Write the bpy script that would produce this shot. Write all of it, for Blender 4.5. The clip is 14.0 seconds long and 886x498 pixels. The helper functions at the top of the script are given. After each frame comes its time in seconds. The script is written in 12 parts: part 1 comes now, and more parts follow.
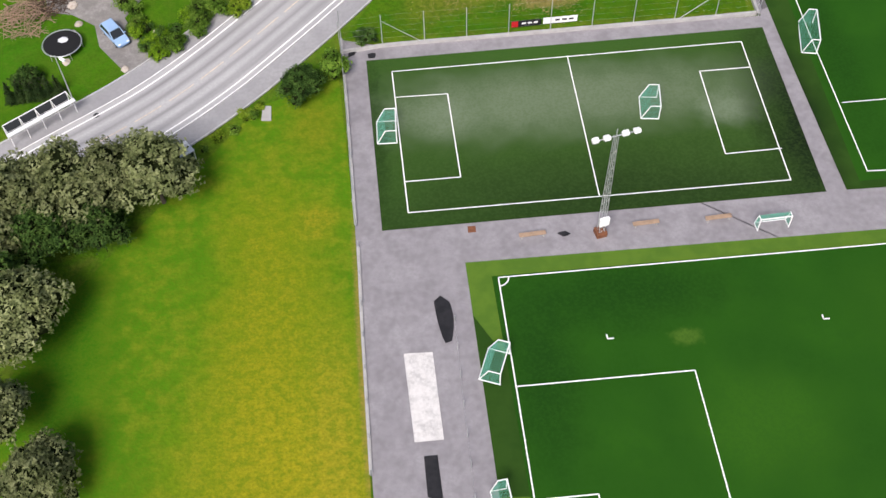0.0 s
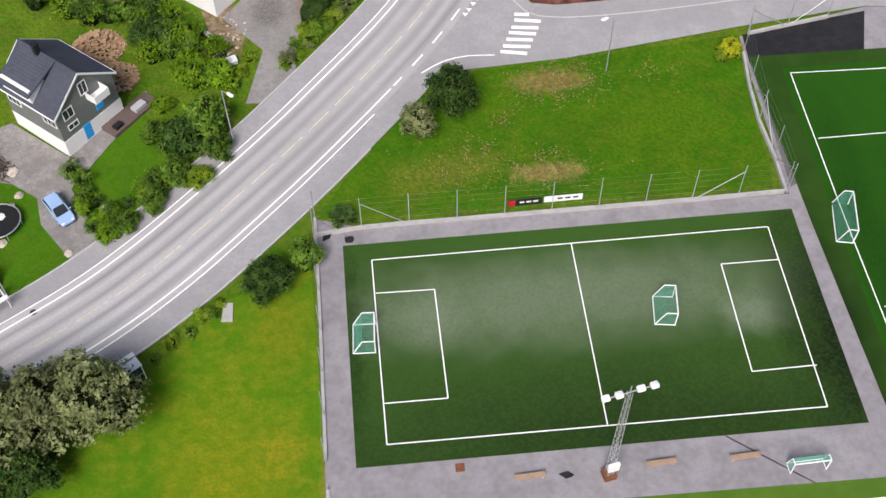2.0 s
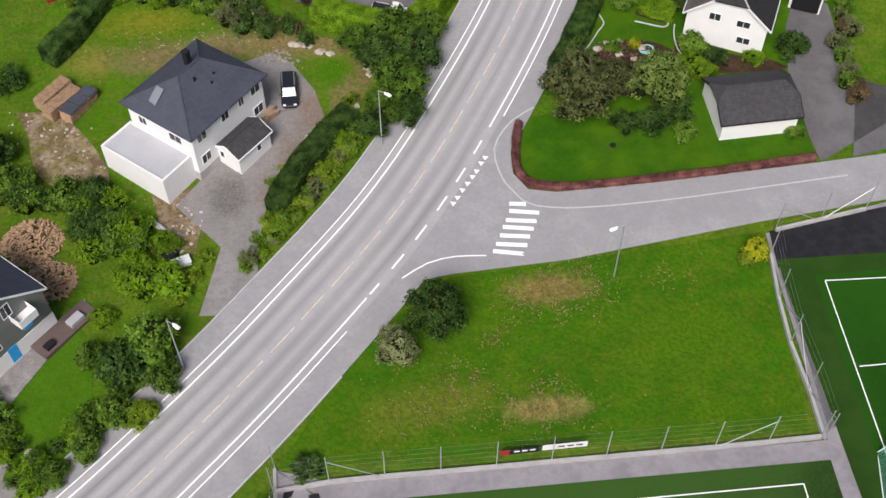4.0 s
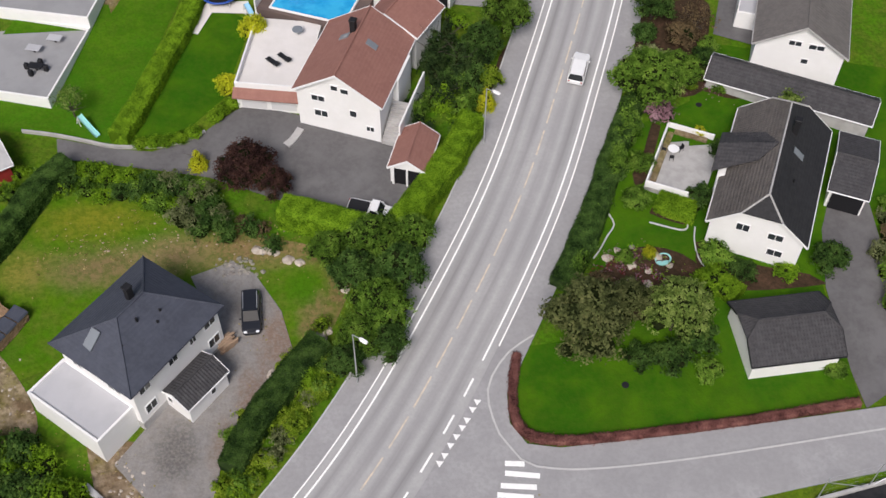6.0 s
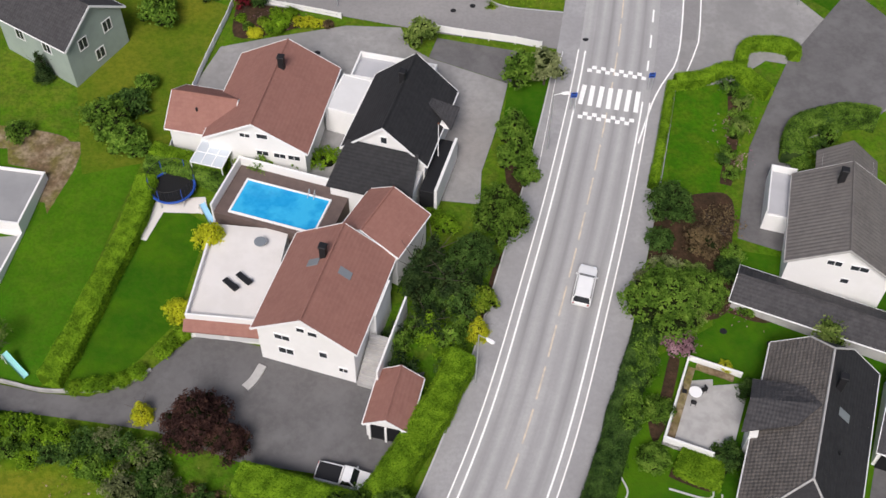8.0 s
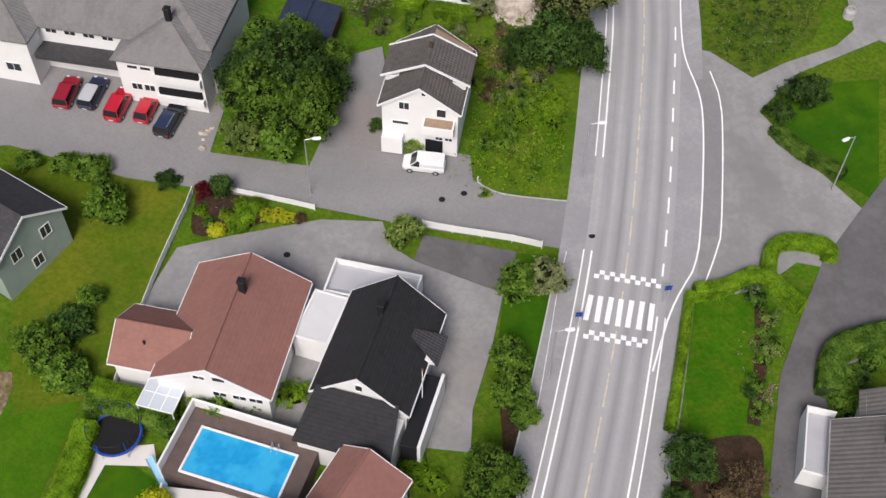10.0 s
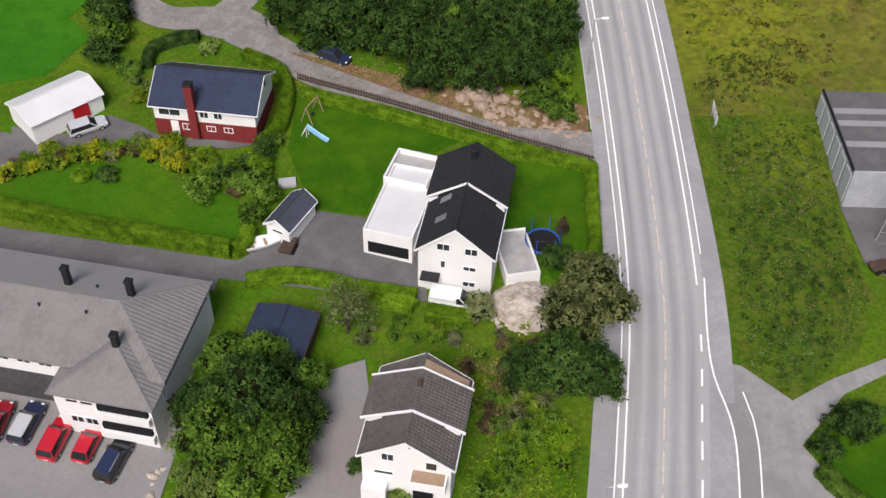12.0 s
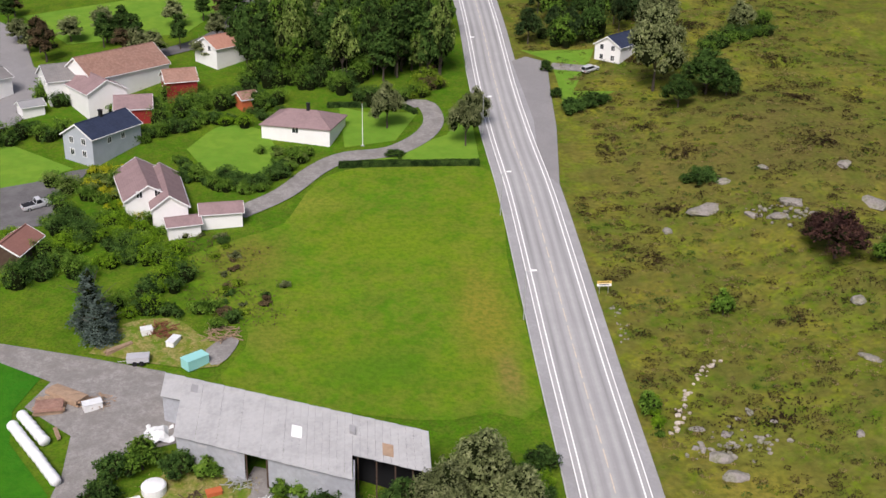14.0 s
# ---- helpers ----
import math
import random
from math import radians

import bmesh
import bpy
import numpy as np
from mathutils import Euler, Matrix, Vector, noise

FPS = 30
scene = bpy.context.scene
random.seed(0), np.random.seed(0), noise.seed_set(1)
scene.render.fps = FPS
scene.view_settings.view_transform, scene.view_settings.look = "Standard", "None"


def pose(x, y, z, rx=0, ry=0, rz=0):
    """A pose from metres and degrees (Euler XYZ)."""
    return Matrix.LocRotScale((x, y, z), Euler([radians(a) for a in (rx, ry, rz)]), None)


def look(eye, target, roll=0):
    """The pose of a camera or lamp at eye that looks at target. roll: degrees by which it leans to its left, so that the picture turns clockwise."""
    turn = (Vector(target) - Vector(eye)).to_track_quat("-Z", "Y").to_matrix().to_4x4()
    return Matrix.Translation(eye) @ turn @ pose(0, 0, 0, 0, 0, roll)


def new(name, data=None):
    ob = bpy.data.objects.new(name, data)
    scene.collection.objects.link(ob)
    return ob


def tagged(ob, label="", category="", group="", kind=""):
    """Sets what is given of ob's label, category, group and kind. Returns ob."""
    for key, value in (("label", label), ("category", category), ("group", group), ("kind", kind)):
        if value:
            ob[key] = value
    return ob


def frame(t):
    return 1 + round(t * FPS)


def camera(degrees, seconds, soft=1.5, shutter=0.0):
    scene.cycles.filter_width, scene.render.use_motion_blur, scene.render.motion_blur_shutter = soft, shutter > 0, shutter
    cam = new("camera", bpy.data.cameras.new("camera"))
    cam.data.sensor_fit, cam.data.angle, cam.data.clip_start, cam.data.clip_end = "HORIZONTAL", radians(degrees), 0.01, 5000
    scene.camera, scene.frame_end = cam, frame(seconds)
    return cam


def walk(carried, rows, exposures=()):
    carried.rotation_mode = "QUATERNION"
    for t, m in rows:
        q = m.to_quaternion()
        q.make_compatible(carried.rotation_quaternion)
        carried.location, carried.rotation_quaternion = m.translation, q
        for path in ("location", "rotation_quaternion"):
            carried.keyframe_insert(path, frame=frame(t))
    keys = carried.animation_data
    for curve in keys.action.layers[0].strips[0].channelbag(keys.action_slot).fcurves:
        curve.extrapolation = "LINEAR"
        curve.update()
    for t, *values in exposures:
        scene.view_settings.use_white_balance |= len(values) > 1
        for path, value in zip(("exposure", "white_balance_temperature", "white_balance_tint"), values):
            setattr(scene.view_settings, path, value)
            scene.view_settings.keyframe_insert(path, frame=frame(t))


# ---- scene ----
cam = camera(44.35, 14.0)
# seconds, x, y, z, heading, tilt, roll
PATH = [
    (0, -1.23, -28.28, 87.63, -4.08, -54.06, -1.70),
    (0.5, -0.44, -22.39, 87.56, -3.91, -53.87, -1.48),
    (1, 0.36, -16.40, 87.48, -4.07, -53.72, -1.33),
    (1.5, 1.20, -10.19, 87.40, -4.26, -53.46, -1.11),
    (2, 2.01, -3.95, 87.31, -4.46, -53.28, -0.89),
    (2.5, 2.87, 2.38, 87.21, -4.62, -52.94, -0.66),
    (3, 3.72, 8.65, 87.13, -4.77, -52.65, -0.52),
    (5.3, 7.39, 39.84, 87.71, -5.27, -52.06, 0.46),
    (6, 8.40, 49.23, 88.26, -5.56, -51.77, 0.73),
    (6.5, 9.07, 56.00, 88.69, -5.81, -51.59, 0.89),
    (7, 9.76, 62.89, 89.10, -6.01, -51.55, 1.09),
    (7.5, 10.54, 69.95, 89.51, -6.18, -51.46, 1.25),
    (8, 11.37, 76.97, 89.98, -6.30, -51.50, 1.31),
    (10.3, 15.71, 107.29, 92.75, -6.17, -51.49, 1.29),
    (11, 16.81, 116.68, 93.23, -6.20, -51.24, 1.46),
    (11.5, 17.57, 123.32, 93.61, -6.20, -50.60, 1.54),
    (11.7, 17.87, 125.90, 93.80, -6.10, -48.50, 1.46),
    (12, 18.32, 129.69, 94.13, -5.97, -45.19, 1.36),
    (12.5, 19.12, 136.07, 94.69, -5.80, -39.39, 1.31),
    (13, 19.97, 142.47, 95.23, -5.68, -33.88, 1.23),
    (13.5, 20.86, 148.79, 95.77, -5.58, -28.17, 1.10),
    (14, 21.75, 155.14, 96.32, -5.51, -22.70, 1.02),
]
walk(cam, [(t, pose(x, y, z, 90 + tilt, 0, head) @ pose(0, 0, 0, 0, 0, roll)) for t, x, y, z, head, tilt, roll in PATH],
     exposures=[(0.0, 0.9, 6500, 14), (3.0, 0.72, 6500, 14), (5.5, 0.52, 6500, 13), (7.0, 0.46, 6500, 13), (8.0, 0.52, 6500, 13), (11.0, 0.47, 6500, 14), (12.5, 0.62, 6500, 15), (14.0, 0.68, 6500, 16)])

# ---- light: an overcast day ----
world = bpy.data.worlds.new("world")
scene.world = world
world.use_nodes = True
sky = world.node_tree.nodes.new("ShaderNodeTexSky")
sky.sky_type = "NISHITA"
sky.sun_disc = False
sky.sun_elevation, sky.sun_rotation = radians(48), radians(200)
sky.dust_density = 4.0
background = world.node_tree.nodes["Background"]
background.inputs["Strength"].default_value = 0.066
world.node_tree.links.new(sky.outputs[0], background.inputs["Color"])
sun_data = bpy.data.lights.new("sun", "SUN")
sun_data.energy, sun_data.angle, sun_data.color = 2.15, radians(24), (1.0, 0.975, 0.945)
sun = new("sun", sun_data)
sun.matrix_world = look((0, 0, 200), (0 + 200 * math.cos(radians(48)) * math.sin(radians(20)), 200 * math.cos(radians(48)) * math.cos(radians(20)), 200 - 200 * math.sin(radians(48))))

# ---- land ----
PROFILE_Y = [40, 60, 80, 100, 120, 140, 160, 180, 200, 220, 240, 260, 280, 300, 320, 340, 360, 380, 400, 420, 440, 480, 560, 700]
PROFILE_Z = [0.0, 0.1, 0.88, 2.39, 4.05, 5.87, 7.71, 9.53, 11.41, 13.62, 15.97, 18.6, 21.32, 24.22, 27.15, 30.08, 33.0, 35.84, 38.64, 41.38, 44.1, 49.32, 56.73, 69.17]


def slope(y):
    return float(np.interp(y, PROFILE_Y, PROFILE_Z))


def hill(x, y):
    """The rough rise beside the upper road."""
    a = max(0.0, min(1.0, (x - 62 - 0.02 * y) / 40.0))
    b = max(0.0, min(1.0, (y - 215) / 50.0))
    a, b = a * a * (3 - 2 * a), b * b * (3 - 2 * b)
    bumps = 1.6 * noise.noise((x / 17, y / 17, 0.3)) + 0.6 * noise.noise((x / 6, y / 6, 2.3))
    return a * b * (5.0 + bumps * 1.6)


def land(x, y):
    return slope(y) + hill(x, y)


# ---- materials ----
def mat(name, base, rough=0.8, metal=0.0, spots=(), bump=0.0, bump_size=1.0, spec=0.2, random_shift=0.0, patches=()):
    """A procedural surface: base colour, coarse (size in metres, colour, amount, detail) layers of noise,
    then patches (x, y, reach along x, reach along y, colour, amount) with ragged soft edges, then the fine layers."""
    m = bpy.data.materials.new(name)
    m.use_nodes = True
    nodes, links = m.node_tree.nodes, m.node_tree.links
    bsdf = nodes["Principled BSDF"]
    bsdf.inputs["Roughness"].default_value, bsdf.inputs["Metallic"].default_value = rough, metal
    bsdf.inputs["Specular IOR Level"].default_value = spec
    bsdf.inputs["Base Color"].default_value = (*base, 1)
    geo = nodes.new("ShaderNodeNewGeometry")
    colour = None

    def speckle(layers, colour):
        for size, tint, amount, detail in layers:
            tex = nodes.new("ShaderNodeTexNoise")
            tex.inputs["Scale"].default_value, tex.inputs["Detail"].default_value = 1.0 / size, detail
            tex.inputs["Roughness"].default_value = 0.6
            links.new(geo.outputs["Position"], tex.inputs["Vector"])
            ramp = nodes.new("ShaderNodeMapRange")
            ramp.inputs["From Min"].default_value, ramp.inputs["From Max"].default_value = (0.42, 0.58) if size > 2.0 else (0.42, 0.62)
            ramp.inputs["To Max"].default_value = amount
            links.new(tex.outputs["Fac"], ramp.inputs["Value"])
            mix = nodes.new("ShaderNodeMix")
            mix.data_type = "RGBA"
            mix.inputs[7].default_value = (*tint, 1)
            mix.inputs[6].default_value = (*base, 1)
            if colour is not None:
                links.new(colour, mix.inputs[6])
            links.new(ramp.outputs[0], mix.inputs[0])
            colour = mix.outputs[2]
        return colour

    colour = speckle([layer for layer in spots if layer[0] > 1.0], colour)
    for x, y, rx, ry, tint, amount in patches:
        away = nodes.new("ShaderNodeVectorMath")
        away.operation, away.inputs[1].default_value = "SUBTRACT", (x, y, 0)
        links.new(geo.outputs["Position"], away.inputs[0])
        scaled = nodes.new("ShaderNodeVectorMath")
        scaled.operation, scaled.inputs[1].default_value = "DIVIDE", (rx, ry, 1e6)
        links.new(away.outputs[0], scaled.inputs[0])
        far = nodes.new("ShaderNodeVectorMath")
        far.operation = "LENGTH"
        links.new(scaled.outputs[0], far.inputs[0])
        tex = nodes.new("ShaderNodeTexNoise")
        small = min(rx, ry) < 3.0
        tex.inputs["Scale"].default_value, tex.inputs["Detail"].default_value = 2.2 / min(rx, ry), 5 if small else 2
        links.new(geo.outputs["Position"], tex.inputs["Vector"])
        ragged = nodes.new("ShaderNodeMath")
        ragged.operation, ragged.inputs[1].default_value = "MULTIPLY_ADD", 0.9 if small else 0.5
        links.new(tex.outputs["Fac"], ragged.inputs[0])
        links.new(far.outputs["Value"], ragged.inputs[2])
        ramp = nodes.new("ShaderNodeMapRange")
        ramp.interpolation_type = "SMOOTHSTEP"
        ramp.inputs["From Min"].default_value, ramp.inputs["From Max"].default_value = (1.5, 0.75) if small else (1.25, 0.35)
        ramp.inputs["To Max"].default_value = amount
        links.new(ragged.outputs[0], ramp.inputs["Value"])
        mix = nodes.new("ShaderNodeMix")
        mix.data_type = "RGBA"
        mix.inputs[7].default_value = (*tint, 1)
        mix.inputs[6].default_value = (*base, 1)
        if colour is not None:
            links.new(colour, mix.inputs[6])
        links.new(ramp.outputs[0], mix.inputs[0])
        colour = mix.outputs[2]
    colour = speckle([layer for layer in spots if layer[0] <= 1.0], colour)
    if random_shift:
        info = nodes.new("ShaderNodeObjectInfo")
        hsv = nodes.new("ShaderNodeHueSaturation")
        hsv.inputs["Color"].default_value = (*base, 1)
        if colour is not None:
            links.new(colour, hsv.inputs["Color"])
        value = nodes.new("ShaderNodeMapRange")
        value.inputs["To Min"].default_value, value.inputs["To Max"].default_value = 1 - random_shift, 1 + random_shift
        links.new(info.outputs["Random"], value.inputs["Value"])
        links.new(value.outputs[0], hsv.inputs["Value"])
        colour = hsv.outputs[0]
    if colour is not None:
        links.new(colour, bsdf.inputs["Base Color"])
    if bump:
        tex = nodes.new("ShaderNodeTexNoise")
        tex.inputs["Scale"].default_value, tex.inputs["Detail"].default_value = 1.0 / bump_size, 4
        links.new(geo.outputs["Position"], tex.inputs["Vector"])
        relief = nodes.new("ShaderNodeBump")
        relief.inputs["Strength"].default_value, relief.inputs["Distance"].default_value = bump, bump_size * 0.3
        links.new(tex.outputs["Fac"], relief.inputs["Height"])
        links.new(relief.outputs[0], bsdf.inputs["Normal"])
    return m


GRASS = mat("rough_grass", (0.065, 0.165, 0.006), 0.95, spots=[(14, (0.12, 0.185, 0.012), 0.75, 4), (4, (0.045, 0.115, 0.006), 0.6, 5), (1.3, (0.14, 0.14, 0.025), 0.4, 6), (0.4, (0.035, 0.075, 0.007), 0.5, 4)], bump=1.0, bump_size=0.5, spec=0.03)
LAWN = mat("lawn", (0.044, 0.145, 0.005), 0.95, spots=[(12, (0.078, 0.168, 0.006), 0.75, 4), (3, (0.028, 0.104, 0.004), 0.55, 5), (0.9, (0.095, 0.15, 0.014), 0.35, 5), (0.3, (0.036, 0.092, 0.006), 0.4, 3)], bump=0.6, bump_size=0.3, spec=0.03)
LAWN_BRIGHT = mat("bright_lawn", (0.12, 0.245, 0.025), 0.95, spots=[(9, (0.17, 0.28, 0.03), 0.6, 4), (2.4, (0.085, 0.195, 0.018), 0.5, 5), (0.6, (0.16, 0.24, 0.035), 0.35, 5)], bump=0.6, bump_size=0.3, spec=0.03)
HAY = mat("hay_grass", (0.03, 0.15, 0.009), 0.95, spots=[(12, (0.045, 0.17, 0.008), 0.7, 4), (2.2, (0.022, 0.115, 0.007), 0.6, 6), (0.6, (0.05, 0.15, 0.012), 0.4, 5)], bump=0.8, bump_size=0.4, spec=0.03)
# the darkest green patch is tree shade painted into the lawn
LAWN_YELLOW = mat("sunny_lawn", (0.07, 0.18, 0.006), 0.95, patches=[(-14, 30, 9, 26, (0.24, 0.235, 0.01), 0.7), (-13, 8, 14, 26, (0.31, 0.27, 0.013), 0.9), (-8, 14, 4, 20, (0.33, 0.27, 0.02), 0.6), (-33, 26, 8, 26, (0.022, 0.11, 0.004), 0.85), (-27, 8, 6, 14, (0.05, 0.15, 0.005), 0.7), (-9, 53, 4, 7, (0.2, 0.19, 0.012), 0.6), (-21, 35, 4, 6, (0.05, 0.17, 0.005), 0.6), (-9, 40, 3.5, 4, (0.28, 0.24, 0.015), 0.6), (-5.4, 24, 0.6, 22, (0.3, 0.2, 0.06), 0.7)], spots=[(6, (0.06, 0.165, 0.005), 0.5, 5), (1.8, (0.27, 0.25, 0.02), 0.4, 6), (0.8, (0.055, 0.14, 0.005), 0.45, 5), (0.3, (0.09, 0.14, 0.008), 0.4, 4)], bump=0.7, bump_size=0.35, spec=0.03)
LAWN_DARK = mat("garden_lawn", (0.03, 0.105, 0.004), 0.95, spots=[(7, (0.065, 0.145, 0.005), 0.75, 4), (2.5, (0.02, 0.075, 0.004), 0.5, 5), (0.5, (0.055, 0.105, 0.008), 0.35, 5)], bump=0.6, bump_size=0.25, spec=0.03)
BED = mat("dark_bed_soil", (0.05, 0.032, 0.02), 0.95, spots=[(1.2, (0.1, 0.055, 0.035), 0.6, 5), (0.4, (0.025, 0.02, 0.012), 0.6, 5)], bump=0.9, bump_size=0.3, spec=0.05)
LAWN_MID = mat("uneven_lawn", (0.043, 0.138, 0.004), 0.95, patches=[(21, 82.4, 5.5, 2.2, (0.28, 0.2, 0.065), 0.85), (19, 69.6, 5, 1.6, (0.32, 0.24, 0.085), 0.85), (10, 71, 7, 3.2, (0.15, 0.165, 0.02), 0.75), (5, 70, 5, 4, (0.15, 0.16, 0.02), 0.6), (-16, 121, 9, 5, (0.22, 0.19, 0.03), 0.7), (-24, 112, 5, 7, (0.18, 0.18, 0.02), 0.5), (34, 76, 7, 6, (0.07, 0.15, 0.005), 0.6)], spots=[(14, (0.078, 0.155, 0.005), 0.6, 4), (4, (0.028, 0.105, 0.004), 0.55, 5), (1.5, (0.12, 0.15, 0.012), 0.4, 6), (0.4, (0.028, 0.08, 0.005), 0.5, 4)], bump=0.9, bump_size=0.5, spec=0.03)
MEADOW = mat("meadow_grass", (0.095, 0.2, 0.01), 0.95, patches=[(42, 300, 7, 22, (0.24, 0.2, 0.03), 0.7), (6, 318, 10, 12, (0.18, 0.155, 0.03), 0.75), (14, 336, 12, 6, (0.2, 0.22, 0.03), 0.7), (26, 288, 14, 8, (0.06, 0.165, 0.008), 0.7), (44, 285, 3, 10, (0.22, 0.16, 0.05), 0.7), (10, 296, 5, 6, (0.18, 0.18, 0.03), 0.6), (30, 322, 14, 12, (0.15, 0.225, 0.012), 0.6)], spots=[(18, (0.16, 0.22, 0.014), 0.7, 5), (6.0, (0.06, 0.155, 0.006), 0.5, 6), (2.4, (0.2, 0.18, 0.035), 0.35, 6), (0.8, (0.05, 0.11, 0.008), 0.45, 5)], bump=1.0, bump_size=0.6, spec=0.03)
HEATH = mat("heath_grass", (0.125, 0.172, 0.012), 0.95, patches=[(66, 246, 18, 22, (0.2, 0.235, 0.014), 0.8), (72, 262, 9, 8, (0.27, 0.21, 0.04), 0.6), (66, 212, 20, 24, (0.06, 0.125, 0.008), 0.85), (85, 345, 26, 22, (0.13, 0.1, 0.035), 0.6), (110, 350, 30, 40, (0.12, 0.09, 0.035), 0.6), (72, 270, 7, 9, (0.16, 0.17, 0.03), 0.6)], spots=[(16, (0.23, 0.225, 0.022), 0.8, 5), (6.0, (0.045, 0.1, 0.006), 0.8, 6), (4.0, (0.12, 0.08, 0.03), 0.55, 6), (1.6, (0.2, 0.19, 0.05), 0.45, 6), (0.8, (0.035, 0.045, 0.008), 0.55, 6), (0.4, (0.17, 0.17, 0.03), 0.35, 4)], bump=1.0, bump_size=0.9, spec=0.03)
BANK = mat("broken_earth_bank", (0.2, 0.115, 0.065), 0.95, spots=[(3, (0.14, 0.15, 0.03), 0.7, 6), (1.4, (0.3, 0.2, 0.12), 0.6, 6), (0.5, (0.11, 0.065, 0.035), 0.6, 5)], bump=0.9, bump_size=0.5, spec=0.04)
BEIGE_STONE = mat("blasted_stone", (0.38, 0.29, 0.225), 0.9, spots=[(0.8, (0.26, 0.19, 0.14), 0.7, 5)], bump=0.6, bump_size=0.3)
DRY = mat("dry_grass", (0.17, 0.185, 0.03), 0.95, spots=[(2.5, (0.09, 0.175, 0.01), 0.95, 5), (1.0, (0.36, 0.27, 0.13), 0.7, 6), (0.4, (0.1, 0.14, 0.02), 0.6, 4)], bump=0.8, bump_size=0.3, spec=0.05)
SOIL = mat("bare_soil", (0.17, 0.118, 0.07), 0.95, spots=[(4, (0.15, 0.15, 0.025), 0.8, 6), (1.6, (0.36, 0.285, 0.2), 0.75, 6), (0.5, (0.085, 0.06, 0.035), 0.6, 5)], bump=0.9, bump_size=0.4, spec=0.05)
GRAVEL = mat("gravel", (0.25, 0.238, 0.228), 0.95, spots=[(6, (0.205, 0.19, 0.18), 0.7, 5), (2.1, (0.34, 0.325, 0.31), 0.6, 6), (0.7, (0.16, 0.145, 0.13), 0.4, 6), (0.3, (0.18, 0.17, 0.16), 0.5, 3)], bump=0.8, bump_size=0.2, spec=0.08)
ASPHALT = mat("asphalt", (0.24, 0.232, 0.232), 0.9, patches=[(20, 176, 16, 3, (0.3, 0.29, 0.285), 0.5), (-10, 188, 14, 4, (0.29, 0.28, 0.275), 0.5), (16, 186, 5, 8, (0.25, 0.215, 0.2), 0.6)], spots=[(9, (0.275, 0.265, 0.265), 0.5, 3), (1.2, (0.21, 0.2, 0.2), 0.25, 6), (0.35, (0.19, 0.185, 0.185), 0.35, 6)], bump=0.25, bump_size=0.08, spec=0.12)
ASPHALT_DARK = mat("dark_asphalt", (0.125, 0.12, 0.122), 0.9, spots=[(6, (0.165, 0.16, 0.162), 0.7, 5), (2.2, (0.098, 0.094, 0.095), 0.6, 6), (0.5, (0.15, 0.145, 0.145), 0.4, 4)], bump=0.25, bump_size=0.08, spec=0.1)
YARD = mat("sports_yard_asphalt", (0.25, 0.235, 0.25), 0.9, spots=[(7, (0.31, 0.295, 0.31), 0.8, 5), (2.2, (0.19, 0.175, 0.187), 0.6, 6), (0.6, (0.32, 0.31, 0.32), 0.45, 6), (0.3, (0.2, 0.19, 0.2), 0.4, 3)], bump=0.25, bump_size=0.1, spec=0.2)
GARDEN_ROUGH = mat("rough_garden_grass", (0.06, 0.155, 0.005), 0.95, patches=[(-20, 121.5, 9, 3.4, (0.2, 0.19, 0.018), 0.75), (-26, 116, 4.5, 4, (0.22, 0.19, 0.04), 0.8), (-29, 108, 6, 8, (0.03, 0.12, 0.004), 0.7), (-18.5, 115.8, 9, 3.6, (0.2, 0.145, 0.07), 0.97), (-11, 117, 7, 3.4, (0.25, 0.18, 0.09), 0.97), (-4, 117.0, 8, 3.8, (0.23, 0.155, 0.075), 0.97), (2.8, 116.6, 6, 3.1, (0.24, 0.16, 0.08), 0.95), (4.9, 112.0, 2.4, 6.5, (0.2, 0.13, 0.065), 0.9), (2.2, 107.6, 2.4, 5, (0.22, 0.15, 0.075), 0.8), (1.0, 112.2, 2.0, 2.6, (0.055, 0.15, 0.005), 0.9), (-4.5, 109, 2.0, 6, (0.24, 0.17, 0.08), 0.8)], spots=[(4, (0.1, 0.17, 0.008), 0.5, 5), (1.4, (0.15, 0.15, 0.03), 0.4, 6), (0.5, (0.04, 0.1, 0.005), 0.5, 5)], bump=0.9, bump_size=0.4, spec=0.03)
PADDOCK = mat("rank_grass", (0.072, 0.135, 0.009), 0.95, patches=[(68, 221, 8, 10, (0.14, 0.185, 0.013), 0.85), (72, 200, 3, 6, (0.17, 0.15, 0.03), 0.6), (62, 195, 7, 4, (0.06, 0.13, 0.008), 0.6)], spots=[(7, (0.105, 0.155, 0.014), 0.65, 5), (2.5, (0.038, 0.085, 0.006), 0.65, 6), (1.0, (0.14, 0.135, 0.03), 0.45, 6), (0.4, (0.026, 0.055, 0.005), 0.5, 5)], bump=1.0, bump_size=0.7, spec=0.03)
LAWN_OLD = mat("mossy_lawn", (0.1, 0.145, 0.01), 0.95, patches=[(-14, 170, 5, 8, (0.16, 0.17, 0.015), 0.6), (-7, 178, 4, 3, (0.17, 0.165, 0.015), 0.6)], spots=[(6, (0.06, 0.12, 0.007), 0.6, 5), (1.6, (0.16, 0.165, 0.02), 0.45, 6), (0.5, (0.05, 0.095, 0.007), 0.45, 5)], bump=0.8, bump_size=0.35, spec=0.03)
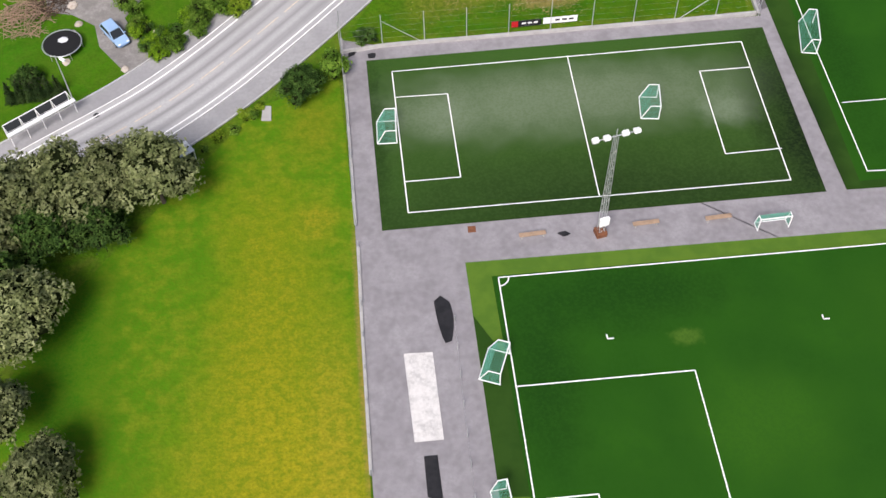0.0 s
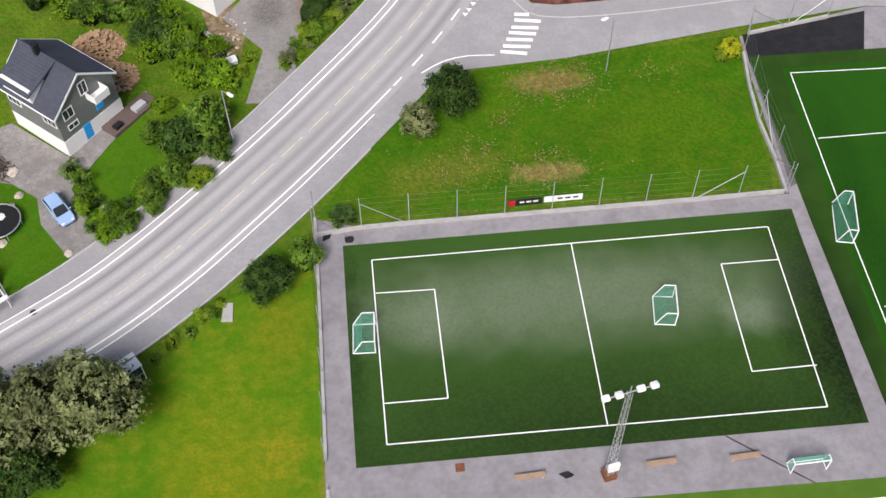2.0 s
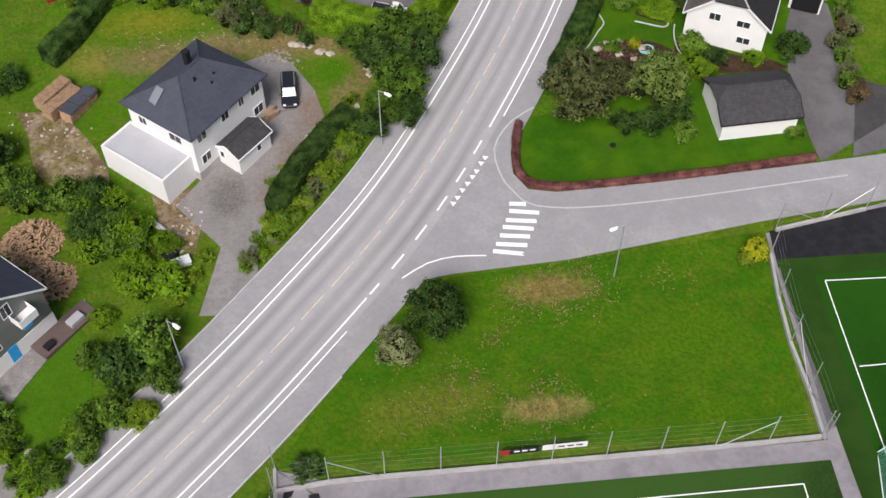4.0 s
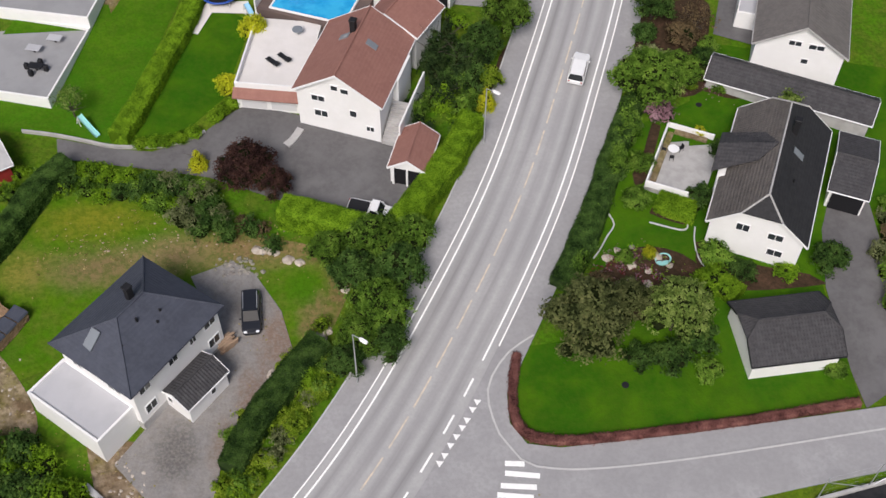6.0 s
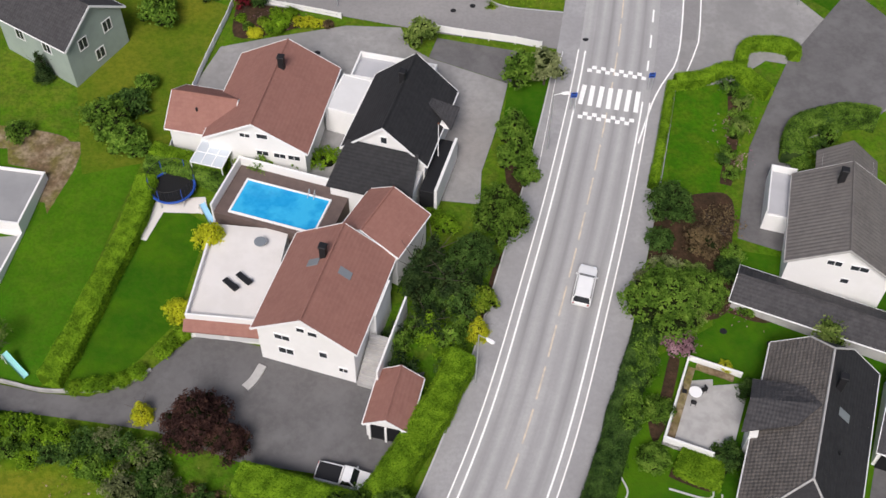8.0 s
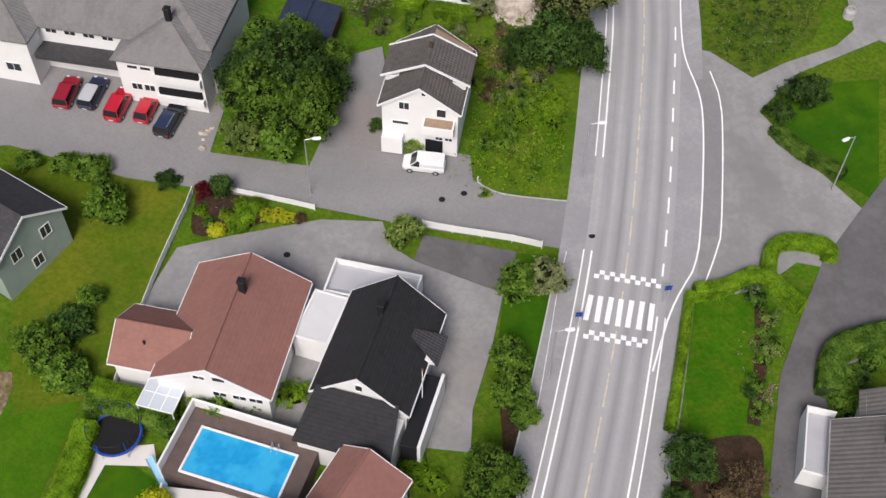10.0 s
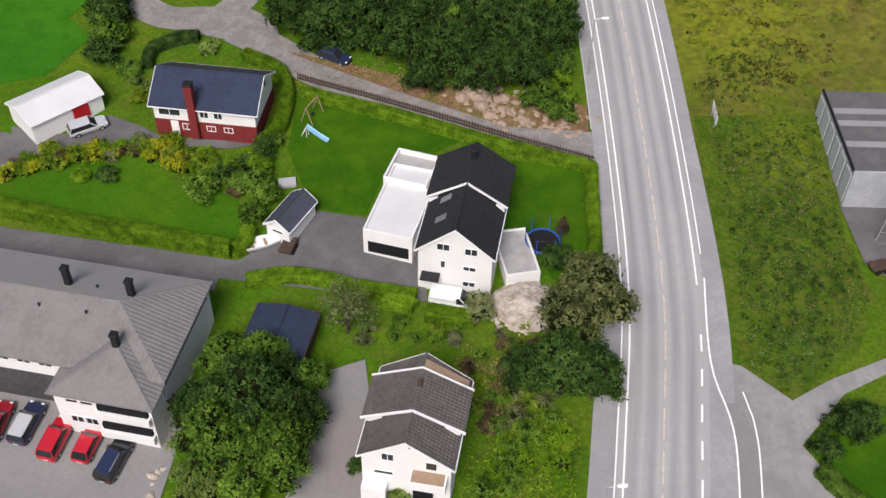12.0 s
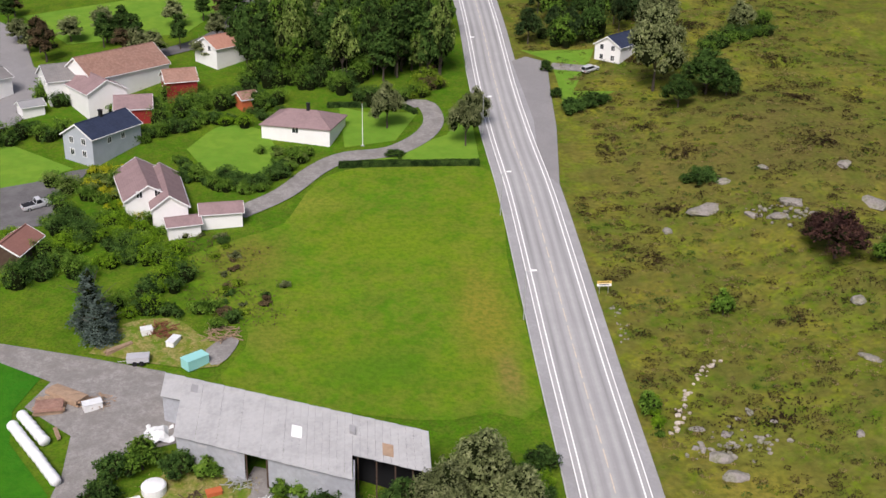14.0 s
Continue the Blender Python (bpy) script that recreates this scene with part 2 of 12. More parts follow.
DRIVE = mat("worn_drive", (0.22, 0.212, 0.208), 0.93, patches=[(-1.2, 106, 2.6, 5.5, (0.2, 0.135, 0.1), 0.9), (-3.6, 100.5, 2.2, 4.5, (0.19, 0.13, 0.1), 0.9), (-6, 96, 2.0, 4, (0.2, 0.145, 0.115), 0.8), (-10.4, 96, 2.6, 4, (0.1, 0.095, 0.092), 0.8), (-11, 86, 2, 5, (0.3, 0.285, 0.28), 0.6)], spots=[(2.4, (0.27, 0.255, 0.24), 0.5, 6), (0.6, (0.15, 0.135, 0.12), 0.45, 6), (0.25, (0.3, 0.28, 0.26), 0.35, 4)], bump=0.7, bump_size=0.2, spec=0.08)
PALE_ASPHALT = mat("worn_pale_asphalt", (0.27, 0.265, 0.262), 0.92, patches=[(64, 163, 7, 9, (0.4, 0.395, 0.39), 0.55), (56, 176, 4, 9, (0.19, 0.185, 0.185), 0.55), (64, 178, 3, 8, (0.37, 0.365, 0.36), 0.5), (7, 164, 12, 4, (0.42, 0.415, 0.41), 0.7), (22, 157, 5, 9, (0.3, 0.275, 0.26), 0.6)], spots=[(9, (0.33, 0.32, 0.315), 0.7, 5), (3, (0.21, 0.205, 0.205), 0.5, 6), (0.6, (0.22, 0.215, 0.21), 0.5, 5)], bump=0.25, bump_size=0.1, spec=0.12)
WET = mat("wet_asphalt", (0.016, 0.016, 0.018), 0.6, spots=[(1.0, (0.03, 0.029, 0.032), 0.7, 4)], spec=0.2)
# pale patches: worn infill together with sky sheen painted into the turf
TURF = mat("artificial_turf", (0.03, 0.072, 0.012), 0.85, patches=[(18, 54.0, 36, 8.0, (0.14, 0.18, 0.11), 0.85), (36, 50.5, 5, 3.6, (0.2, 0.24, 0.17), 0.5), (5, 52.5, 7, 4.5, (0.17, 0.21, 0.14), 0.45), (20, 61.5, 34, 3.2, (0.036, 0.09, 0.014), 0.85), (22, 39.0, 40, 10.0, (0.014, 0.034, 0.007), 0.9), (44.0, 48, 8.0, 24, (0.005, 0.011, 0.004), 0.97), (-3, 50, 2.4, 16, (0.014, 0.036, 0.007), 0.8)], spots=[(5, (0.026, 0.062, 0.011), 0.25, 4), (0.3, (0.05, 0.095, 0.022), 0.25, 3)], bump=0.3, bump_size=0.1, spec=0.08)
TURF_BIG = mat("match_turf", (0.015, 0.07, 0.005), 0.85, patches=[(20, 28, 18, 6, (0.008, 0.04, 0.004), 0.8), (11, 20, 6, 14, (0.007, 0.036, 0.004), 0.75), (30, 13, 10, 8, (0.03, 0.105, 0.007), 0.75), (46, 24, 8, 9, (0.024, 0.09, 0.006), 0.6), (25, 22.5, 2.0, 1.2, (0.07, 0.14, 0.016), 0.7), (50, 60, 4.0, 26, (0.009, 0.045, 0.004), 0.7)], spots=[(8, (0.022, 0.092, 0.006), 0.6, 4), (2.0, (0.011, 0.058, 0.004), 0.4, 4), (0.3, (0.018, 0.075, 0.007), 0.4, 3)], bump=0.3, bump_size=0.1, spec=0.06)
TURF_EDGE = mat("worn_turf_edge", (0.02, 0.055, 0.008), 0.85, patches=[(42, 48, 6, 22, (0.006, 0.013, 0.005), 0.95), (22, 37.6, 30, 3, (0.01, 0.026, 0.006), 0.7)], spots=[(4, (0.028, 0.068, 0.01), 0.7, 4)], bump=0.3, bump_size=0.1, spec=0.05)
TURF_RIM = mat("mossy_turf_rim", (0.085, 0.16, 0.018), 0.9, spots=[(3, (0.06, 0.13, 0.015), 0.7, 4)], bump=0.3, bump_size=0.1, spec=0.1)
WHITE = mat("road_paint", (0.88, 0.88, 0.87), 0.7, spots=[(0.5, (0.74, 0.74, 0.72), 0.5, 4)])
FADED = mat("faded_paint", (0.62, 0.53, 0.42), 0.8, spots=[(0.6, (0.42, 0.38, 0.34), 0.7, 4)])
KERB = mat("kerb_stone", (0.5, 0.495, 0.49), 0.85, spots=[(0.8, (0.4, 0.395, 0.39), 0.5, 4)])
CONCRETE = mat("concrete", (0.42, 0.41, 0.4), 0.9, spots=[(1.2, (0.32, 0.31, 0.3), 0.7, 5)], bump=0.2, bump_size=0.1)
WALL_WHITE = mat("white_boards", (0.8, 0.795, 0.785), 0.6, spots=[(2.5, (0.73, 0.725, 0.71), 0.5, 5), (0.5, (0.76, 0.755, 0.74), 0.4, 4)])
WALL_GREY = mat("grey_boards", (0.17, 0.18, 0.17), 0.7, spots=[(2.0, (0.14, 0.148, 0.14), 0.6, 4)])
WALL_GREEN = mat("grey_green_boards", (0.32, 0.38, 0.34), 0.7, spots=[(2.0, (0.27, 0.32, 0.29), 0.6, 4)])
WALL_BLUEGREY = mat("blue_grey_boards", (0.4, 0.43, 0.48), 0.7, spots=[(2.0, (0.34, 0.37, 0.41), 0.6, 4)])
WALL_RED = mat("red_boards", (0.27, 0.03, 0.025), 0.7, spots=[(2.0, (0.2, 0.025, 0.02), 0.6, 4)])
WALL_BRICK_RED = mat("red_stained_wall", (0.2, 0.03, 0.03), 0.8, spots=[(0.5, (0.14, 0.022, 0.022), 0.6, 4)])
WALL_ORANGE = mat("rust_orange_boards", (0.5, 0.13, 0.05), 0.8, spots=[(1.0, (0.4, 0.1, 0.04), 0.6, 4)])
WALL_SHEET = mat("grey_metal_sheet", (0.42, 0.435, 0.47), 0.6, 0.1, spots=[(2.4, (0.35, 0.365, 0.4), 0.7, 6), (0.6, (0.3, 0.3, 0.31), 0.3, 5)])
WOOD = mat("weathered_wood", (0.36, 0.25, 0.17), 0.8, spots=[(0.7, (0.27, 0.19, 0.13), 0.6, 5)])
BROWN_WOOD = mat("dark_brown_wood", (0.07, 0.045, 0.032), 0.8, spots=[(0.6, (0.1, 0.07, 0.05), 0.6, 4)])
LOGS = mat("split_logs", (0.42, 0.28, 0.17), 0.9, spots=[(0.5, (0.25, 0.16, 0.09), 0.7, 4)], random_shift=0.2)
BARK = mat("bark", (0.085, 0.07, 0.055), 0.95, spots=[(0.4, (0.05, 0.04, 0.03), 0.7, 4)])
BLACK = mat("black_metal", (0.018, 0.018, 0.02), 0.5)
# near-black that paints the shade of openings onto closed surfaces
OPENING_SHADE = mat("shaded_interior", (0.012, 0.012, 0.014), 0.95)
STEEL = mat("galvanised_steel", (0.55, 0.56, 0.57), 0.45, 0.6, spots=[(0.8, (0.42, 0.43, 0.44), 0.5, 4)])
WHITE_METAL = mat("white_enamel", (0.82, 0.82, 0.82), 0.4)
NET = mat("goal_net", (0.12, 0.36, 0.26), 0.9)
ROCK = mat("bare_rock", (0.26, 0.235, 0.215), 0.9, spots=[(1.5, (0.16, 0.145, 0.12), 0.7, 6), (2.5, (0.13, 0.15, 0.05), 0.5, 6), (0.4, (0.36, 0.33, 0.3), 0.5, 5)], bump=0.9, bump_size=0.5)
PALE_STONE = mat("pale_rubble", (0.5, 0.44, 0.38), 0.9, spots=[(0.8, (0.28, 0.23, 0.18), 0.7, 5)], bump=0.6, bump_size=0.3)
TERRACE_WHITE = mat("pale_terrace_membrane", (0.7, 0.67, 0.645), 0.7, spots=[(3, (0.62, 0.59, 0.56), 0.6, 4)])
FLAT_ROOF = mat("grey_roof_felt", (0.3, 0.3, 0.305), 0.85, spots=[(3, (0.25, 0.25, 0.255), 0.6, 4)])
PALE_ROOF = mat("pale_roof_felt", (0.45, 0.45, 0.47), 0.6, spots=[(3, (0.38, 0.38, 0.4), 0.5, 4)])
WHITE_ROOF = mat("white_roof_membrane", (0.68, 0.68, 0.68), 0.5, spots=[(3, (0.6, 0.6, 0.6), 0.5, 4)])
DECK = mat("brown_decking", (0.13, 0.095, 0.085), 0.8, spots=[(0.8, (0.1, 0.075, 0.07), 0.6, 4)])
CANVAS_BLUE = mat("blue_plastic", (0.03, 0.09, 0.4), 0.4)
BLUE_PALE = mat("pale_blue_plastic", (0.3, 0.55, 0.75), 0.5)
MINT = mat("mint_plastic", (0.3, 0.62, 0.6), 0.5)
DOOR_BLUE = mat("bright_blue_paint", (0.02, 0.33, 0.75), 0.4)
RED_PAINT = mat("red_paint", (0.45, 0.02, 0.025), 0.35)
PLASTIC_WRAP = mat("white_bale_wrap", (0.75, 0.76, 0.76), 0.35, spots=[(1.0, (0.6, 0.61, 0.61), 0.5, 4)])
RUBBER = mat("black_rubber", (0.015, 0.015, 0.016), 0.8)
RUST = mat("rusty_iron", (0.2, 0.08, 0.04), 0.85, spots=[(0.3, (0.12, 0.05, 0.03), 0.7, 4)])


def glass_like(name, base, rough, spec=0.6):
    m = mat(name, base, rough, spec=spec)
    return m


GLASS = glass_like("window_glass", (0.03, 0.035, 0.04), 0.08)
GLASS_PALE = glass_like("greenhouse_glass", (0.55, 0.6, 0.65), 0.15)
CAR_GLASS = glass_like("car_glass", (0.02, 0.023, 0.026), 0.06)
SCREEN_GLASS = glass_like("windscreen_glass", (0.2, 0.22, 0.24), 0.1)


def striped(name, base, second, pitch_v, pitch_u=0.0, rough=0.75, strength=0.6, spots=0.5, metal=0.0):
    """A surface in rows along its own length: v counts metres down the slope, u along it."""
    m = mat(name, base, rough, metal, spots=[(2.6, tuple(c * 0.72 for c in base), spots, 5), (0.5, second, 0.45, 5)])
    nodes, links = m.node_tree.nodes, m.node_tree.links
    uv = nodes.new("ShaderNodeUVMap")
    split = nodes.new("ShaderNodeSeparateXYZ")
    links.new(uv.outputs[0], split.inputs[0])
    height = None
    for k, pitch in ((1, pitch_v), (0, pitch_u)):
        if not pitch:
            continue
        scale = nodes.new("ShaderNodeMath")
        scale.operation, scale.inputs[1].default_value = "MULTIPLY", 1.0 / pitch
        links.new(split.outputs[k], scale.inputs[0])
        fract = nodes.new("ShaderNodeMath")
        fract.operation = "FRACT"
        links.new(scale.outputs[0], fract.inputs[0])
        ping = nodes.new("ShaderNodeMath")
        ping.operation, ping.inputs[1].default_value = "PINGPONG", 0.5
        links.new(fract.outputs[0], ping.inputs[0])
        if height is None:
            height = ping.outputs[0]
        else:
            add = nodes.new("ShaderNodeMath")
            add.operation = "ADD"
            links.new(height, add.inputs[0])
            links.new(ping.outputs[0], add.inputs[1])
            height = add.outputs[0]
    relief = nodes.new("ShaderNodeBump")
    relief.inputs["Strength"].default_value, relief.inputs["Distance"].default_value = strength, 0.08
    links.new(height, relief.inputs["Height"])
    bsdf = nodes["Principled BSDF"]
    links.new(relief.outputs[0], bsdf.inputs["Normal"])
    return m


TILE_RED = striped("red_brown_tiles", (0.27, 0.13, 0.105), (0.31, 0.16, 0.13), 0.4, 0.0, strength=0.4, spots=0.25)
TILE_DARK = striped("dark_grey_tiles", (0.055, 0.053, 0.056), (0.085, 0.082, 0.085), 0.38, 0.3, strength=0.9)
TILE_MOSS = striped("weathered_brown_tiles", (0.12, 0.108, 0.1), (0.17, 0.15, 0.135), 0.38, 0.35, strength=1.0, spots=0.7)
TILE_BLACK = striped("black_tiles", (0.026, 0.026, 0.028), (0.04, 0.04, 0.043), 0.38, 0.0, strength=0.5)
TILE_NAVY = striped("dark_blue_grey_tiles", (0.062, 0.068, 0.09), (0.08, 0.088, 0.11), 0.38, 0.0, strength=0.6)
TILE_BLUE = striped("navy_tiles", (0.03, 0.04, 0.075), (0.042, 0.053, 0.09), 0.38, 0.0, strength=0.5)
TILE_GREY = striped("grey_tiles", (0.205, 0.195, 0.19), (0.25, 0.235, 0.225), 0.0, 0.45, strength=0.9)
SHEET_GREY = mat("grey_sheet_roof", (0.29, 0.28, 0.272), 0.8, spots=[(5, (0.26, 0.25, 0.245), 0.6, 4), (0.8, (0.31, 0.3, 0.29), 0.3, 5)], bump=0.2, bump_size=0.3)
TILE_TAUPE = striped("taupe_tiles", (0.15, 0.138, 0.13), (0.19, 0.172, 0.16), 0.0, 0.45, strength=0.9)
TILE_MAUVE = striped("mauve_tiles", (0.27, 0.185, 0.185), (0.31, 0.22, 0.22), 0.4, 0.0, strength=0.4)
TILE_RUSTY = striped("old_brown_tiles", (0.3, 0.17, 0.13), (0.4, 0.26, 0.2), 0.4, 0.4, strength=0.6)
SHEET_ROOF = striped("grey_sheet_roof", (0.4, 0.4, 0.4), (0.46, 0.455, 0.45), 0.0, 0.9, rough=0.6, strength=0.6, spots=0.5)
PAVEMENT_MAT = mat("pale_footway_asphalt", (0.31, 0.305, 0.31), 0.9, spots=[(8, (0.36, 0.355, 0.36), 0.7, 4), (2.4, (0.27, 0.265, 0.27), 0.5, 6), (0.4, (0.25, 0.245, 0.25), 0.4, 4)], bump=0.25, bump_size=0.08, spec=0.15)
def road_surface():
    """Worn asphalt: u counts metres from the road's middle; tyre-polished tracks run along it, pale chippings lie between them."""
    m = mat("worn_road_asphalt", (0.4, 0.395, 0.395), 0.9, patches=[(-45, 40, 70, 45, (0.56, 0.55, 0.55), 0.7)], spots=[(9, (0.45, 0.445, 0.44), 0.6, 4), (1.2, (0.37, 0.365, 0.365), 0.45, 5), (0.25, (0.34, 0.335, 0.335), 0.35, 3)], bump=0.25, bump_size=0.08, spec=0.12)
    nodes, links = m.node_tree.nodes, m.node_tree.links
    bsdf = nodes["Principled BSDF"]
    before = bsdf.inputs["Base Color"].links[0].from_socket
    uv = nodes.new("ShaderNodeUVMap")
    stretch_ = nodes.new("ShaderNodeMapping")
    stretch_.inputs["Scale"].default_value = (1.6, 0.05, 1.0)
    links.new(uv.outputs[0], stretch_.inputs["Vector"])
    wander = nodes.new("ShaderNodeTexNoise")
    wander.inputs["Scale"].default_value, wander.inputs["Detail"].default_value = 1.0, 4
    links.new(stretch_.outputs[0], wander.inputs["Vector"])
    split = nodes.new("ShaderNodeSeparateXYZ")
    links.new(uv.outputs[0], split.inputs[0])
    profile = nodes.new("ShaderNodeMapRange")
    profile.inputs["From Min"].default_value, profile.inputs["From Max"].default_value = -4.25, 4.25
    links.new(split.outputs[0], profile.inputs["Value"])
    ramp = nodes.new("ShaderNodeValToRGB")
    marks = ramp.color_ramp
    for k, (u, v) in enumerate(((-4.2, 0.3), (-3.5, 0.15), (-2.75, 0.95), (-2.0, 0.1), (-1.1, 0.9), (-0.45, 0.15), (0.3, 0.1), (1.0, 0.85), (1.8, 0.08), (2.65, 0.95), (3.4, 0.15), (4.2, 0.35))):
        e = marks.elements[k] if k < 2 else marks.elements.new((u + 4.25) / 8.5)
        e.position, e.color = (u + 4.25) / 8.5, (v, v, v, 1)
    links.new(profile.outputs[0], ramp.inputs[0])
    worn = nodes.new("ShaderNodeMath")
    worn.operation = "MULTIPLY"
    links.new(ramp.outputs[0], worn.inputs[0])
    vary = nodes.new("ShaderNodeMapRange")
    vary.inputs["From Min"].default_value, vary.inputs["From Max"].default_value = 0.3, 0.65
    vary.inputs["To Min"].default_value, vary.inputs["To Max"].default_value = 0.45, 1.0
    links.new(wander.outputs["Fac"], vary.inputs["Value"])
    links.new(vary.outputs[0], worn.inputs[1])
    mix = nodes.new("ShaderNodeMix")
    mix.data_type = "RGBA"
    mix.inputs[7].default_value = (0.225, 0.222, 0.224, 1)
    links.new(before, mix.inputs[6])
    links.new(worn.outputs[0], mix.inputs[0])
    links.new(mix.outputs[2], bsdf.inputs["Base Color"])
    return m


ROAD_MAT = road_surface()


# ---- shapes ----
def finish(name, bm, material, parent=None, label="", smooth=False):
    me = bpy.data.meshes.new(name)
    bm.normal_update()
    bm.to_mesh(me)
    bm.free()
    me.materials.append(material)
    if smooth:
        me.polygons.foreach_set("use_smooth", [True] * len(me.polygons))
    ob = new(name, me)
    if parent:
        ob.parent = parent
    if label:
        ob["label"] = label
    return ob


def part(name, bm, material, parent, label="", smooth=False):
    return finish(name, bm, material, parent, label, smooth)


def curve(pts, step=3.0):
    """A smooth line through the points."""
    p = [Vector((*q, 0)) for q in pts]
    p = [2 * p[0] - p[1]] + p + [2 * p[-1] - p[-2]]
    out = []
    for i in range(1, len(p) - 2):
        n = max(1, int((p[i + 1] - p[i]).length / step))
        for k in range(n):
            t = k / n
            a, b, c, d = p[i - 1:i + 3]
            q = 0.5 * ((2 * b) + (c - a) * t + (2 * a - 5 * b + 4 * c - d) * t * t + (3 * b - a - 3 * c + d) * t ** 3)
            out.append((q.x, q.y))
    return out + [tuple(p[-2][:2])]


def drape(bm, pts, lift, step=5.0):
    """A flat outline cut into bands and laid on the land, lift above it."""
    verts = [bm.verts.new((x, y, 0)) for x, y in pts]
    face = bm.faces.new(verts)
    face.normal_update()
    tri = bmesh.ops.triangulate(bm, faces=[face])["faces"]
    new_geom = set(tri)
    ys = [y for _, y in pts]
    k = math.ceil(min(ys) / step)
    faces = list(new_geom)
    while k * step < max(ys):
        geom = set(faces)
        for f in faces:
            geom.update(f.edges)
            geom.update(f.verts)
        res = bmesh.ops.bisect_plane(bm, geom=list(geom), plane_co=(0, k * step, 0), plane_no=(0, 1, 0))
        faces = list({g for g in res["geom"] if isinstance(g, bmesh.types.BMFace)})
        k += 1
    for v in {v for f in faces for v in f.verts}:
        v.co.z = land(v.co.x, v.co.y) + lift
    for f in faces:
        if f.normal.z < 0 or f.calc_area() > 0 and (f.normal_update() or f.normal.z < 0):
            f.normal_flip()


def patch(name, pts, material, lift, label="", smooth_step=0.0, kind="structure"):
    bm = bmesh.new()
    if smooth_step:
        pts = curve(list(pts) + [pts[0]], smooth_step)[:-1]
    drape(bm, pts, lift)
    ob = finish(name, bm, material)
    return tagged(ob, label, "", "", kind)


def offset(line, d):
    """The line moved d metres to its right."""
    out = []
    for i, (x, y) in enumerate(line):
        a, b = line[max(0, i - 1)], line[min(len(line) - 1, i + 1)]
        dx, dy = b[0] - a[0], b[1] - a[1]
        n = math.hypot(dx, dy) or 1.0
        out.append((x + dy / n * d, y - dx / n * d))
    return out


def ribbon(bm, left, right, lift, thick=0.0):
    """A band between two lines of equal length, laid on the land; thick: its side faces reach down."""
    wide = max(math.hypot(a[0] - b[0], a[1] - b[1]) for a, b in zip(left, right))
    n = max(1, math.ceil(wide / 1.2))
    rows = []
    for (ax, ay), (bx, by) in zip(left, right):
        cross = [(ax + (bx - ax) * k / n, ay + (by - ay) * k / n) for k in range(n + 1)]
        rows.append([bm.verts.new((x, y, land(x, y) + lift)) for x, y in cross])
        if thick:
            rows[-1] += [bm.verts.new((ax, ay, land(ax, ay) + lift - thick)), bm.verts.new((bx, by, land(bx, by) + lift - thick))]
    for a, b in zip(rows, rows[1:]):
        for k in range(n):
            bm.faces.new((a[k], a[k + 1], b[k + 1], b[k]))
        if thick:
            bm.faces.new((a[n + 1], a[0], b[0], b[n + 1]))
            bm.faces.new((a[n], a[n + 2], b[n + 2], b[n]))


def resample(line, step):
    out, need = [line[0]], step
    for (ax, ay), (bx, by) in zip(line, line[1:]):
        d = math.hypot(bx - ax, by - ay)
        s = need
        while s <= d:
            out.append((ax + (bx - ax) * s / d, ay + (by - ay) * s / d))
            s += step
        need = s - d
    return out


# ---- ground ----
ROAD = resample(curve([(-75, 20), (-55, 36), (-39.7, 47.9), (-25, 58.2), (-13, 69.8), (-2.9, 81.0), (7, 93), (15.3, 106.2), (23.6, 121.8), (30.2, 138.0), (35.6, 152.6), (40.8, 168.6), (45.5, 187.1), (49.1, 204.4), (51.8, 231.5), (53.3, 258), (54, 290), (54.8, 320), (55.2, 341), (55.0, 363), (55.4, 390), (57, 430), (58, 470)], 2), 2.0)


def road_x(y):
    return float(np.interp(y, [p[1] for p in ROAD], [p[0] for p in ROAD]))


bm = bmesh.new()
xs = list(range(-300, -100, 20)) + list(range(-100, 180, 5)) + list(range(180, 401, 20))
ys = list(range(-120, 0, 20)) + list(range(0, 460, 5)) + list(range(460, 701, 20))
grid = [[bm.verts.new((x, y, land(x, y))) for x in xs] for y in ys]
for j in range(len(ys) - 1):
    for i in range(len(xs) - 1):
        face = bm.faces.new((grid[j][i], grid[j][i + 1], grid[j + 1][i + 1], grid[j + 1][i]))
        if ys[j] > 218 and xs[i] > road_x(ys[j]):
            face.material_index = 1
ground = tagged(finish("ground", bm, GRASS, smooth=True), "rough green grass covering sloping ground", "", "", "structure")
ground.data.materials.append(HEATH)

LIFT = [0.03]


def lay(name, pts, material, label="", soft=0.0):
    """The next sheet over those already laid."""
    LIFT[0] += 0.0025
    return patch(name, pts, material, LIFT[0], label, soft)


def lane(name, line, width, material, label="", lift=None):
    """A band of even width along a smooth line."""
    if lift is None:
        LIFT[0] += 0.0025
        lift = LIFT[0]
    line = resample(curve(line, 1.5), 1.5)
    bm = bmesh.new()
    ribbon(bm, offset(line, -width / 2), offset(line, width / 2), lift)
    return tagged(finish(name, bm, material), label, "", "", "structure")


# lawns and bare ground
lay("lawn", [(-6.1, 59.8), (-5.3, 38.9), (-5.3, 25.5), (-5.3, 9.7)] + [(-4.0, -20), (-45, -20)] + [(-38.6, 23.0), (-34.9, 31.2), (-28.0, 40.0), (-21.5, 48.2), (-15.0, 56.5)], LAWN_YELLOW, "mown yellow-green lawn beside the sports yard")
lay("lawn", [(-5.4, 65.7), (-0.3, 73.8), (6.3, 81.4), (11.8, 84.5), (23.3, 85.3), (43.4, 87.2), (42.0, 65.4), (20.2, 65.8)], LAWN_MID, "uneven green lawn with dry patches")
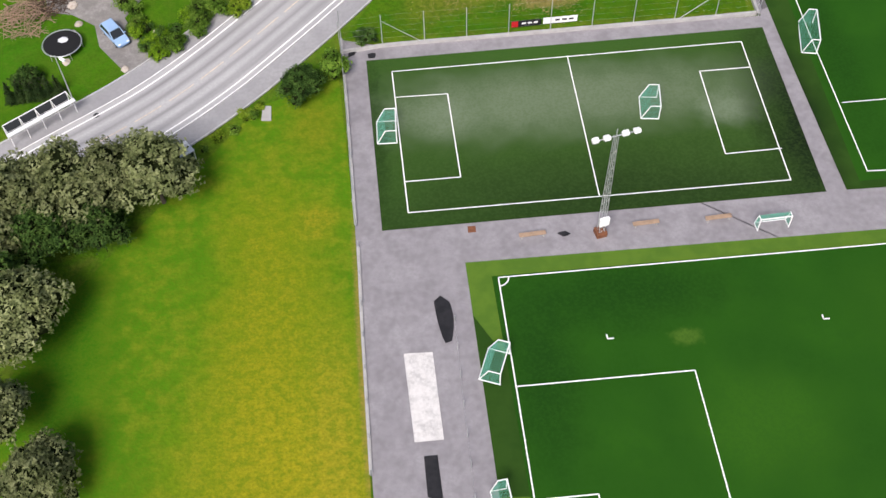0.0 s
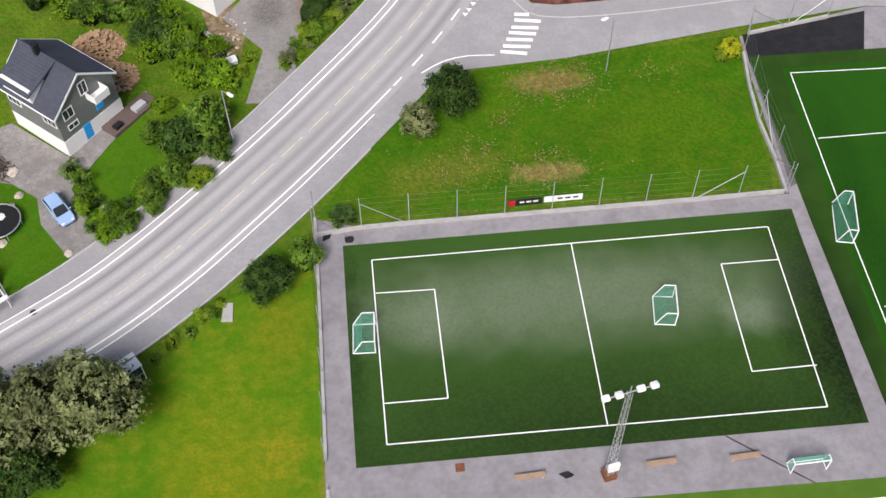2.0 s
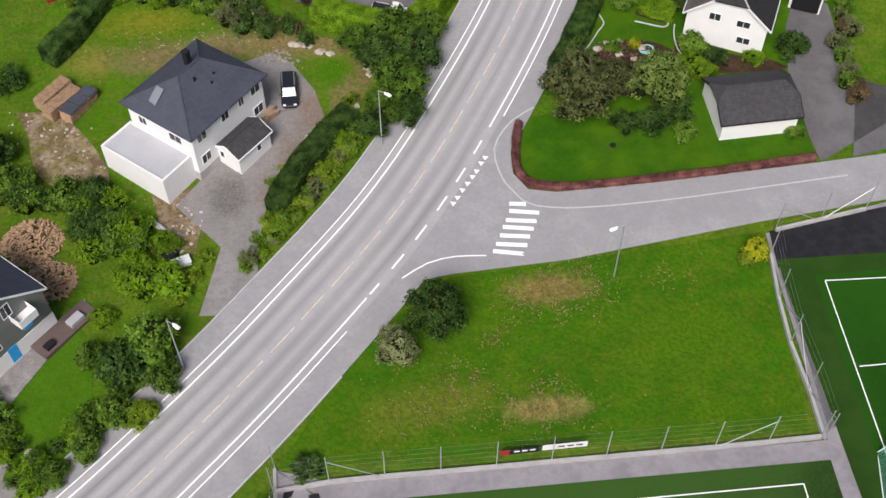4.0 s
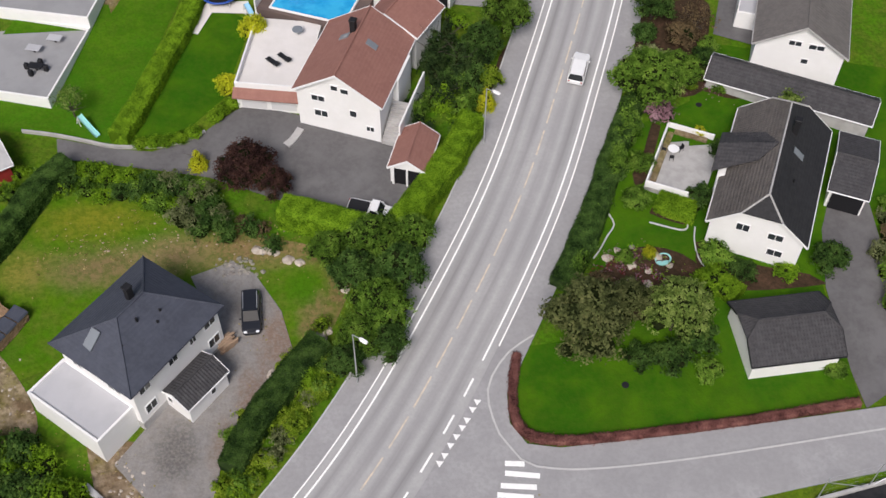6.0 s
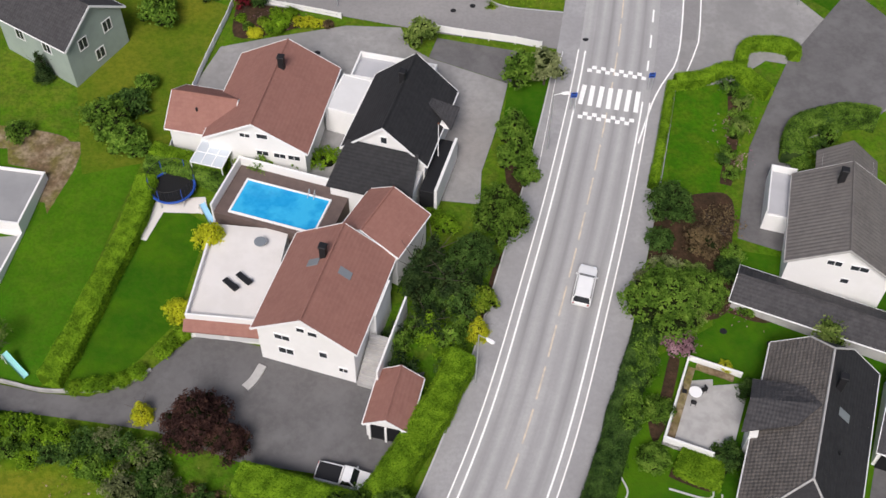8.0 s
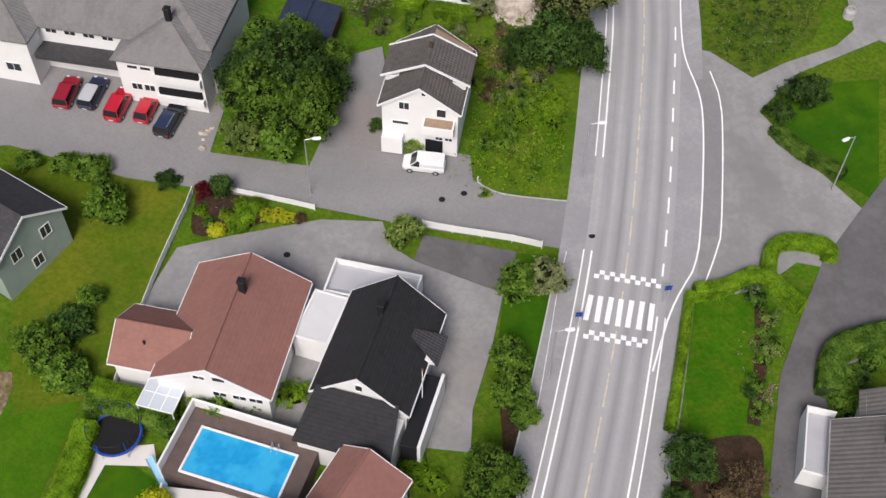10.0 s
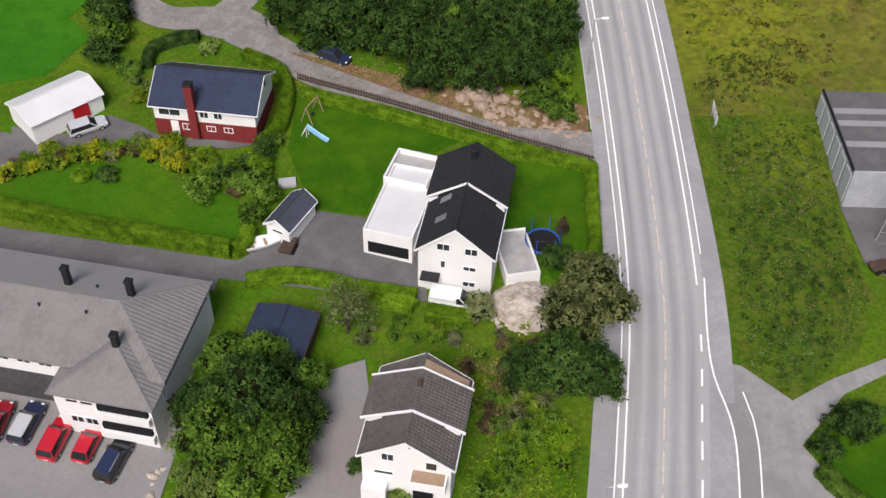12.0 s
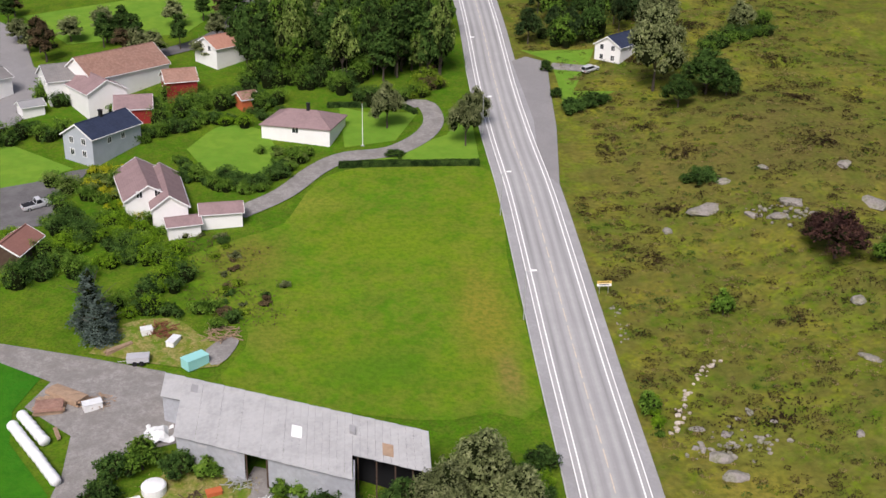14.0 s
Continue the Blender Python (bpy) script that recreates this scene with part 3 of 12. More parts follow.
lay("garden_lawn", [(-30.8, 72.0), (-24.2, 82.7), (-22.8, 78.4), (-21.9, 73.5), (-27.0, 65.5)], LAWN, "small garden lawn")
lay("garden_lawn", [(-46.0, 76.9), (-36.5, 75.9), (-29.0, 62.8), (-35.6, 58.7), (-43.3, 56.2)], LAWN, "garden lawn with a trampoline")
lay("garden_lawn", [(20.5, 103.2), (22.1, 104.1), (28.3, 104.6), (39.0, 108.5), (51.4, 108.6), (51.4, 96.0), (34.8, 94.6), (24.0, 94.5), (20.9, 95.6), (19.7, 97.6)], LAWN_DARK, "clipped dark green corner lawn")
lay("garden_lawn", [(33.2, 125.0), (35.5, 128.9), (50.0, 135.8), (50.4, 132.2), (45.0, 128.3), (39.5, 117.4), (43.6, 111.1), (38.2, 105.2), (25.5, 104.8), (30.5, 114.3)], LAWN_DARK, "garden lawn with flower beds")
lay("garden_lawn", [(-18.7, 131.0), (-11.4, 148.3), (-9.9, 149.5), (-7.1, 150.0), (-4.3, 147.8), (-7.1, 136.8), (-11.8, 131.5), (-15.2, 130.4)], LAWN_DARK, "mown striped garden lawn")
lay("garden_lawn", [(-33.0, 146.0), (-27.0, 159.0), (-17.8, 158.5), (-10.9, 158.0), (-11.8, 154.5), (-18.8, 131.2), (-21.7, 132.0), (-34.0, 134.8)], LAWN, "sloping garden lawn")
lay("bare_soil", [(-25.4, 160.1), (-17.3, 159.2), (-18.1, 155.7), (-20.3, 150.3), (-21.8, 155.9), (-24.9, 156.9)], SOIL, "brown bare soil beside a flat-roofed house")
lay("rough_ground", [(-32.1, 124.3), (-24.6, 126.8), (-13.1, 125.2), (-8.2, 120.2), (3.5, 116.4), (5.7, 111.9), (3.6, 107.0), (1.2, 104.6), (-3.0, 104.0), (-10.0, 106.5), (-20.0, 106.0), (-26.1, 103.7), (-29.0, 101.4)], GARDEN_ROUGH, "rough garden grass with brown bare places")
lay("bare_soil", [(-33.4, 109.2), (-28.5, 108.3), (-24.0, 102.8), (-22.8, 98.6), (-27.0, 98.2), (-30.3, 100.9), (-31.8, 106.0)], SOIL, "dug-over stony ground", 1.0)
lay("rubble", [(-18.5, 98.3), (-12.3, 96.9), (-13.4, 89.3), (-16.4, 90.3)], SOIL, "trampled ground beside the drive")
lay("garden_lawn", [(44.5, 163.2), (52.2, 163.8), (54.3, 159.7), (47.5, 146.6), (42.2, 146.3)], LAWN_MID, "narrow yellow-green garden lawn")
lay("garden_lawn", [(-21.2, 184.4), (-8.0, 180.7), (-2.9, 178.2), (-6.0, 166.3), (-8.8, 156.4), (-17.3, 155.0)], LAWN_OLD, "garden lawn beside a white fence")
lay("garden_lawn", [(28.8, 168.7), (34.2, 167.9), (30.0, 153.9), (28.5, 150.3), (26.2, 152.0), (26.5, 158.6)], LAWN_DARK, "strip of lawn beside the road")
lay("rough_lot", [(18.8, 192.9), (28.6, 198.0), (35.6, 202.7), (45.8, 199.4), (39.8, 182.2), (37.2, 174.3), (29.1, 175.8), (26.1, 178.2)], GRASS, "overgrown grassy lot")
lay("paddock", [(58.0, 228.2), (74.7, 227.3), (70.3, 209.8), (70.8, 201.1), (67.0, 194.7), (58.9, 189.1), (54.6, 192.7), (55.2, 202.8)], PADDOCK, "rough grass paddock")
lay("garden_lawn", [(59.1, 183.1), (63.3, 188.2), (72.7, 188.4), (67.4, 171.7), (62.2, 177.7)], LAWN_DARK, "dark garden lawn behind a hedge")
lay("garden_lawn", [(-22.5, 226.4), (-6.7, 226.4), (-1.3, 220.8), (5.0, 219.6), (5.7, 211.4), (-8.9, 215.1), (-21.4, 218.7)], LAWN, "long hedged lawn")
lay("garden_lawn", [(11.6, 234.3), (30.6, 226.1), (26.6, 223.8), (21.6, 222.5), (18.8, 215.3), (12.9, 216.8), (10.4, 225.6)], LAWN_DARK, "play lawn behind the house")
lay("garden_lawn", [(35.6, 222.5), (44.4, 220.3), (42.5, 206.9), (38.1, 204.5), (36.9, 208.0), (32.7, 211.8)], LAWN_DARK, "hedged lawn beside the road")
lay("hay_field", [(-30.7, 294.1), (-19.4, 289.4), (-21.8, 281.4), (-20.6, 275.1), (-13.8, 265.5), (-13.4, 255.0), (-16.9, 249.5), (-13.6, 245.8), (-18.4, 239.3)] + [(-90, 225), (-90, 275)], HAY, "bright green hay field")
lay("meadow", [(11.0, 328.4), (20.7, 347.9), (48.2, 348.2), (47.8, 314.4), (47.4, 279.0), (40.5, 278.2), (30.6, 277.0), (5.3, 284.7), (7.4, 297.5), (-4.5, 316.4)], MEADOW, "sloping yellow-green meadow", 3.0)
lay("garden_lawn", [(-8.4, 358.1), (-2.9, 368.3), (5.0, 366.8), (8.8, 356.4), (7.2, 347.1), (-2.1, 347.4)], LAWN_BRIGHT, "domed bright green lawn", 1.5)
lay("garden_lawn", [(20.8, 377.6), (26.6, 374.6), (37.2, 374.4), (31.8, 360.9), (21.8, 358.1)], LAWN_BRIGHT, "lawn round a flagpole")
lay("garden_lawn", [(19.6, 351.8), (31.6, 356.4), (42.1, 363.3), (48.1, 377.1), (47.4, 350.6)], LAWN_BRIGHT, "lawn along the drive")
lay("far_lawn", [(-57.5, 435.5), (-33.5, 449.1), (-5.7, 449.2), (-15.9, 422.8), (-42.3, 415.2)], LAWN_BRIGHT, "distant green field")
lay("far_lawn", [(-44.2, 362.7), (-27.9, 350.4), (-33.8, 345.0), (-39.1, 343.0)], LAWN_BRIGHT, "distant garden lawn")
lay("far_lawn", [(64.0, 410.5), (81.4, 408.4), (78.2, 399.3), (68.5, 386.0), (81.0, 382.6), (68.7, 376.7), (70.2, 403.0)], LAWN_BRIGHT, "small roadside garden lawn")

lay("paving", [(-11.6, 146.8), (-10.3, 146.3), (-8.8, 149.6), (-4.3, 149.1), (-4.7, 151.2), (-9.5, 151.2)], TERRACE_WHITE, "pale paving beside the trampoline")
lay("garden_lawn", [(43.7, 134.1), (47.5, 140.9), (67.2, 135.5), (62.4, 120.2), (59.6, 116.6), (56.9, 117.9), (52.7, 108.5), (39.1, 108.2), (39.2, 114.5)], LAWN_DARK, "shaded garden lawn behind the house")
lay("bare_soil", [(-32, 162.5), (-26, 162.0), (-19.4, 160.0), (-18.8, 157.6), (-20.2, 151.6), (-21.2, 151.8), (-20.2, 156.8), (-22.0, 158.6), (-32, 159.6)], SOIL, "strip of bare brown soil behind the flat-roofed house", 1.0)
# dark planting beds
for pts in ([(30.3, 112.0), (32.7, 113.9), (35.6, 114.2), (38.4, 113.1), (40.2, 110.9), (40.2, 108.1), (37.0, 106.4), (32.4, 106.1), (30.0, 108.3)], [(40.1, 114.4), (42.1, 113.9), (45.0, 111.5), (50.4, 109.8), (51.9, 108.6), (42.6, 108.6), (39.7, 111.3)], [(36.5, 124.8), (38.7, 129.9), (39.5, 129.4), (36.6, 122.5), (35.5, 121.2), (35.3, 123.3)], [(36.6, 119.0), (40.1, 117.3), (39.4, 116.5), (36.1, 118.2)], [(45.0, 134.0), (49.3, 134.6), (51.6, 133.1), (48.2, 132.5)], [(41.0, 147.4), (48.3, 147.6), (47.5, 141.9), (45.0, 133.9), (39.5, 133.7), (37.1, 135.1)], [(51.9, 162.6), (52.6, 158.2), (50.8, 153.5), (49.0, 148.6), (47.9, 149.0), (49.6, 153.5), (50.9, 158.0)], [(-2.0, 178.2), (1.6, 177.8), (5.5, 175.9), (6.1, 174.6), (1.7, 173.2), (-2.1, 173.2)], [(23.3, 140.5), (25.5, 144.9), (26.2, 155.3), (28.1, 158.9), (28.8, 155.1), (26.8, 146.8), (24.3, 137.9), (21.9, 133.3), (20.9, 133.4)]):
    lay("flower_bed", pts, BED, "dark planting bed in the garden", 1.0)
# yards and drives
lay("gravel_yard", [(-40.9, 80.6), (-38.1, 81.7), (-31.7, 76.5), (-28.8, 80.2), (-23.8, 85.0), (-23.5, 83.7), (-30.8, 72.0), (-26.8, 64.3), (-29.3, 62.1), (-33.4, 67.6), (-34.2, 71.1), (-37.0, 73.2), (-40.1, 74.0)], GRAVEL, "grey gravel house yard")
lay("gravel_yard", [(-12.8, 82.1), (-10.9, 89.8), (-15.6, 95.2), (-13.0, 98.6), (-6.8, 107.3), (-9.8, 114.1), (-5.8, 115.6), (-3.6, 113.9), (-1.1, 109.6), (0.1, 104.8), (-2.9, 99.3), (-6.3, 94.8), (-7.3, 89.2), (-7.1, 83.9), (-8.7, 81.8)], DRIVE, "grey and brown gravel drive")
lay("asphalt_yard", [(-24.5, 132.3), (-18.6, 130.5), (-14.4, 129.8), (-9.8, 131.4), (-6.4, 134.4), (-4.6, 135.6), (9.4, 130.7), (12.1, 129.6), (15.8, 129.9), (13.3, 124.4), (12.0, 121.0), (8.9, 120.1), (-1.2, 122.6), (-8.4, 126.0), (-13.7, 127.3), (-24.1, 129.6)], ASPHALT_DARK, "dark asphalt drive and parking yard")
lay("asphalt_yard", [(51.7, 95.3), (51.4, 98.9), (51.6, 108.2), (53.1, 114.9), (56.0, 120.9), (58.9, 117.8), (58.4, 109.7), (58.8, 106.4), (55.3, 95.7)] + [(62, 97), (66, 103)], ASPHALT_DARK, "asphalt drive beside the dark-roofed house")
lay("asphalt_yard", [(-8.7, 155.9), (-6.5, 165.8), (-3.6, 171.7), (1.7, 172.7), (10.5, 174.0), (16.6, 173.3), (17.4, 170.2), (19.5, 168.4), (27.7, 164.1), (26.0, 158.6), (23.5, 152.3), (22.9, 148.2), (9.9, 150.7), (1.1, 154.0)], PALE_ASPHALT, "pale worn asphalt yard between two houses")
lay("parking_bay", [(19.4, 168.5), (20.6, 171.4), (29.6, 168.7), (28.0, 164.0)], ASPHALT_DARK, "dark asphalt parking bay")
lay("side_road", [(-23.0, 198.2), (1.9, 194.5), (-0.7, 183.3), (9.5, 180.8), (12.7, 188.7), (13.6, 195.7), (18.0, 197.0), (18.8, 183.0), (26.3, 181.0), (26.2, 177.8), (29.1, 175.6), (36.3, 174.4), (38.7, 175.2), (36.9, 166.8), (34.3, 168.7), (20.9, 172.1), (10.5, 175.4), (-2.3, 178.9), (-9.1, 180.6), (-21.4, 185.7)] + [(-60, 186), (-60, 205)], ASPHALT, "grey side road with parking")
lay("junction", [(43.5, 160.8), (47.8, 169.2), (52.0, 185.1), (51.7, 194.8), (54.7, 193.7), (58.6, 189.5), (62.9, 191.5), (69.3, 193.6), (72.1, 195.9), (73.3, 204.7), (77.8, 204.4)] + [(90, 206), (90, 182)] + [(74.5, 194.1), (63.8, 189.8), (58.1, 184.7), (62.0, 176.9), (66.6, 169.4)] + [(75, 160)] + [(61.9, 154.7), (57.5, 153.8), (57.0, 161.4), (60.3, 164.4), (57.0, 165.4), (52.4, 162.6), (45.9, 161.8)], PALE_ASPHALT, "broad worn asphalt junction")
lay("asphalt_yard", [(71.0, 213.4), (71.2, 205.2), (73.4, 203.0), (92, 201.5), (92, 213.0)], ASPHALT_DARK, "dark asphalt yard beside the metal hall")
lay("drive", [(59.6, 165.4), (56.1, 159.9), (52.1, 153.4), (48.1, 142.2), (52.7, 140.0), (56.5, 153.0), (58.5, 155.7), (63.5, 157.1), (67.7, 156.9)] + [(76, 166), (70, 176)], ASPHALT_DARK, "asphalt drive beside a hedge")
lay("asphalt_yard", [(-21.1, 216.5), (5.1, 210.0), (7.5, 211.7), (13.1, 216.4), (18.9, 214.9), (18.4, 211.2), (24.4, 211.4), (24.6, 203.5), (3.4, 207.8), (3.0, 206.2), (-20.2, 210.1)] + [(-60, 215), (-60, 222)], ASPHALT_DARK, "dark asphalt lane and yard")
lay("drive", [(-21.0, 231.0), (-14.5, 229.2), (-10.5, 231.5), (-4.9, 228.4), (7.6, 226.8), (4.2, 226.0), (-10.0, 227.7), (-20.0, 225.8)], ASPHALT_DARK, "asphalt drive in front of a shed")
lay("drive", [(-22.2, 230.2), (-18.3, 229.1), (-13.9, 229.5), (-10.1, 232.2), (-6.4, 230.2), (-3.0, 227.8), (-6.7, 226.9), (-12.5, 227.9), (-17.9, 226.5), (-21.3, 224.6)], ASPHALT_DARK, "dark asphalt drive before the shed and house")
lane("farm_track", [(47.2, 223.4), (39.5, 225.3), (29.6, 229.5), (22.1, 233.2), (14.2, 237.7), (8.1, 243.0), (3.2, 246.5)], 4.6, GRAVEL, "grey farm track")
lane("farm_track", [(5.3, 246.9), (0.7, 248.6), (-4.6, 248.8), (-9.4, 252.9), (-11.3, 258.9), (-11.1, 266.5), (-9.0, 274.6)], 4.2, GRAVEL, "looping gravel farm track")
lane("farm_track", [(2.0, 248.5), (4.7, 252.1), (6.7, 257.5), (9.9, 263.2), (12.0, 268.8)], 4.0, GRAVEL, "gravel track to the barn")
lay("farm_track", [(-4.2, 249.6), (-0.2, 250.4), (4.5, 250.4), (7.9, 248.0), (9.1, 244.6), (4.8, 244.0), (0.4, 245.2), (-4.2, 247.4)], GRAVEL, "gravel where the farm tracks meet", 1.0)
lay("farm_yard", [(-31.5, 297.6), (-15.1, 292.7), (-3.2, 288.7), (0.5, 274.1), (-8.2, 271.5), (-9.6, 263.1), (-12.7, 265.4), (-13.3, 276.0), (-20.4, 282.0), (-18.2, 287.2), (-30.9, 294.7)] + [(-60, 283), (-60, 289)], GRAVEL, "grey gravel farm yard")
lay("farm_dirt", [(-3.8, 265.0), (0.8, 269.3), (8.2, 268.9), (9.9, 264.3), (5.8, 260.1), (2.3, 252.2), (-0.4, 252.4), (-2.4, 258.5)], DRY, "straw-coloured yard ground", 1.5)
lay("farm_dirt", [(-14.4, 293.4), (-11.1, 300.1), (-3.6, 301.3), (2.0, 295.7), (5.3, 296.4), (4.8, 291.2), (0.8, 289.2)], DRY, "littered yard edge", 1.5)
lay("pond", [(1.7, 293.5), (4.0, 296.4), (6.2, 295.6), (4.8, 291.2), (2.8, 289.9)], GRAVEL, "small grey gravel pad", 1.0)
lay("bank", [(10.2, 241.9), (19.6, 238.5), (30.1, 234.2), (45.6, 230.5), (45.1, 226.3), (35.9, 227.5), (23.4, 234.1), (11.6, 240.9)], BANK, "stony earth bank above the track")
lane("drive", [(3.2, 332.5), (10.6, 339.4), (16.5, 348.7), (21.8, 353.7), (30.5, 355.9), (36.9, 362.1), (40.1, 370.1), (38.7, 378.8), (33.2, 377.4)], 4.2, GRAVEL, "curving gravel drive")
lay("far_yard", [(-39.1, 343.0), (-33.8, 345.0), (-28.2, 349.2), (-24.9, 350.3), (-27.3, 337.5), (-27.5, 329.7), (-35.3, 328.1)], ASPHALT_DARK, "distant asphalt yard")
lay("far_yard", [(-61.8, 431.2), (-54.5, 423.0), (-46.7, 400.8), (-38.0, 394.1), (-40.9, 376.0), (-44.9, 365.3)], ASPHALT, "distant village street")
lane("far_road", [(-2.7, 449.2), (-5.0, 431.1), (-11.2, 416.9), (-21.8, 407.6)], 5.0, ASPHALT_DARK, "distant dark road")
lay("bus_bay", [(58.4, 348.0), (61.0, 341.1), (65.0, 366.8), (66.7, 382.9), (69.1, 402.3), (64.7, 406.0), (60.9, 403.1), (60.8, 369.6)], ASPHALT, "asphalt lay-by")
lane("house_drive", [(69.7, 400.1), (74.0, 398.6), (78.9, 396.5)], 4.0, GRAVEL, "gravel drive of a roadside house")
lay("side_road", [(5.1, 80.4), (8.0, 84.1), (11.6, 84.7), (23.3, 85.4), (43.6, 88.3), (59.4, 90.2)] + [(75, 88), (75, 97)] + [(55.3, 95.5), (51.4, 95.2), (34.7, 94.1), (23.4, 93.7), (20.5, 94.3), (19.2, 96.4), (19.3, 100.2), (20.7, 103.4), (22.2, 106.0), (20.6, 106.6)] + [(12.8, 100.5), (1.9, 85.7)], PAVEMENT_MAT, "grey side road at the junction")

# main road
LIFT[0] = 0.1
def edge(far, near, y0, y1):
    """A footway edge whose distance from the road's middle changes between y0 and y1."""
    near_line, far_line = offset(ROAD, near), offset(ROAD, far)
    out = []
    for p, q, r in zip(ROAD, near_line, far_line):
        k = max(0.0, min(1.0, (p[1] - y0) / (y1 - y0)))
        out.append((q[0] + (r[0] - q[0]) * k, q[1] + (r[1] - q[1]) * k))
    return out


bm = bmesh.new()
ribbon(bm, edge(-5.9, -6.7, 190, 215), edge(5.9, 6.9, 180, 225), 0.19)
tagged(finish("pavement", bm, PAVEMENT_MAT), "grey asphalt footways along the road", "", "", "structure")
bm = bmesh.new()
ribbon(bm, offset(ROAD, -4.25), offset(ROAD, 4.25), 0.21)
across = bm.loops.layers.uv.verify()
bm.verts.index_update()
for f in bm.faces:
    for lp in f.loops:
        row, k = divmod(lp.vert.index, 9)
        lp[across].uv = (-4.25 + 8.5 * k / 8, row * 2.0)
tagged(finish("road", bm, ROAD_MAT), "worn grey asphalt main road with tyre tracks", "", "", "structure")


def stretch(y0, y1, x0=-200.0):
    return [p for p in ROAD if y0 <= p[1] <= y1 and p[0] >= x0]


def marking(line, d, width, material=WHITE, lift=0.26):
    bm = bmesh.new()
    ribbon(bm, offset(line, d - width / 2), offset(line, d + width / 2), lift)
    return tagged(finish("road_line", bm, material), "painted line on the road", "", "", "structure")


def dashes(line, d, width, length, gap, material, lift=0.26):
    fine = resample(line, 0.5)
    n, g = int(length / 0.5), int((length + gap) / 0.5)
    bm = bmesh.new()
    for i in range(0, len(fine) - n - 1, g):
        seg = fine[max(0, i - 1):i + n + 2]
        ribbon(bm, offset(seg, d - width / 2)[1:-1], offset(seg, d + width / 2)[1:-1], lift)
    return tagged(finish("road_dashes", bm, material), "dashed line on the road", "", "", "structure")


def kerb(line, d, width=0.18):
    bm = bmesh.new()
    ribbon(bm, offset(line, d - width / 2), offset(line, d + width / 2), 0.3, 0.2)
    return tagged(finish("kerb", bm, KERB), "pale stone kerb", "", "", "structure")


marking(stretch(20, 168), -3.55, 0.18)
marking(stretch(178, 470), -3.55, 0.18)
marking(stretch(20, 85), 3.55, 0.18)
marking(stretch(104, 163), 3.55, 0.18)
marking(stretch(204, 470), 3.55, 0.18)
for run, d in ((stretch(20, 168), -4.33), (stretch(178, 470), -4.33), (stretch(20, 82), 4.33), (stretch(106, 163), 4.33), (stretch(208, 470), 4.33)):
    marking(run, d, 0.13, WHITE, 0.31)
dashes(stretch(84, 105), 3.55, 0.2, 2.0, 2.0, WHITE)
dashes(stretch(164, 204), 3.55, 0.2, 2.0, 2.0, WHITE)
dashes(stretch(20, 470), 0.0, 0.16, 3.5, 1.2, FADED)
kerb(stretch(20, 168), -4.33)
kerb(stretch(178, 470), -4.33)
kerb(stretch(20, 82), 4.33)
kerb(stretch(106, 163), 4.33)
kerb(stretch(208, 470), 4.33)
for run, d in ((stretch(40, 150), -6.75), (stretch(150, 165), -6.75), (stretch(205, 222), -5.95), (stretch(226, 400), -5.95), (stretch(40, 80), 6.95)):
    kerb(run, d, 0.14)


def strokes(name, lines, width, material, lift, label):
    """Straight painted lines, each a thin band."""
    bm = bmesh.new()
    for a, b in lines:
        a, b = Vector(a), Vector(b)
        n = (b - a).normalized()
        n = Vector((n.y, -n.x)) * width / 2
        k = max(1, int((b - a).length / 2.5))
        pts = [a + (b - a) * i / k for i in range(k + 1)]
        ribbon(bm, [tuple(p - n) for p in pts], [tuple(p + n) for p in pts], lift)
    return tagged(finish(name, bm, material), label, "", "", "structure")


# crossings
ZEBRA = [(a, b) for a, b in zip([(18.3, 92.6), (18.2, 91.7), (17.7, 90.6), (17.3, 89.8), (16.9, 88.8), (16.4, 87.8), (16.0, 87.0)], [(20.0, 92.4), (21.2, 91.2), (20.8, 90.2), (20.4, 89.3), (19.9, 88.4), (19.5, 87.4), (19.0, 86.4)])]
strokes("crossing", ZEBRA, 0.5, WHITE, 0.265, "white zebra stripes across the side road")
strokes("crossing", [(a, b) for a, b in zip([(36.1, 163.2), (37.0, 163.0), (38.0, 162.8), (38.9, 162.5), (39.9, 162.3), (40.9, 162.1), (41.8, 161.8)], [(35.1, 160.5), (36.1, 160.2), (37.0, 159.9), (38.0, 159.6), (38.9, 159.4), (39.9, 159.1), (40.9, 158.9)])], 0.5, WHITE, 0.27, "white zebra stripes across the main road")
for a, b in (((36.79, 165.58), (43.47, 163.73)), ((34.67, 159.08), (40.53, 157.51))):
    a, b = Vector(a), Vector(b)
    u = (b - a).normalized()
    n = Vector((-u.y, u.x))
    checks = []
    count = int((b - a).length / 0.5)
    for i in range(count):
        p = a + u * (0.5 * i + 0.25) + n * (0.25 if i % 2 else -0.25)
        checks.append((tuple(p - u * 0.25), tuple(p + u * 0.25)))
    strokes("hump_marks", checks, 0.5, WHITE, 0.27, "chequered white road hump marks")
# give-way teeth, kerb curves
bm = bmesh.new()
for x, y in [(12.6, 93.0), (13.1, 93.7), (13.7, 94.6), (14.3, 95.4), (14.9, 96.2), (15.4, 96.9), (16.0, 97.9), (16.5, 98.6)]:
    u, n = Vector((0.66, 0.75)) * 0.35, Vector((-0.75, 0.66)) * 0.5
    c = Vector((x, y))
    tri = [c - u - n * 0.4, c + u - n * 0.4, c + n * 0.8]
    bm.faces.new([bm.verts.new((p.x, p.y, land(p.x, p.y) + 0.4)) for p in tri])
tagged(finish("give_way_marks", bm, WHITE), "white give-way triangles on the road", "", "", "structure")
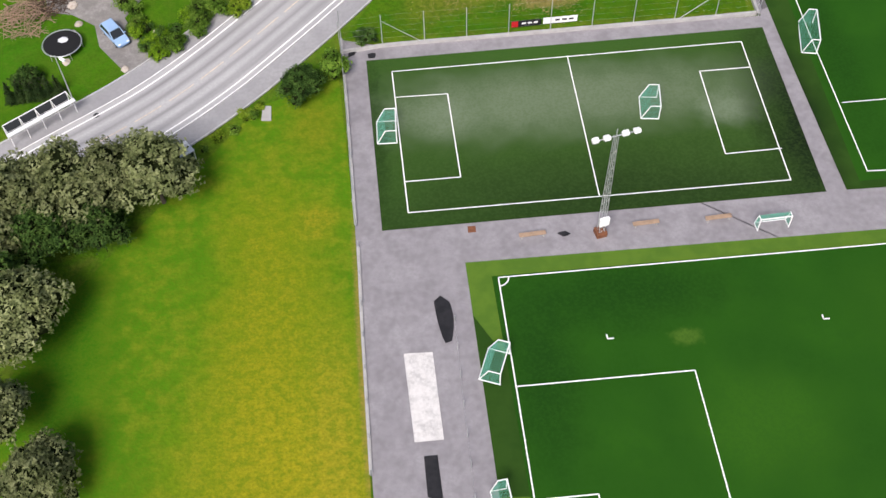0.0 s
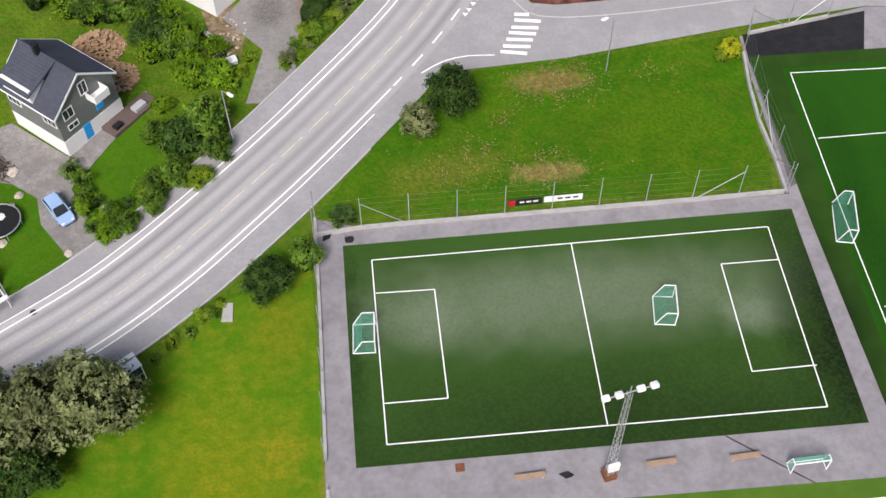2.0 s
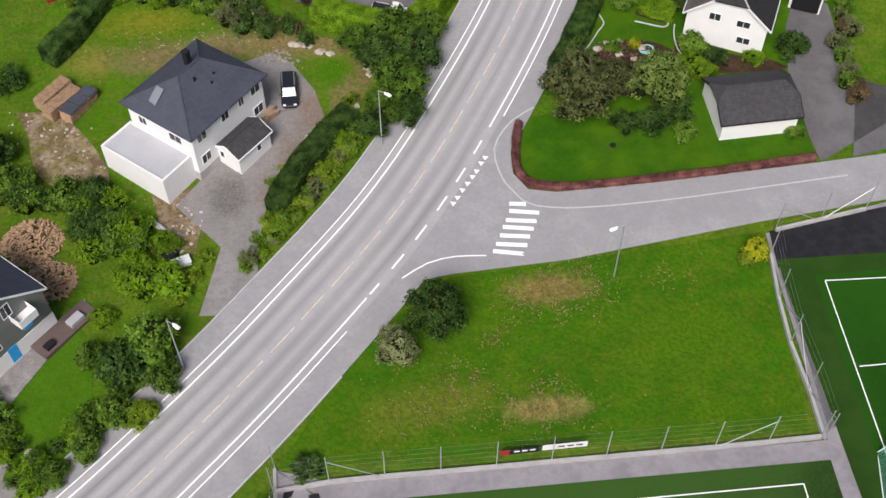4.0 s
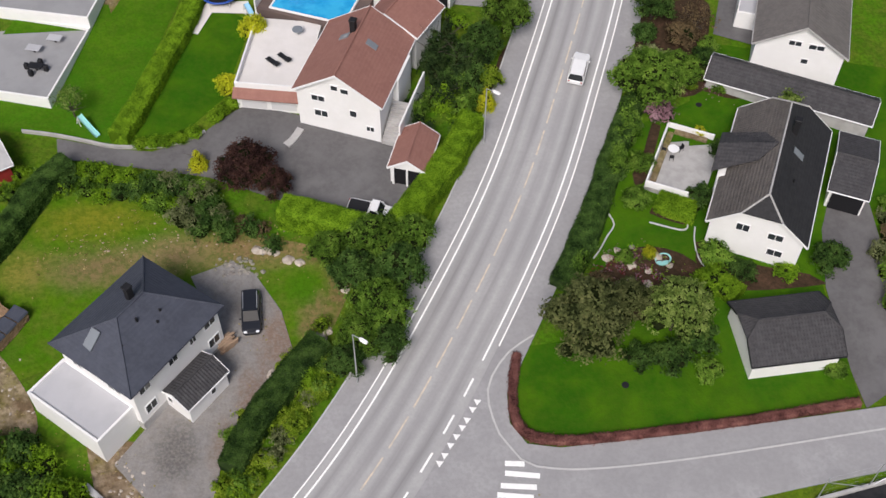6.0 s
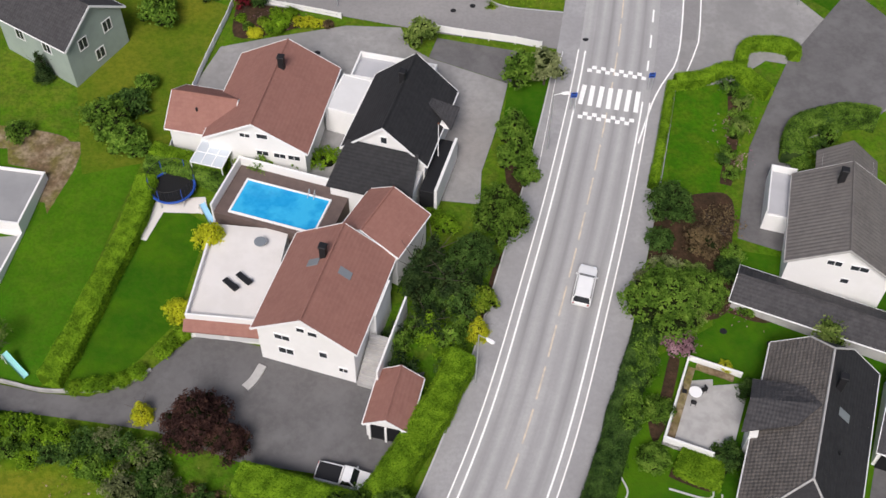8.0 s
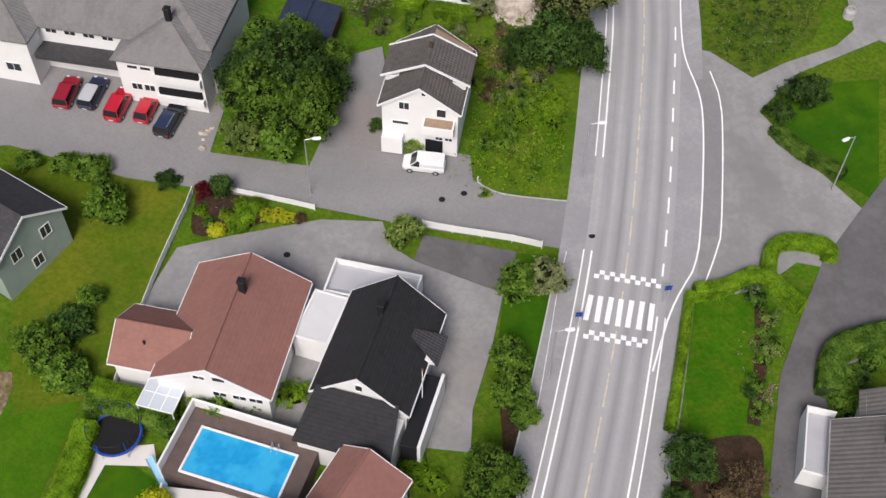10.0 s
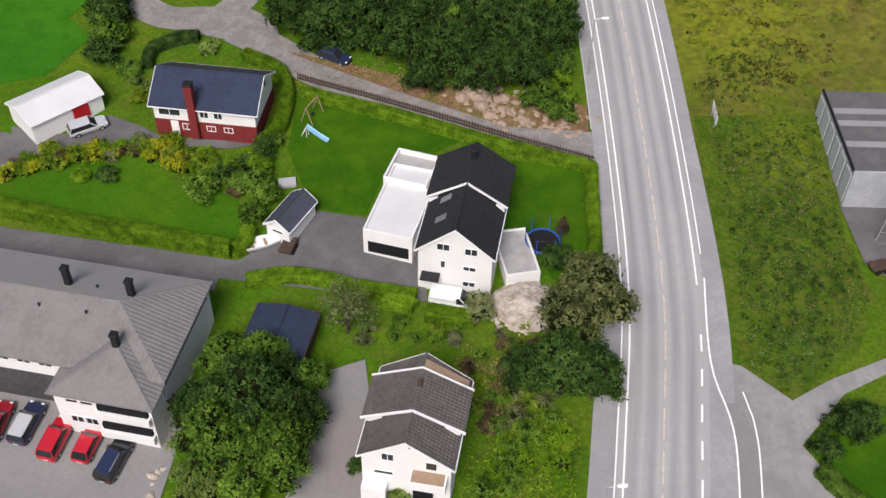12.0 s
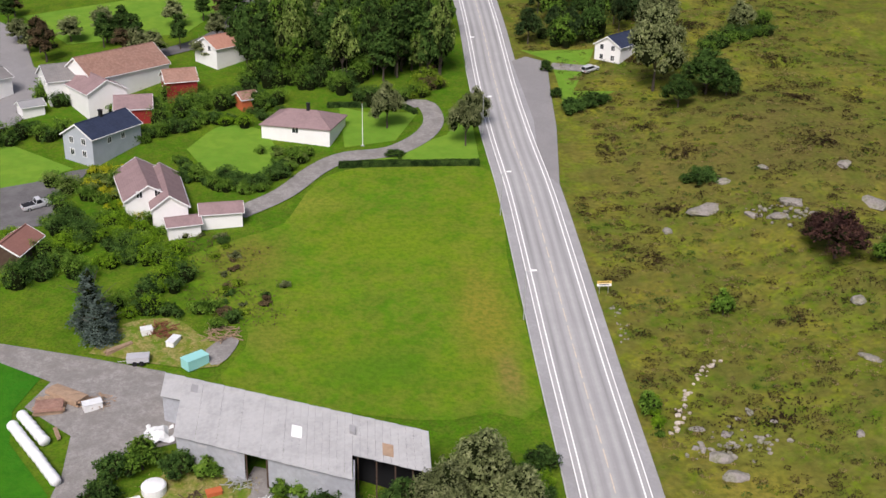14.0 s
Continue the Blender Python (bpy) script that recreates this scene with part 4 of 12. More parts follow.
lane("kerb_line", [(6.8, 84.6), (9.0, 86.0), (11.5, 86.7), (15.6, 86.5)], 0.16, WHITE, "painted kerb line at the junction", 0.27)
lane("kerb_line", [(22.5, 105.1), (19.7, 103.3), (17.6, 100.2), (17.5, 97.8), (18.2, 95.2), (19.8, 92.8), (23.6, 91.6), (34.2, 91.7), (54.6, 93.3)], 0.18, KERB, "pale kerb round the corner", 0.27)
lane("kerb_line", [(40.4, 154.7), (43.3, 160.7), (45.1, 163.4), (47.7, 167.9), (51.9, 185.1), (51.7, 193.9), (53.8, 205.9)], 0.18, WHITE, "white edge line at the junction", 0.27)
lane("kerb_line", [(47.2, 163.4), (49.4, 167.4), (50.7, 170.9), (54.0, 185.0), (54.0, 190.7)], 0.16, WHITE, "second white edge line", 0.27)
lane("traffic_strip", [(49.0, 169.1), (50.5, 174.3), (52.8, 184.3), (52.6, 190.6)], 1.6, ASPHALT, "strip of newer asphalt", 0.25)

# sports yard
lay("sports_yard", [(8, -40), (-1.5, -40)] + [(-5.1, 9.6), (-5.3, 25.5), (-5.3, 38.9), (-5.4, 58.0), (-5.5, 65.8)] + [(-5.6, 65.7), (-0.2, 64.0), (43.3, 64.3), (43.6, 86.9), (59.4, 90.2)] + [(130, 82), (130, -40)], YARD, "grey asphalt sports yard")
LIFT[0] = 0.13
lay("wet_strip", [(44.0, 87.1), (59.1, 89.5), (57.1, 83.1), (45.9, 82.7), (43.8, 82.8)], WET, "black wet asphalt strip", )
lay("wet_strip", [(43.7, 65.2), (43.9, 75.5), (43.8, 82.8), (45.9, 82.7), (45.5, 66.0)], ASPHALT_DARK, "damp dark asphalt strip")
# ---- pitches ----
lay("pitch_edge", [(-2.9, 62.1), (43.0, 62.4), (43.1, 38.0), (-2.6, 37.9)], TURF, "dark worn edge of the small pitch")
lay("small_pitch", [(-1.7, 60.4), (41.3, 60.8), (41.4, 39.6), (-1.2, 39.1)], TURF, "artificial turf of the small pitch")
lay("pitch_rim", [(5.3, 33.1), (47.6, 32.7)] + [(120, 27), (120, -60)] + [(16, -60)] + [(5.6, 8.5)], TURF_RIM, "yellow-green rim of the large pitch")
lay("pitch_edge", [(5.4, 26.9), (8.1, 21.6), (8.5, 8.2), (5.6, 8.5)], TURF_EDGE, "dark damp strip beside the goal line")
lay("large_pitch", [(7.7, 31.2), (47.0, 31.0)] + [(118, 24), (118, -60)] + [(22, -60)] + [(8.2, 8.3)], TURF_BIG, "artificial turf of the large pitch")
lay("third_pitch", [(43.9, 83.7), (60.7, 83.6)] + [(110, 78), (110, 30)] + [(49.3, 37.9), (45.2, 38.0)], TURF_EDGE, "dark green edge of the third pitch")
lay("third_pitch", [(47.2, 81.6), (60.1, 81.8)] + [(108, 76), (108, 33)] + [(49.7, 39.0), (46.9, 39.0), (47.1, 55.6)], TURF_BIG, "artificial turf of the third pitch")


def loop(pts):
    return list(zip(pts, pts[1:] + pts[:1]))


def chain(pts):
    return list(zip(pts, pts[1:]))


strokes("pitch_lines", loop([(-0.1, 60.1), (40.0, 60.4), (39.9, 39.9), (0.2, 39.9)]) + chain([(19.9, 60.2), (19.9, 40.0)]) + chain([(0.1, 56.1), (5.8, 56.0), (6.0, 44.0), (0.2, 44.0)]) + chain([(40.0, 56.3), (34.2, 56.3), (34.1, 44.1), (40.2, 44.2)]), 0.12, WHITE, LIFT[0] + 0.01, "white lines on the small pitch")
c0, c1, c2 = Vector((8.32, 30.98)), Vector((46.96, 30.91)), Vector((8.52, 8.23))
along, down = (c1 - c0).normalized(), (c2 - c0).normalized()


def spot(a, d):
    return tuple(c0 + along * a + down * d)


big = [(spot(0, 0), spot(100, 0)), (spot(0, 0), spot(0, 64)), (spot(0, 12.1), spot(16.5, 12.1)), (spot(16.5, 12.1), spot(16.5, 52)), (spot(0, 23.1), spot(5.5, 23.1)), (spot(5.5, 23.1), spot(5.5, 41)), (spot(0, 52), spot(16.5, 52))]
arc = [spot(math.cos(radians(a)), math.sin(radians(a))) for a in range(0, 91, 15)]
big += chain(arc)
for x, y in ([(17.9, 23.2), (38.5, 23.2)]):
    big += [((x - 0.3, y + 0.3), (x - 0.3, y - 0.2)), ((x - 0.3, y - 0.2), (x + 0.3, y - 0.2))]
strokes("pitch_lines", big, 0.13, WHITE, LIFT[0] + 0.01, "white lines on the large pitch")
strokes("pitch_lines", chain([(59.8, 80.6), (48.0, 80.9)] + [(48.1, 40.2), (50.1, 40.1)]) + chain([(48.4, 71.3), (56.3, 71.4), (56.5, 66.3)]) + chain([(48.5, 49.9), (53.4, 49.9)]), 0.12, WHITE, LIFT[0] + 0.01, "white lines on the third pitch")
PITCH_Z = LIFT[0]
# worn marks in the yard
lay("puddle", [(1.8, 28.9), (2.5, 29.5), (3.3, 28.7), (3.5, 26.5), (3.1, 24.3), (2.5, 24.1), (2.1, 25.7), (1.9, 27.3)], WET, "dark wet puddle on the asphalt", 0.7)
lay("pale_slab", [(-1.5, 23.4), (1.2, 23.3), (1.4, 14.3), (-1.2, 14.3)], mat("flaking_white_paint", (0.6, 0.58, 0.56), 0.9, spots=[(1.0, (0.3, 0.29, 0.29), 0.5, 6), (0.3, (0.7, 0.68, 0.66), 0.6, 5)]), "flaking white painted slab")
lay("dark_runway", [(-0.5, 12.9), (0.7, 12.9), (0.8, 8.9)] + [(9.5, 5), (7.7, 5)] + [(-0.5, 9.1)], WET, "black rubber run-up strip")
for pts in ([(14.8, 35.7), (15.7, 35.9), (16.2, 35.5), (15.4, 35.2)], [(-2.7, 63.1), (-1.8, 63.2), (-1.9, 62.4), (-2.6, 62.4)], [(-4.8, 63.6), (-3.9, 63.7), (-4.2, 63.1), (-4.9, 62.8)]):
    lay("puddle", pts, WET, "small dark puddle", 0.4)
lay("drain", [(6.0, 37.5), (6.8, 37.5), (6.8, 36.7), (6.0, 36.7)], RUST, "rusty drain cover in the asphalt")
lay("stone_slab", [(-14.6, 56.4), (-13.7, 56.3), (-13.7, 54.1), (-14.8, 54.2)], CONCRETE, "square concrete slab in the grass")


# ---- round and square bars ----
def bar(bm, a, b, r, sides=6, r2=None):
    a, b = Vector(a), Vector(b)
    d = (b - a).normalized()
    u = d.orthogonal().normalized()
    v = d.cross(u)
    r2 = r if r2 is None else r2
    ends = []
    for p, q in ((a, r), (b, r2)):
        ends.append([bm.verts.new(p + (u * math.cos(2 * math.pi * k / sides) + v * math.sin(2 * math.pi * k / sides)) * q) for k in range(sides)])
    for k in range(sides):
        bm.faces.new((ends[0][k], ends[0][(k + 1) % sides], ends[1][(k + 1) % sides], ends[1][k]))
    bm.faces.new(ends[0][::-1])
    bm.faces.new(ends[1])


def block(bm, lo, hi, bevel=0.0):
    v = [bm.verts.new((x, y, z)) for z in (lo[2], hi[2]) for y in (lo[1], hi[1]) for x in (lo[0], hi[0])]
    fs = [bm.faces.new([v[i] for i in q]) for q in ((0, 2, 3, 1), (4, 5, 7, 6), (0, 1, 5, 4), (2, 6, 7, 3), (0, 4, 6, 2), (1, 3, 7, 5))]
    if bevel:
        bmesh.ops.bevel(bm, geom=list({e for f in fs for e in f.edges}), offset=bevel, segments=1, affect="EDGES")


def thing(name, m, label, category, group=""):
    root = new(name)
    root.empty_display_size = 0.3
    root.matrix_world = m
    return tagged(root, label, category, group)


def at(x, y, turn=0.0, up=0.0):
    return pose(x, y, land(x, y) + up, 0, 0, turn)


def goal(x, y, turn, w=3.0, h=2.0, d=1.2, scale=1.0, label="white football goal with a green net", up=0.15):
    root = thing("football_goal", at(x, y, turn, up), label, "goal", "football goals")
    r = 0.07
    bm = bmesh.new()
    bar(bm, (-w / 2, 0, 0), (-w / 2, 0, h), r)
    bar(bm, (w / 2, 0, 0), (w / 2, 0, h), r)
    bar(bm, (-w / 2, 0, h), (w / 2, 0, h), r)
    part("goal_frame", bm, WHITE_METAL, root)
    bm = bmesh.new()
    for s in (-w / 2, w / 2):
        bar(bm, (s, 0, 0.05), (s, d, 0.05), r * 0.8)
        bar(bm, (s, 0, h), (s, d * 0.55, h), r * 0.8)
        bar(bm, (s, d * 0.55, h), (s, d, 0.05), r * 0.8)
    bar(bm, (-w / 2, d, 0.05), (w / 2, d, 0.05), r * 0.8)
    part("stay", bm, WHITE_METAL, root)
    bm = bmesh.new()
    k = 16
    for i in range(k + 1):
        s = -w / 2 + w * i / k
        bar(bm, (s, 0.03, h), (s, d * 0.55, h - 0.02), 0.014, 3)
        bar(bm, (s, d * 0.55, h - 0.02), (s, d, 0.08), 0.014, 3)
    for i in range(7):
        q = d * 0.55 * i / 6
        bar(bm, (-w / 2, q, h - 0.01), (w / 2, q, h - 0.01), 0.012, 3)
    for i in range(11):
        t = i / 10
        p = (d * 0.55 + d * 0.45 * t, h - 0.02 - (h - 0.1) * t)
        bar(bm, (-w / 2, p[0], p[1]), (w / 2, p[0], p[1]), 0.02, 3)
        for s in (-w / 2, w / 2):
            bar(bm, (s, 0, h * t), (s, d * (1 - 0.45 * t), h * t), 0.02, 3)
    part("net", bm, NET, root, "green knotted net")
    return root


goal(-0.22, 50.99, 88, 3.2, 2.0, 2.1)
goal(28.35, 51.30, 82, 3.2, 2.0, 1.9)
goal(7.62, 20.79, 68, 3.4, 2.0, 2.0)
goal(48.37, 59.98, 78, 5.0, 2.1, 1.6)
goal(36.34, 33.89, 2, 3.2, 1.8, 1.0)
goal(6.44, 7.17, 95, 4.0, 2.0, 1.4)


def bench(x, y, turn):
    root = thing("bench", at(x, y, turn, 0.15), "long brown wooden bench on the asphalt", "bench", "benches by the pitch")
    bm = bmesh.new()
    block(bm, (-1.35, -0.26, 0.4), (1.35, 0.26, 0.46), 0.015)
    part("seat", bm, WOOD, root)
    for s in (-1.1, 1.1):
        bm = bmesh.new()
        block(bm, (s - 0.06, -0.2, -0.1), (s + 0.06, 0.2, 0.4))
        part("leg", bm, CONCRETE, root)


for p in ((12.32, 35.58), (23.83, 35.76), (31.20, 35.67)):
    bench(*p, 3)


# the lattice floodlight mast
mx, my = 19.12, 35.20
mast = thing("floodlight_mast", at(mx, my, 12), "grey lattice floodlight mast with four lamps", "floodlight")
bm = bmesh.new()
top = 14.7
for s in ((-1, -1), (1, -1), (1, 1), (-1, 1)):
    bar(bm, (s[0] * 0.28, s[1] * 0.28, 0.6), (s[0] * 0.16, s[1] * 0.16, top), 0.035, 4)
for k in range(24):
    z0, z1 = 0.6 + k * (top - 0.6) / 24, 0.6 + (k + 1) * (top - 0.6) / 24
    h0, h1 = 0.28 - 0.12 * k / 24, 0.28 - 0.12 * (k + 1) / 24
    for a, b in (((-1, -1), (1, -1)), ((1, -1), (1, 1)), ((1, 1), (-1, 1)), ((-1, 1), (-1, -1))):
        if k % 2:
            a, b = b, a
        bar(bm, (a[0] * h0, a[1] * h0, z0), (b[0] * h1, b[1] * h1, z1), 0.022, 3)
part("lattice", bm, STEEL, mast)
bm = bmesh.new()
block(bm, (-0.55, -0.55, -0.1), (0.55, 0.55, 0.7), 0.04)
part("footing", bm, RUST, mast, "rust-stained footing block")
bm = bmesh.new()
block(bm, (-0.55, -0.7, 2.2), (0.45, -0.36, 3.3), 0.03)
part("switch_box", bm, WHITE_METAL, mast, "white switch box")
bm = bmesh.new()
bar(bm, (-2.3, 0, top), (2.3, 0, top), 0.06)
bar(bm, (0, 0, top), (0, 0, top + 0.9), 0.05)
part("crossbar", bm, STEEL, mast)
for s, tilt in ((-2.0, 25), (-0.9, -20), (0.9, 25), (2.0, -20)):
    bm = bmesh.new()
    block(bm, (-0.32, -0.27, -0.26), (0.32, 0.27, 0.18), 0.08)
    lamp = part("lamp_head", bm, WHITE_METAL, mast, "white floodlight housing")
    lamp.matrix_local = pose(s, 0, top + 0.1, tilt, 0, 0)


# fences of the sports yard
def fence(line, spacing, height, label, braces=(), wall=0.0, lean=0.0, mesh_wires=6):
    line = resample(line, spacing)
    root = thing("wire_fence", Matrix.Identity(4), label, "fence")
    for x, y in line:
        bm = bmesh.new()
        bar(bm, (x, y, land(x, y)), (x, y, land(x, y) + height), 0.05, 5)
        part("fence_post", bm, STEEL, root)
    bm = bmesh.new()
    for (ax, ay), (bx, by) in zip(line, line[1:]):
        for k in range(mesh_wires):
            h = height * (0.12 + 0.86 * k / max(1, mesh_wires - 1))
            bar(bm, (ax, ay, land(ax, ay) + h), (bx, by, land(bx, by) + h), 0.004, 3)
    part("wire", bm, STEEL, root, "thin fence wires")
    for i, up in braces:
        if i + 1 < len(line):
            a, b = (line[i], line[i + 1]) if up else (line[i + 1], line[i])
            bm = bmesh.new()
            bar(bm, (*a, land(*a) + height * 0.82), (*b, land(*b) + 0.1), 0.04, 5)
            part("brace", bm, STEEL, root)
    if wall:
        bm = bmesh.new()
        ribbon(bm, offset(line, -0.15), offset(line, 0.15), wall, wall + 0.2)
        part("footing_wall", bm, CONCRETE, root, "low concrete wall under the fence")
    return root


fence([(-5.7, 63.6), (-4.2, 63.9), (-0.9, 64.1), (3.6, 64.2), (8.6, 64.2), (19.8, 64.3), (33.7, 64.4), (38.9, 64.5), (43.1, 64.6)], 4.85, 4.9, "tall wire fence with steel posts behind the pitch", ((1, True), (8, False)), 0.5)
fence([(43.0, 64.3), (43.0, 70.2), (42.6, 75.0), (43.0, 81.0), (43.7, 86.9)], 5.0, 4.9, "tall wire fence along the third pitch", ((0, True), (1, False), (2, True)), 0.5)
fence([(44.6, 87.1), (50.8, 88.2), (59.2, 89.7)], 5.0, 4.5, "tall wire fence beside the side road", ((0, True), (1, False)), 0.5)
fence([(-5.6, 65.8), (-5.4, 56.2), (-5.3, 46.4), (-5.2, 37.5)], 4.5, 4.5, "tall wire fence along the lawn", (), 0.3)
fence([(-5.1, 36.1), (-5.2, 28.0), (-5.2, 19.5), (-5.2, 9.5)], 3.5, 1.2, "low wire fence along the lawn", (), 0.25, 0, 3)
fence([(3.6, 26.4), (3.5, 18.6), (3.5, 13.0), (3.5, 7.7)], 3.0, 1.3, "low rail beside the long-jump strip", (), 0.0, 0, 3)
# banners on the fence
for a, b, m, label in (((14.04, 65.29), (17.54, 65.41), None, "dark red and black advertising banner with unreadable marks"), ((17.79, 65.47), (21.79, 65.54), None, "white advertising banner with unreadable marks")):
    a, b = Vector(a), Vector(b)
    n = Vector((0.05, -0.12))
    z = land(*a)
    dark = "dark" in label
    root = thing("banner", pose(*(a + n), z, 0, 0, math.degrees(math.atan2((b - a).y, (b - a).x))), label, "banner")
    w = (b - a).length
    bm = bmesh.new()
    block(bm, (0, -0.02, 0.45), (w, 0.02, 1.35))
    part("sheet", bm, BLACK if dark else WHITE_METAL, root)
    if dark:
        bm = bmesh.new()
        block(bm, (0.02, -0.03, 0.47), (0.8, -0.021, 1.33))
        part("red_panel", bm, RED_PAINT, root)
    for k in range(3):
        bm = bmesh.new()
        x0 = w * (0.35 + 0.2 * k)
        block(bm, (x0, -0.03, 0.8), (x0 + w * 0.14, -0.021, 1.05))
        part("mark", bm, WHITE_METAL if dark else BLACK, root)
# ---- houses ----
def uv_face(bm, verts, along):
    """A face with metres along and across it as its coordinates."""
    f = bm.faces.new(verts)
    layer = bm.loops.layers.uv.verify()
    f.normal_update()
    u = Vector(along).normalized()
    v = f.normal.cross(u)
    for lp in f.loops:
        lp[layer].uv = (lp.vert.co.dot(u), lp.vert.co.dot(v))
    return f


def slab(bm, quad, along, thick=0.16):
    """A roof plane with thickness."""
    top = [bm.verts.new(p) for p in quad]
    low = [bm.verts.new(Vector(p) - Vector((0, 0, thick))) for p in quad]
    uv_face(bm, top, along)
    uv_face(bm, low[::-1], along)
    n = len(top)
    for i in range(n):
        uv_face(bm, (top[i], low[i], low[(i + 1) % n], top[(i + 1) % n]), along)


def window(parent, face, u, z, w=1.1, h=1.1, l=8.0, d=8.0, bars=1, casing=None, pane=None, name="window", label=""):
    """A window on one of the four walls: front (-y), back, left (-x), right; u from the middle of the wall."""
    casing, pane = casing or WHITE_METAL, pane or GLASS
    bm = bmesh.new()
    t = 0.09
    rings = [[bm.verts.new((sx * (w / 2 + grow_by), y, sz * (h / 2 + grow_by))) for sx, sz in ((-1, -1), (1, -1), (1, 1), (-1, 1))] for grow_by, y in ((t, -0.07), (t, 0.06), (0, 0.06), (0, -0.07))]
    for p, q in zip(rings, rings[1:] + rings[:1]):
        for k in range(4):
            bm.faces.new((p[k], p[(k + 1) % 4], q[(k + 1) % 4], q[k]))
    bmesh.ops.recalc_face_normals(bm, faces=bm.faces)
    ob = part(name, bm, casing, parent, label)
    place = {"front": (u, -d / 2, 0), "back": (u, d / 2, 180), "left": (-l / 2, u, -90), "right": (l / 2, u, 90)}[face]
    ob.matrix_local = pose(place[0], place[1], z, 0, 0, place[2])
    bm = bmesh.new()
    block(bm, (-w / 2, -0.03, -h / 2), (w / 2, -0.01, h / 2))
    part("pane", bm, pane, ob)
    for k in range(bars):
        x = -w / 2 + w * (k + 1) / (bars + 1)
        bm = bmesh.new()
        block(bm, (x - 0.03, -0.05, -h / 2), (x + 0.03, 0.05, h / 2))
        part("glazing_bar", bm, casing, ob)
    return ob


def chimney(root, x, y, z0, z1, w=0.6, white_cap=False, material=None):
    bm = bmesh.new()
    block(bm, (x - w / 2, y - w / 2, z0), (x + w / 2, y + w / 2, z1), 0.03)
    ob = part("chimney", bm, material or BLACK, root, "square chimney stack")
    bm = bmesh.new()
    block(bm, (x - w / 2 - 0.07, y - w / 2 - 0.07, z1), (x + w / 2 + 0.07, y + w / 2 + 0.07, z1 + 0.25), 0.04)
    part("chimney_cap", bm, WHITE_METAL if white_cap else BLACK, ob)


def house(rect, eave, ridge, wall, roof, label, over=0.4, style="gable", plinth=None, windows=(), stacks=(), shift=0.0, category="house", front_step=0.0, name="house", trim=None, ridge_at=0.0, roof2=None, vents=(), sky=(), clip=(0.0, 0.0), hips=(0, 1, 2, 3, 4)):
    """rect: centre, heading, size along x and along y. The ridge runs along y; gables face front and back.
    clip: how much of the roof's height is hipped off at the front and back gable; hips: which edges of a hipped roof carry ridge tiles."""
    cx, cy, ang, l, w = rect
    l, w = l - 2 * over, w - 2 * over
    root = thing(name, pose(cx, cy, slope(cy) + shift, 0, 0, ang), label, category)
    rx = 0.0 if style == "hip" else ridge_at * l / 2
    bm = bmesh.new()
    low = -1.8
    if style == "hip":
        block(bm, (-l / 2, -w / 2, low), (l / 2, w / 2, eave))
    else:
        rows = []
        for y, k in ((-w / 2, clip[0]), (w / 2, clip[1])):
            tip = ridge - 0.17
            ring_ = [(-l / 2, low), (l / 2, low), (l / 2, eave), (rx + (l / 2 - rx) * k, tip - (tip - eave) * k), (rx + 0.01, tip - (tip - eave) * k), (rx - (l / 2 + rx) * k, tip - (tip - eave) * k), (-l / 2, eave)]
            rows.append([bm.verts.new((x, y, z)) for x, z in ring_])
        for k in range(7):
            bm.faces.new((rows[0][k], rows[0][(k + 1) % 7], rows[1][(k + 1) % 7], rows[1][k]))
        bm.faces.new(rows[0][::-1])
        bm.faces.new(rows[1])
    part("wall", bm, wall, root)
    if plinth:
        bm = bmesh.new()
        block(bm, (-l / 2 - 0.04, -w / 2 - 0.04, low), (l / 2 + 0.04, w / 2 + 0.04, plinth[0]))
        part("plinth", bm, plinth[1], root)
    lo, wo = l / 2 + over, w / 2 + over
    if style == "hip":
        inset = ridge_at if ridge_at else min(lo, wo) * 0.95
        ra, rb = Vector((0, -wo + inset, ridge)), Vector((0, wo - inset, ridge))
        c = [Vector((-lo, -wo, eave)), Vector((lo, -wo, eave)), Vector((lo, wo, eave)), Vector((-lo, wo, eave))]
        planes = [([c[0], c[1], ra], (1, 0, 0), roof2 or roof), ([c[1], c[2], rb, ra], (0, 1, 0), roof), ([c[2], c[3], rb], (1, 0, 0), roof), ([c[3], c[0], ra, rb], (0, 1, 0), roof2 or roof)]
        for quad, along, m in planes:
            bm = bmesh.new()
            slab(bm, quad, along)
            part("roof", bm, m, root)
        bm = bmesh.new()
        edges = ((ra, rb), (c[0], ra), (c[1], ra), (c[2], rb), (c[3], rb))
        for a, b in (edges[i] for i in hips):
            bar(bm, a, b, 0.1, 5)
        part("ridge_tiles", bm, roof, root)
    else:
        sl, sr = (ridge - eave) / (l / 2 + rx), (ridge - eave) / (l / 2 - rx)
        zl, zr = eave - sl * over, eave - sr * over
        (kf, kb), rise = clip, ridge - eave
        run_f, run_b = kf * l / 2 * 0.9, kb * l / 2 * 0.9
        cf, cb = ridge - rise * kf, ridge - rise * kb
        fl, fr, bl, br = rx - (l / 2 + rx) * kf, rx + (l / 2 - rx) * kf, rx - (l / 2 + rx) * kb, rx + (l / 2 - rx) * kb
        ends_f, ends_b = (rx, -wo + run_f, ridge), (rx, wo - run_b, ridge)
        left = [(-lo, wo, zl), (-lo, -wo, zl)] + ([(fl, -wo, cf)] if kf else []) + [ends_f, ends_b] + ([(bl, wo, cb)] if kb else [])
        right = [(lo, -wo, zr), (lo, wo, zr)] + ([(br, wo, cb)] if kb else []) + [ends_b, ends_f] + ([(fr, -wo, cf)] if kf else [])
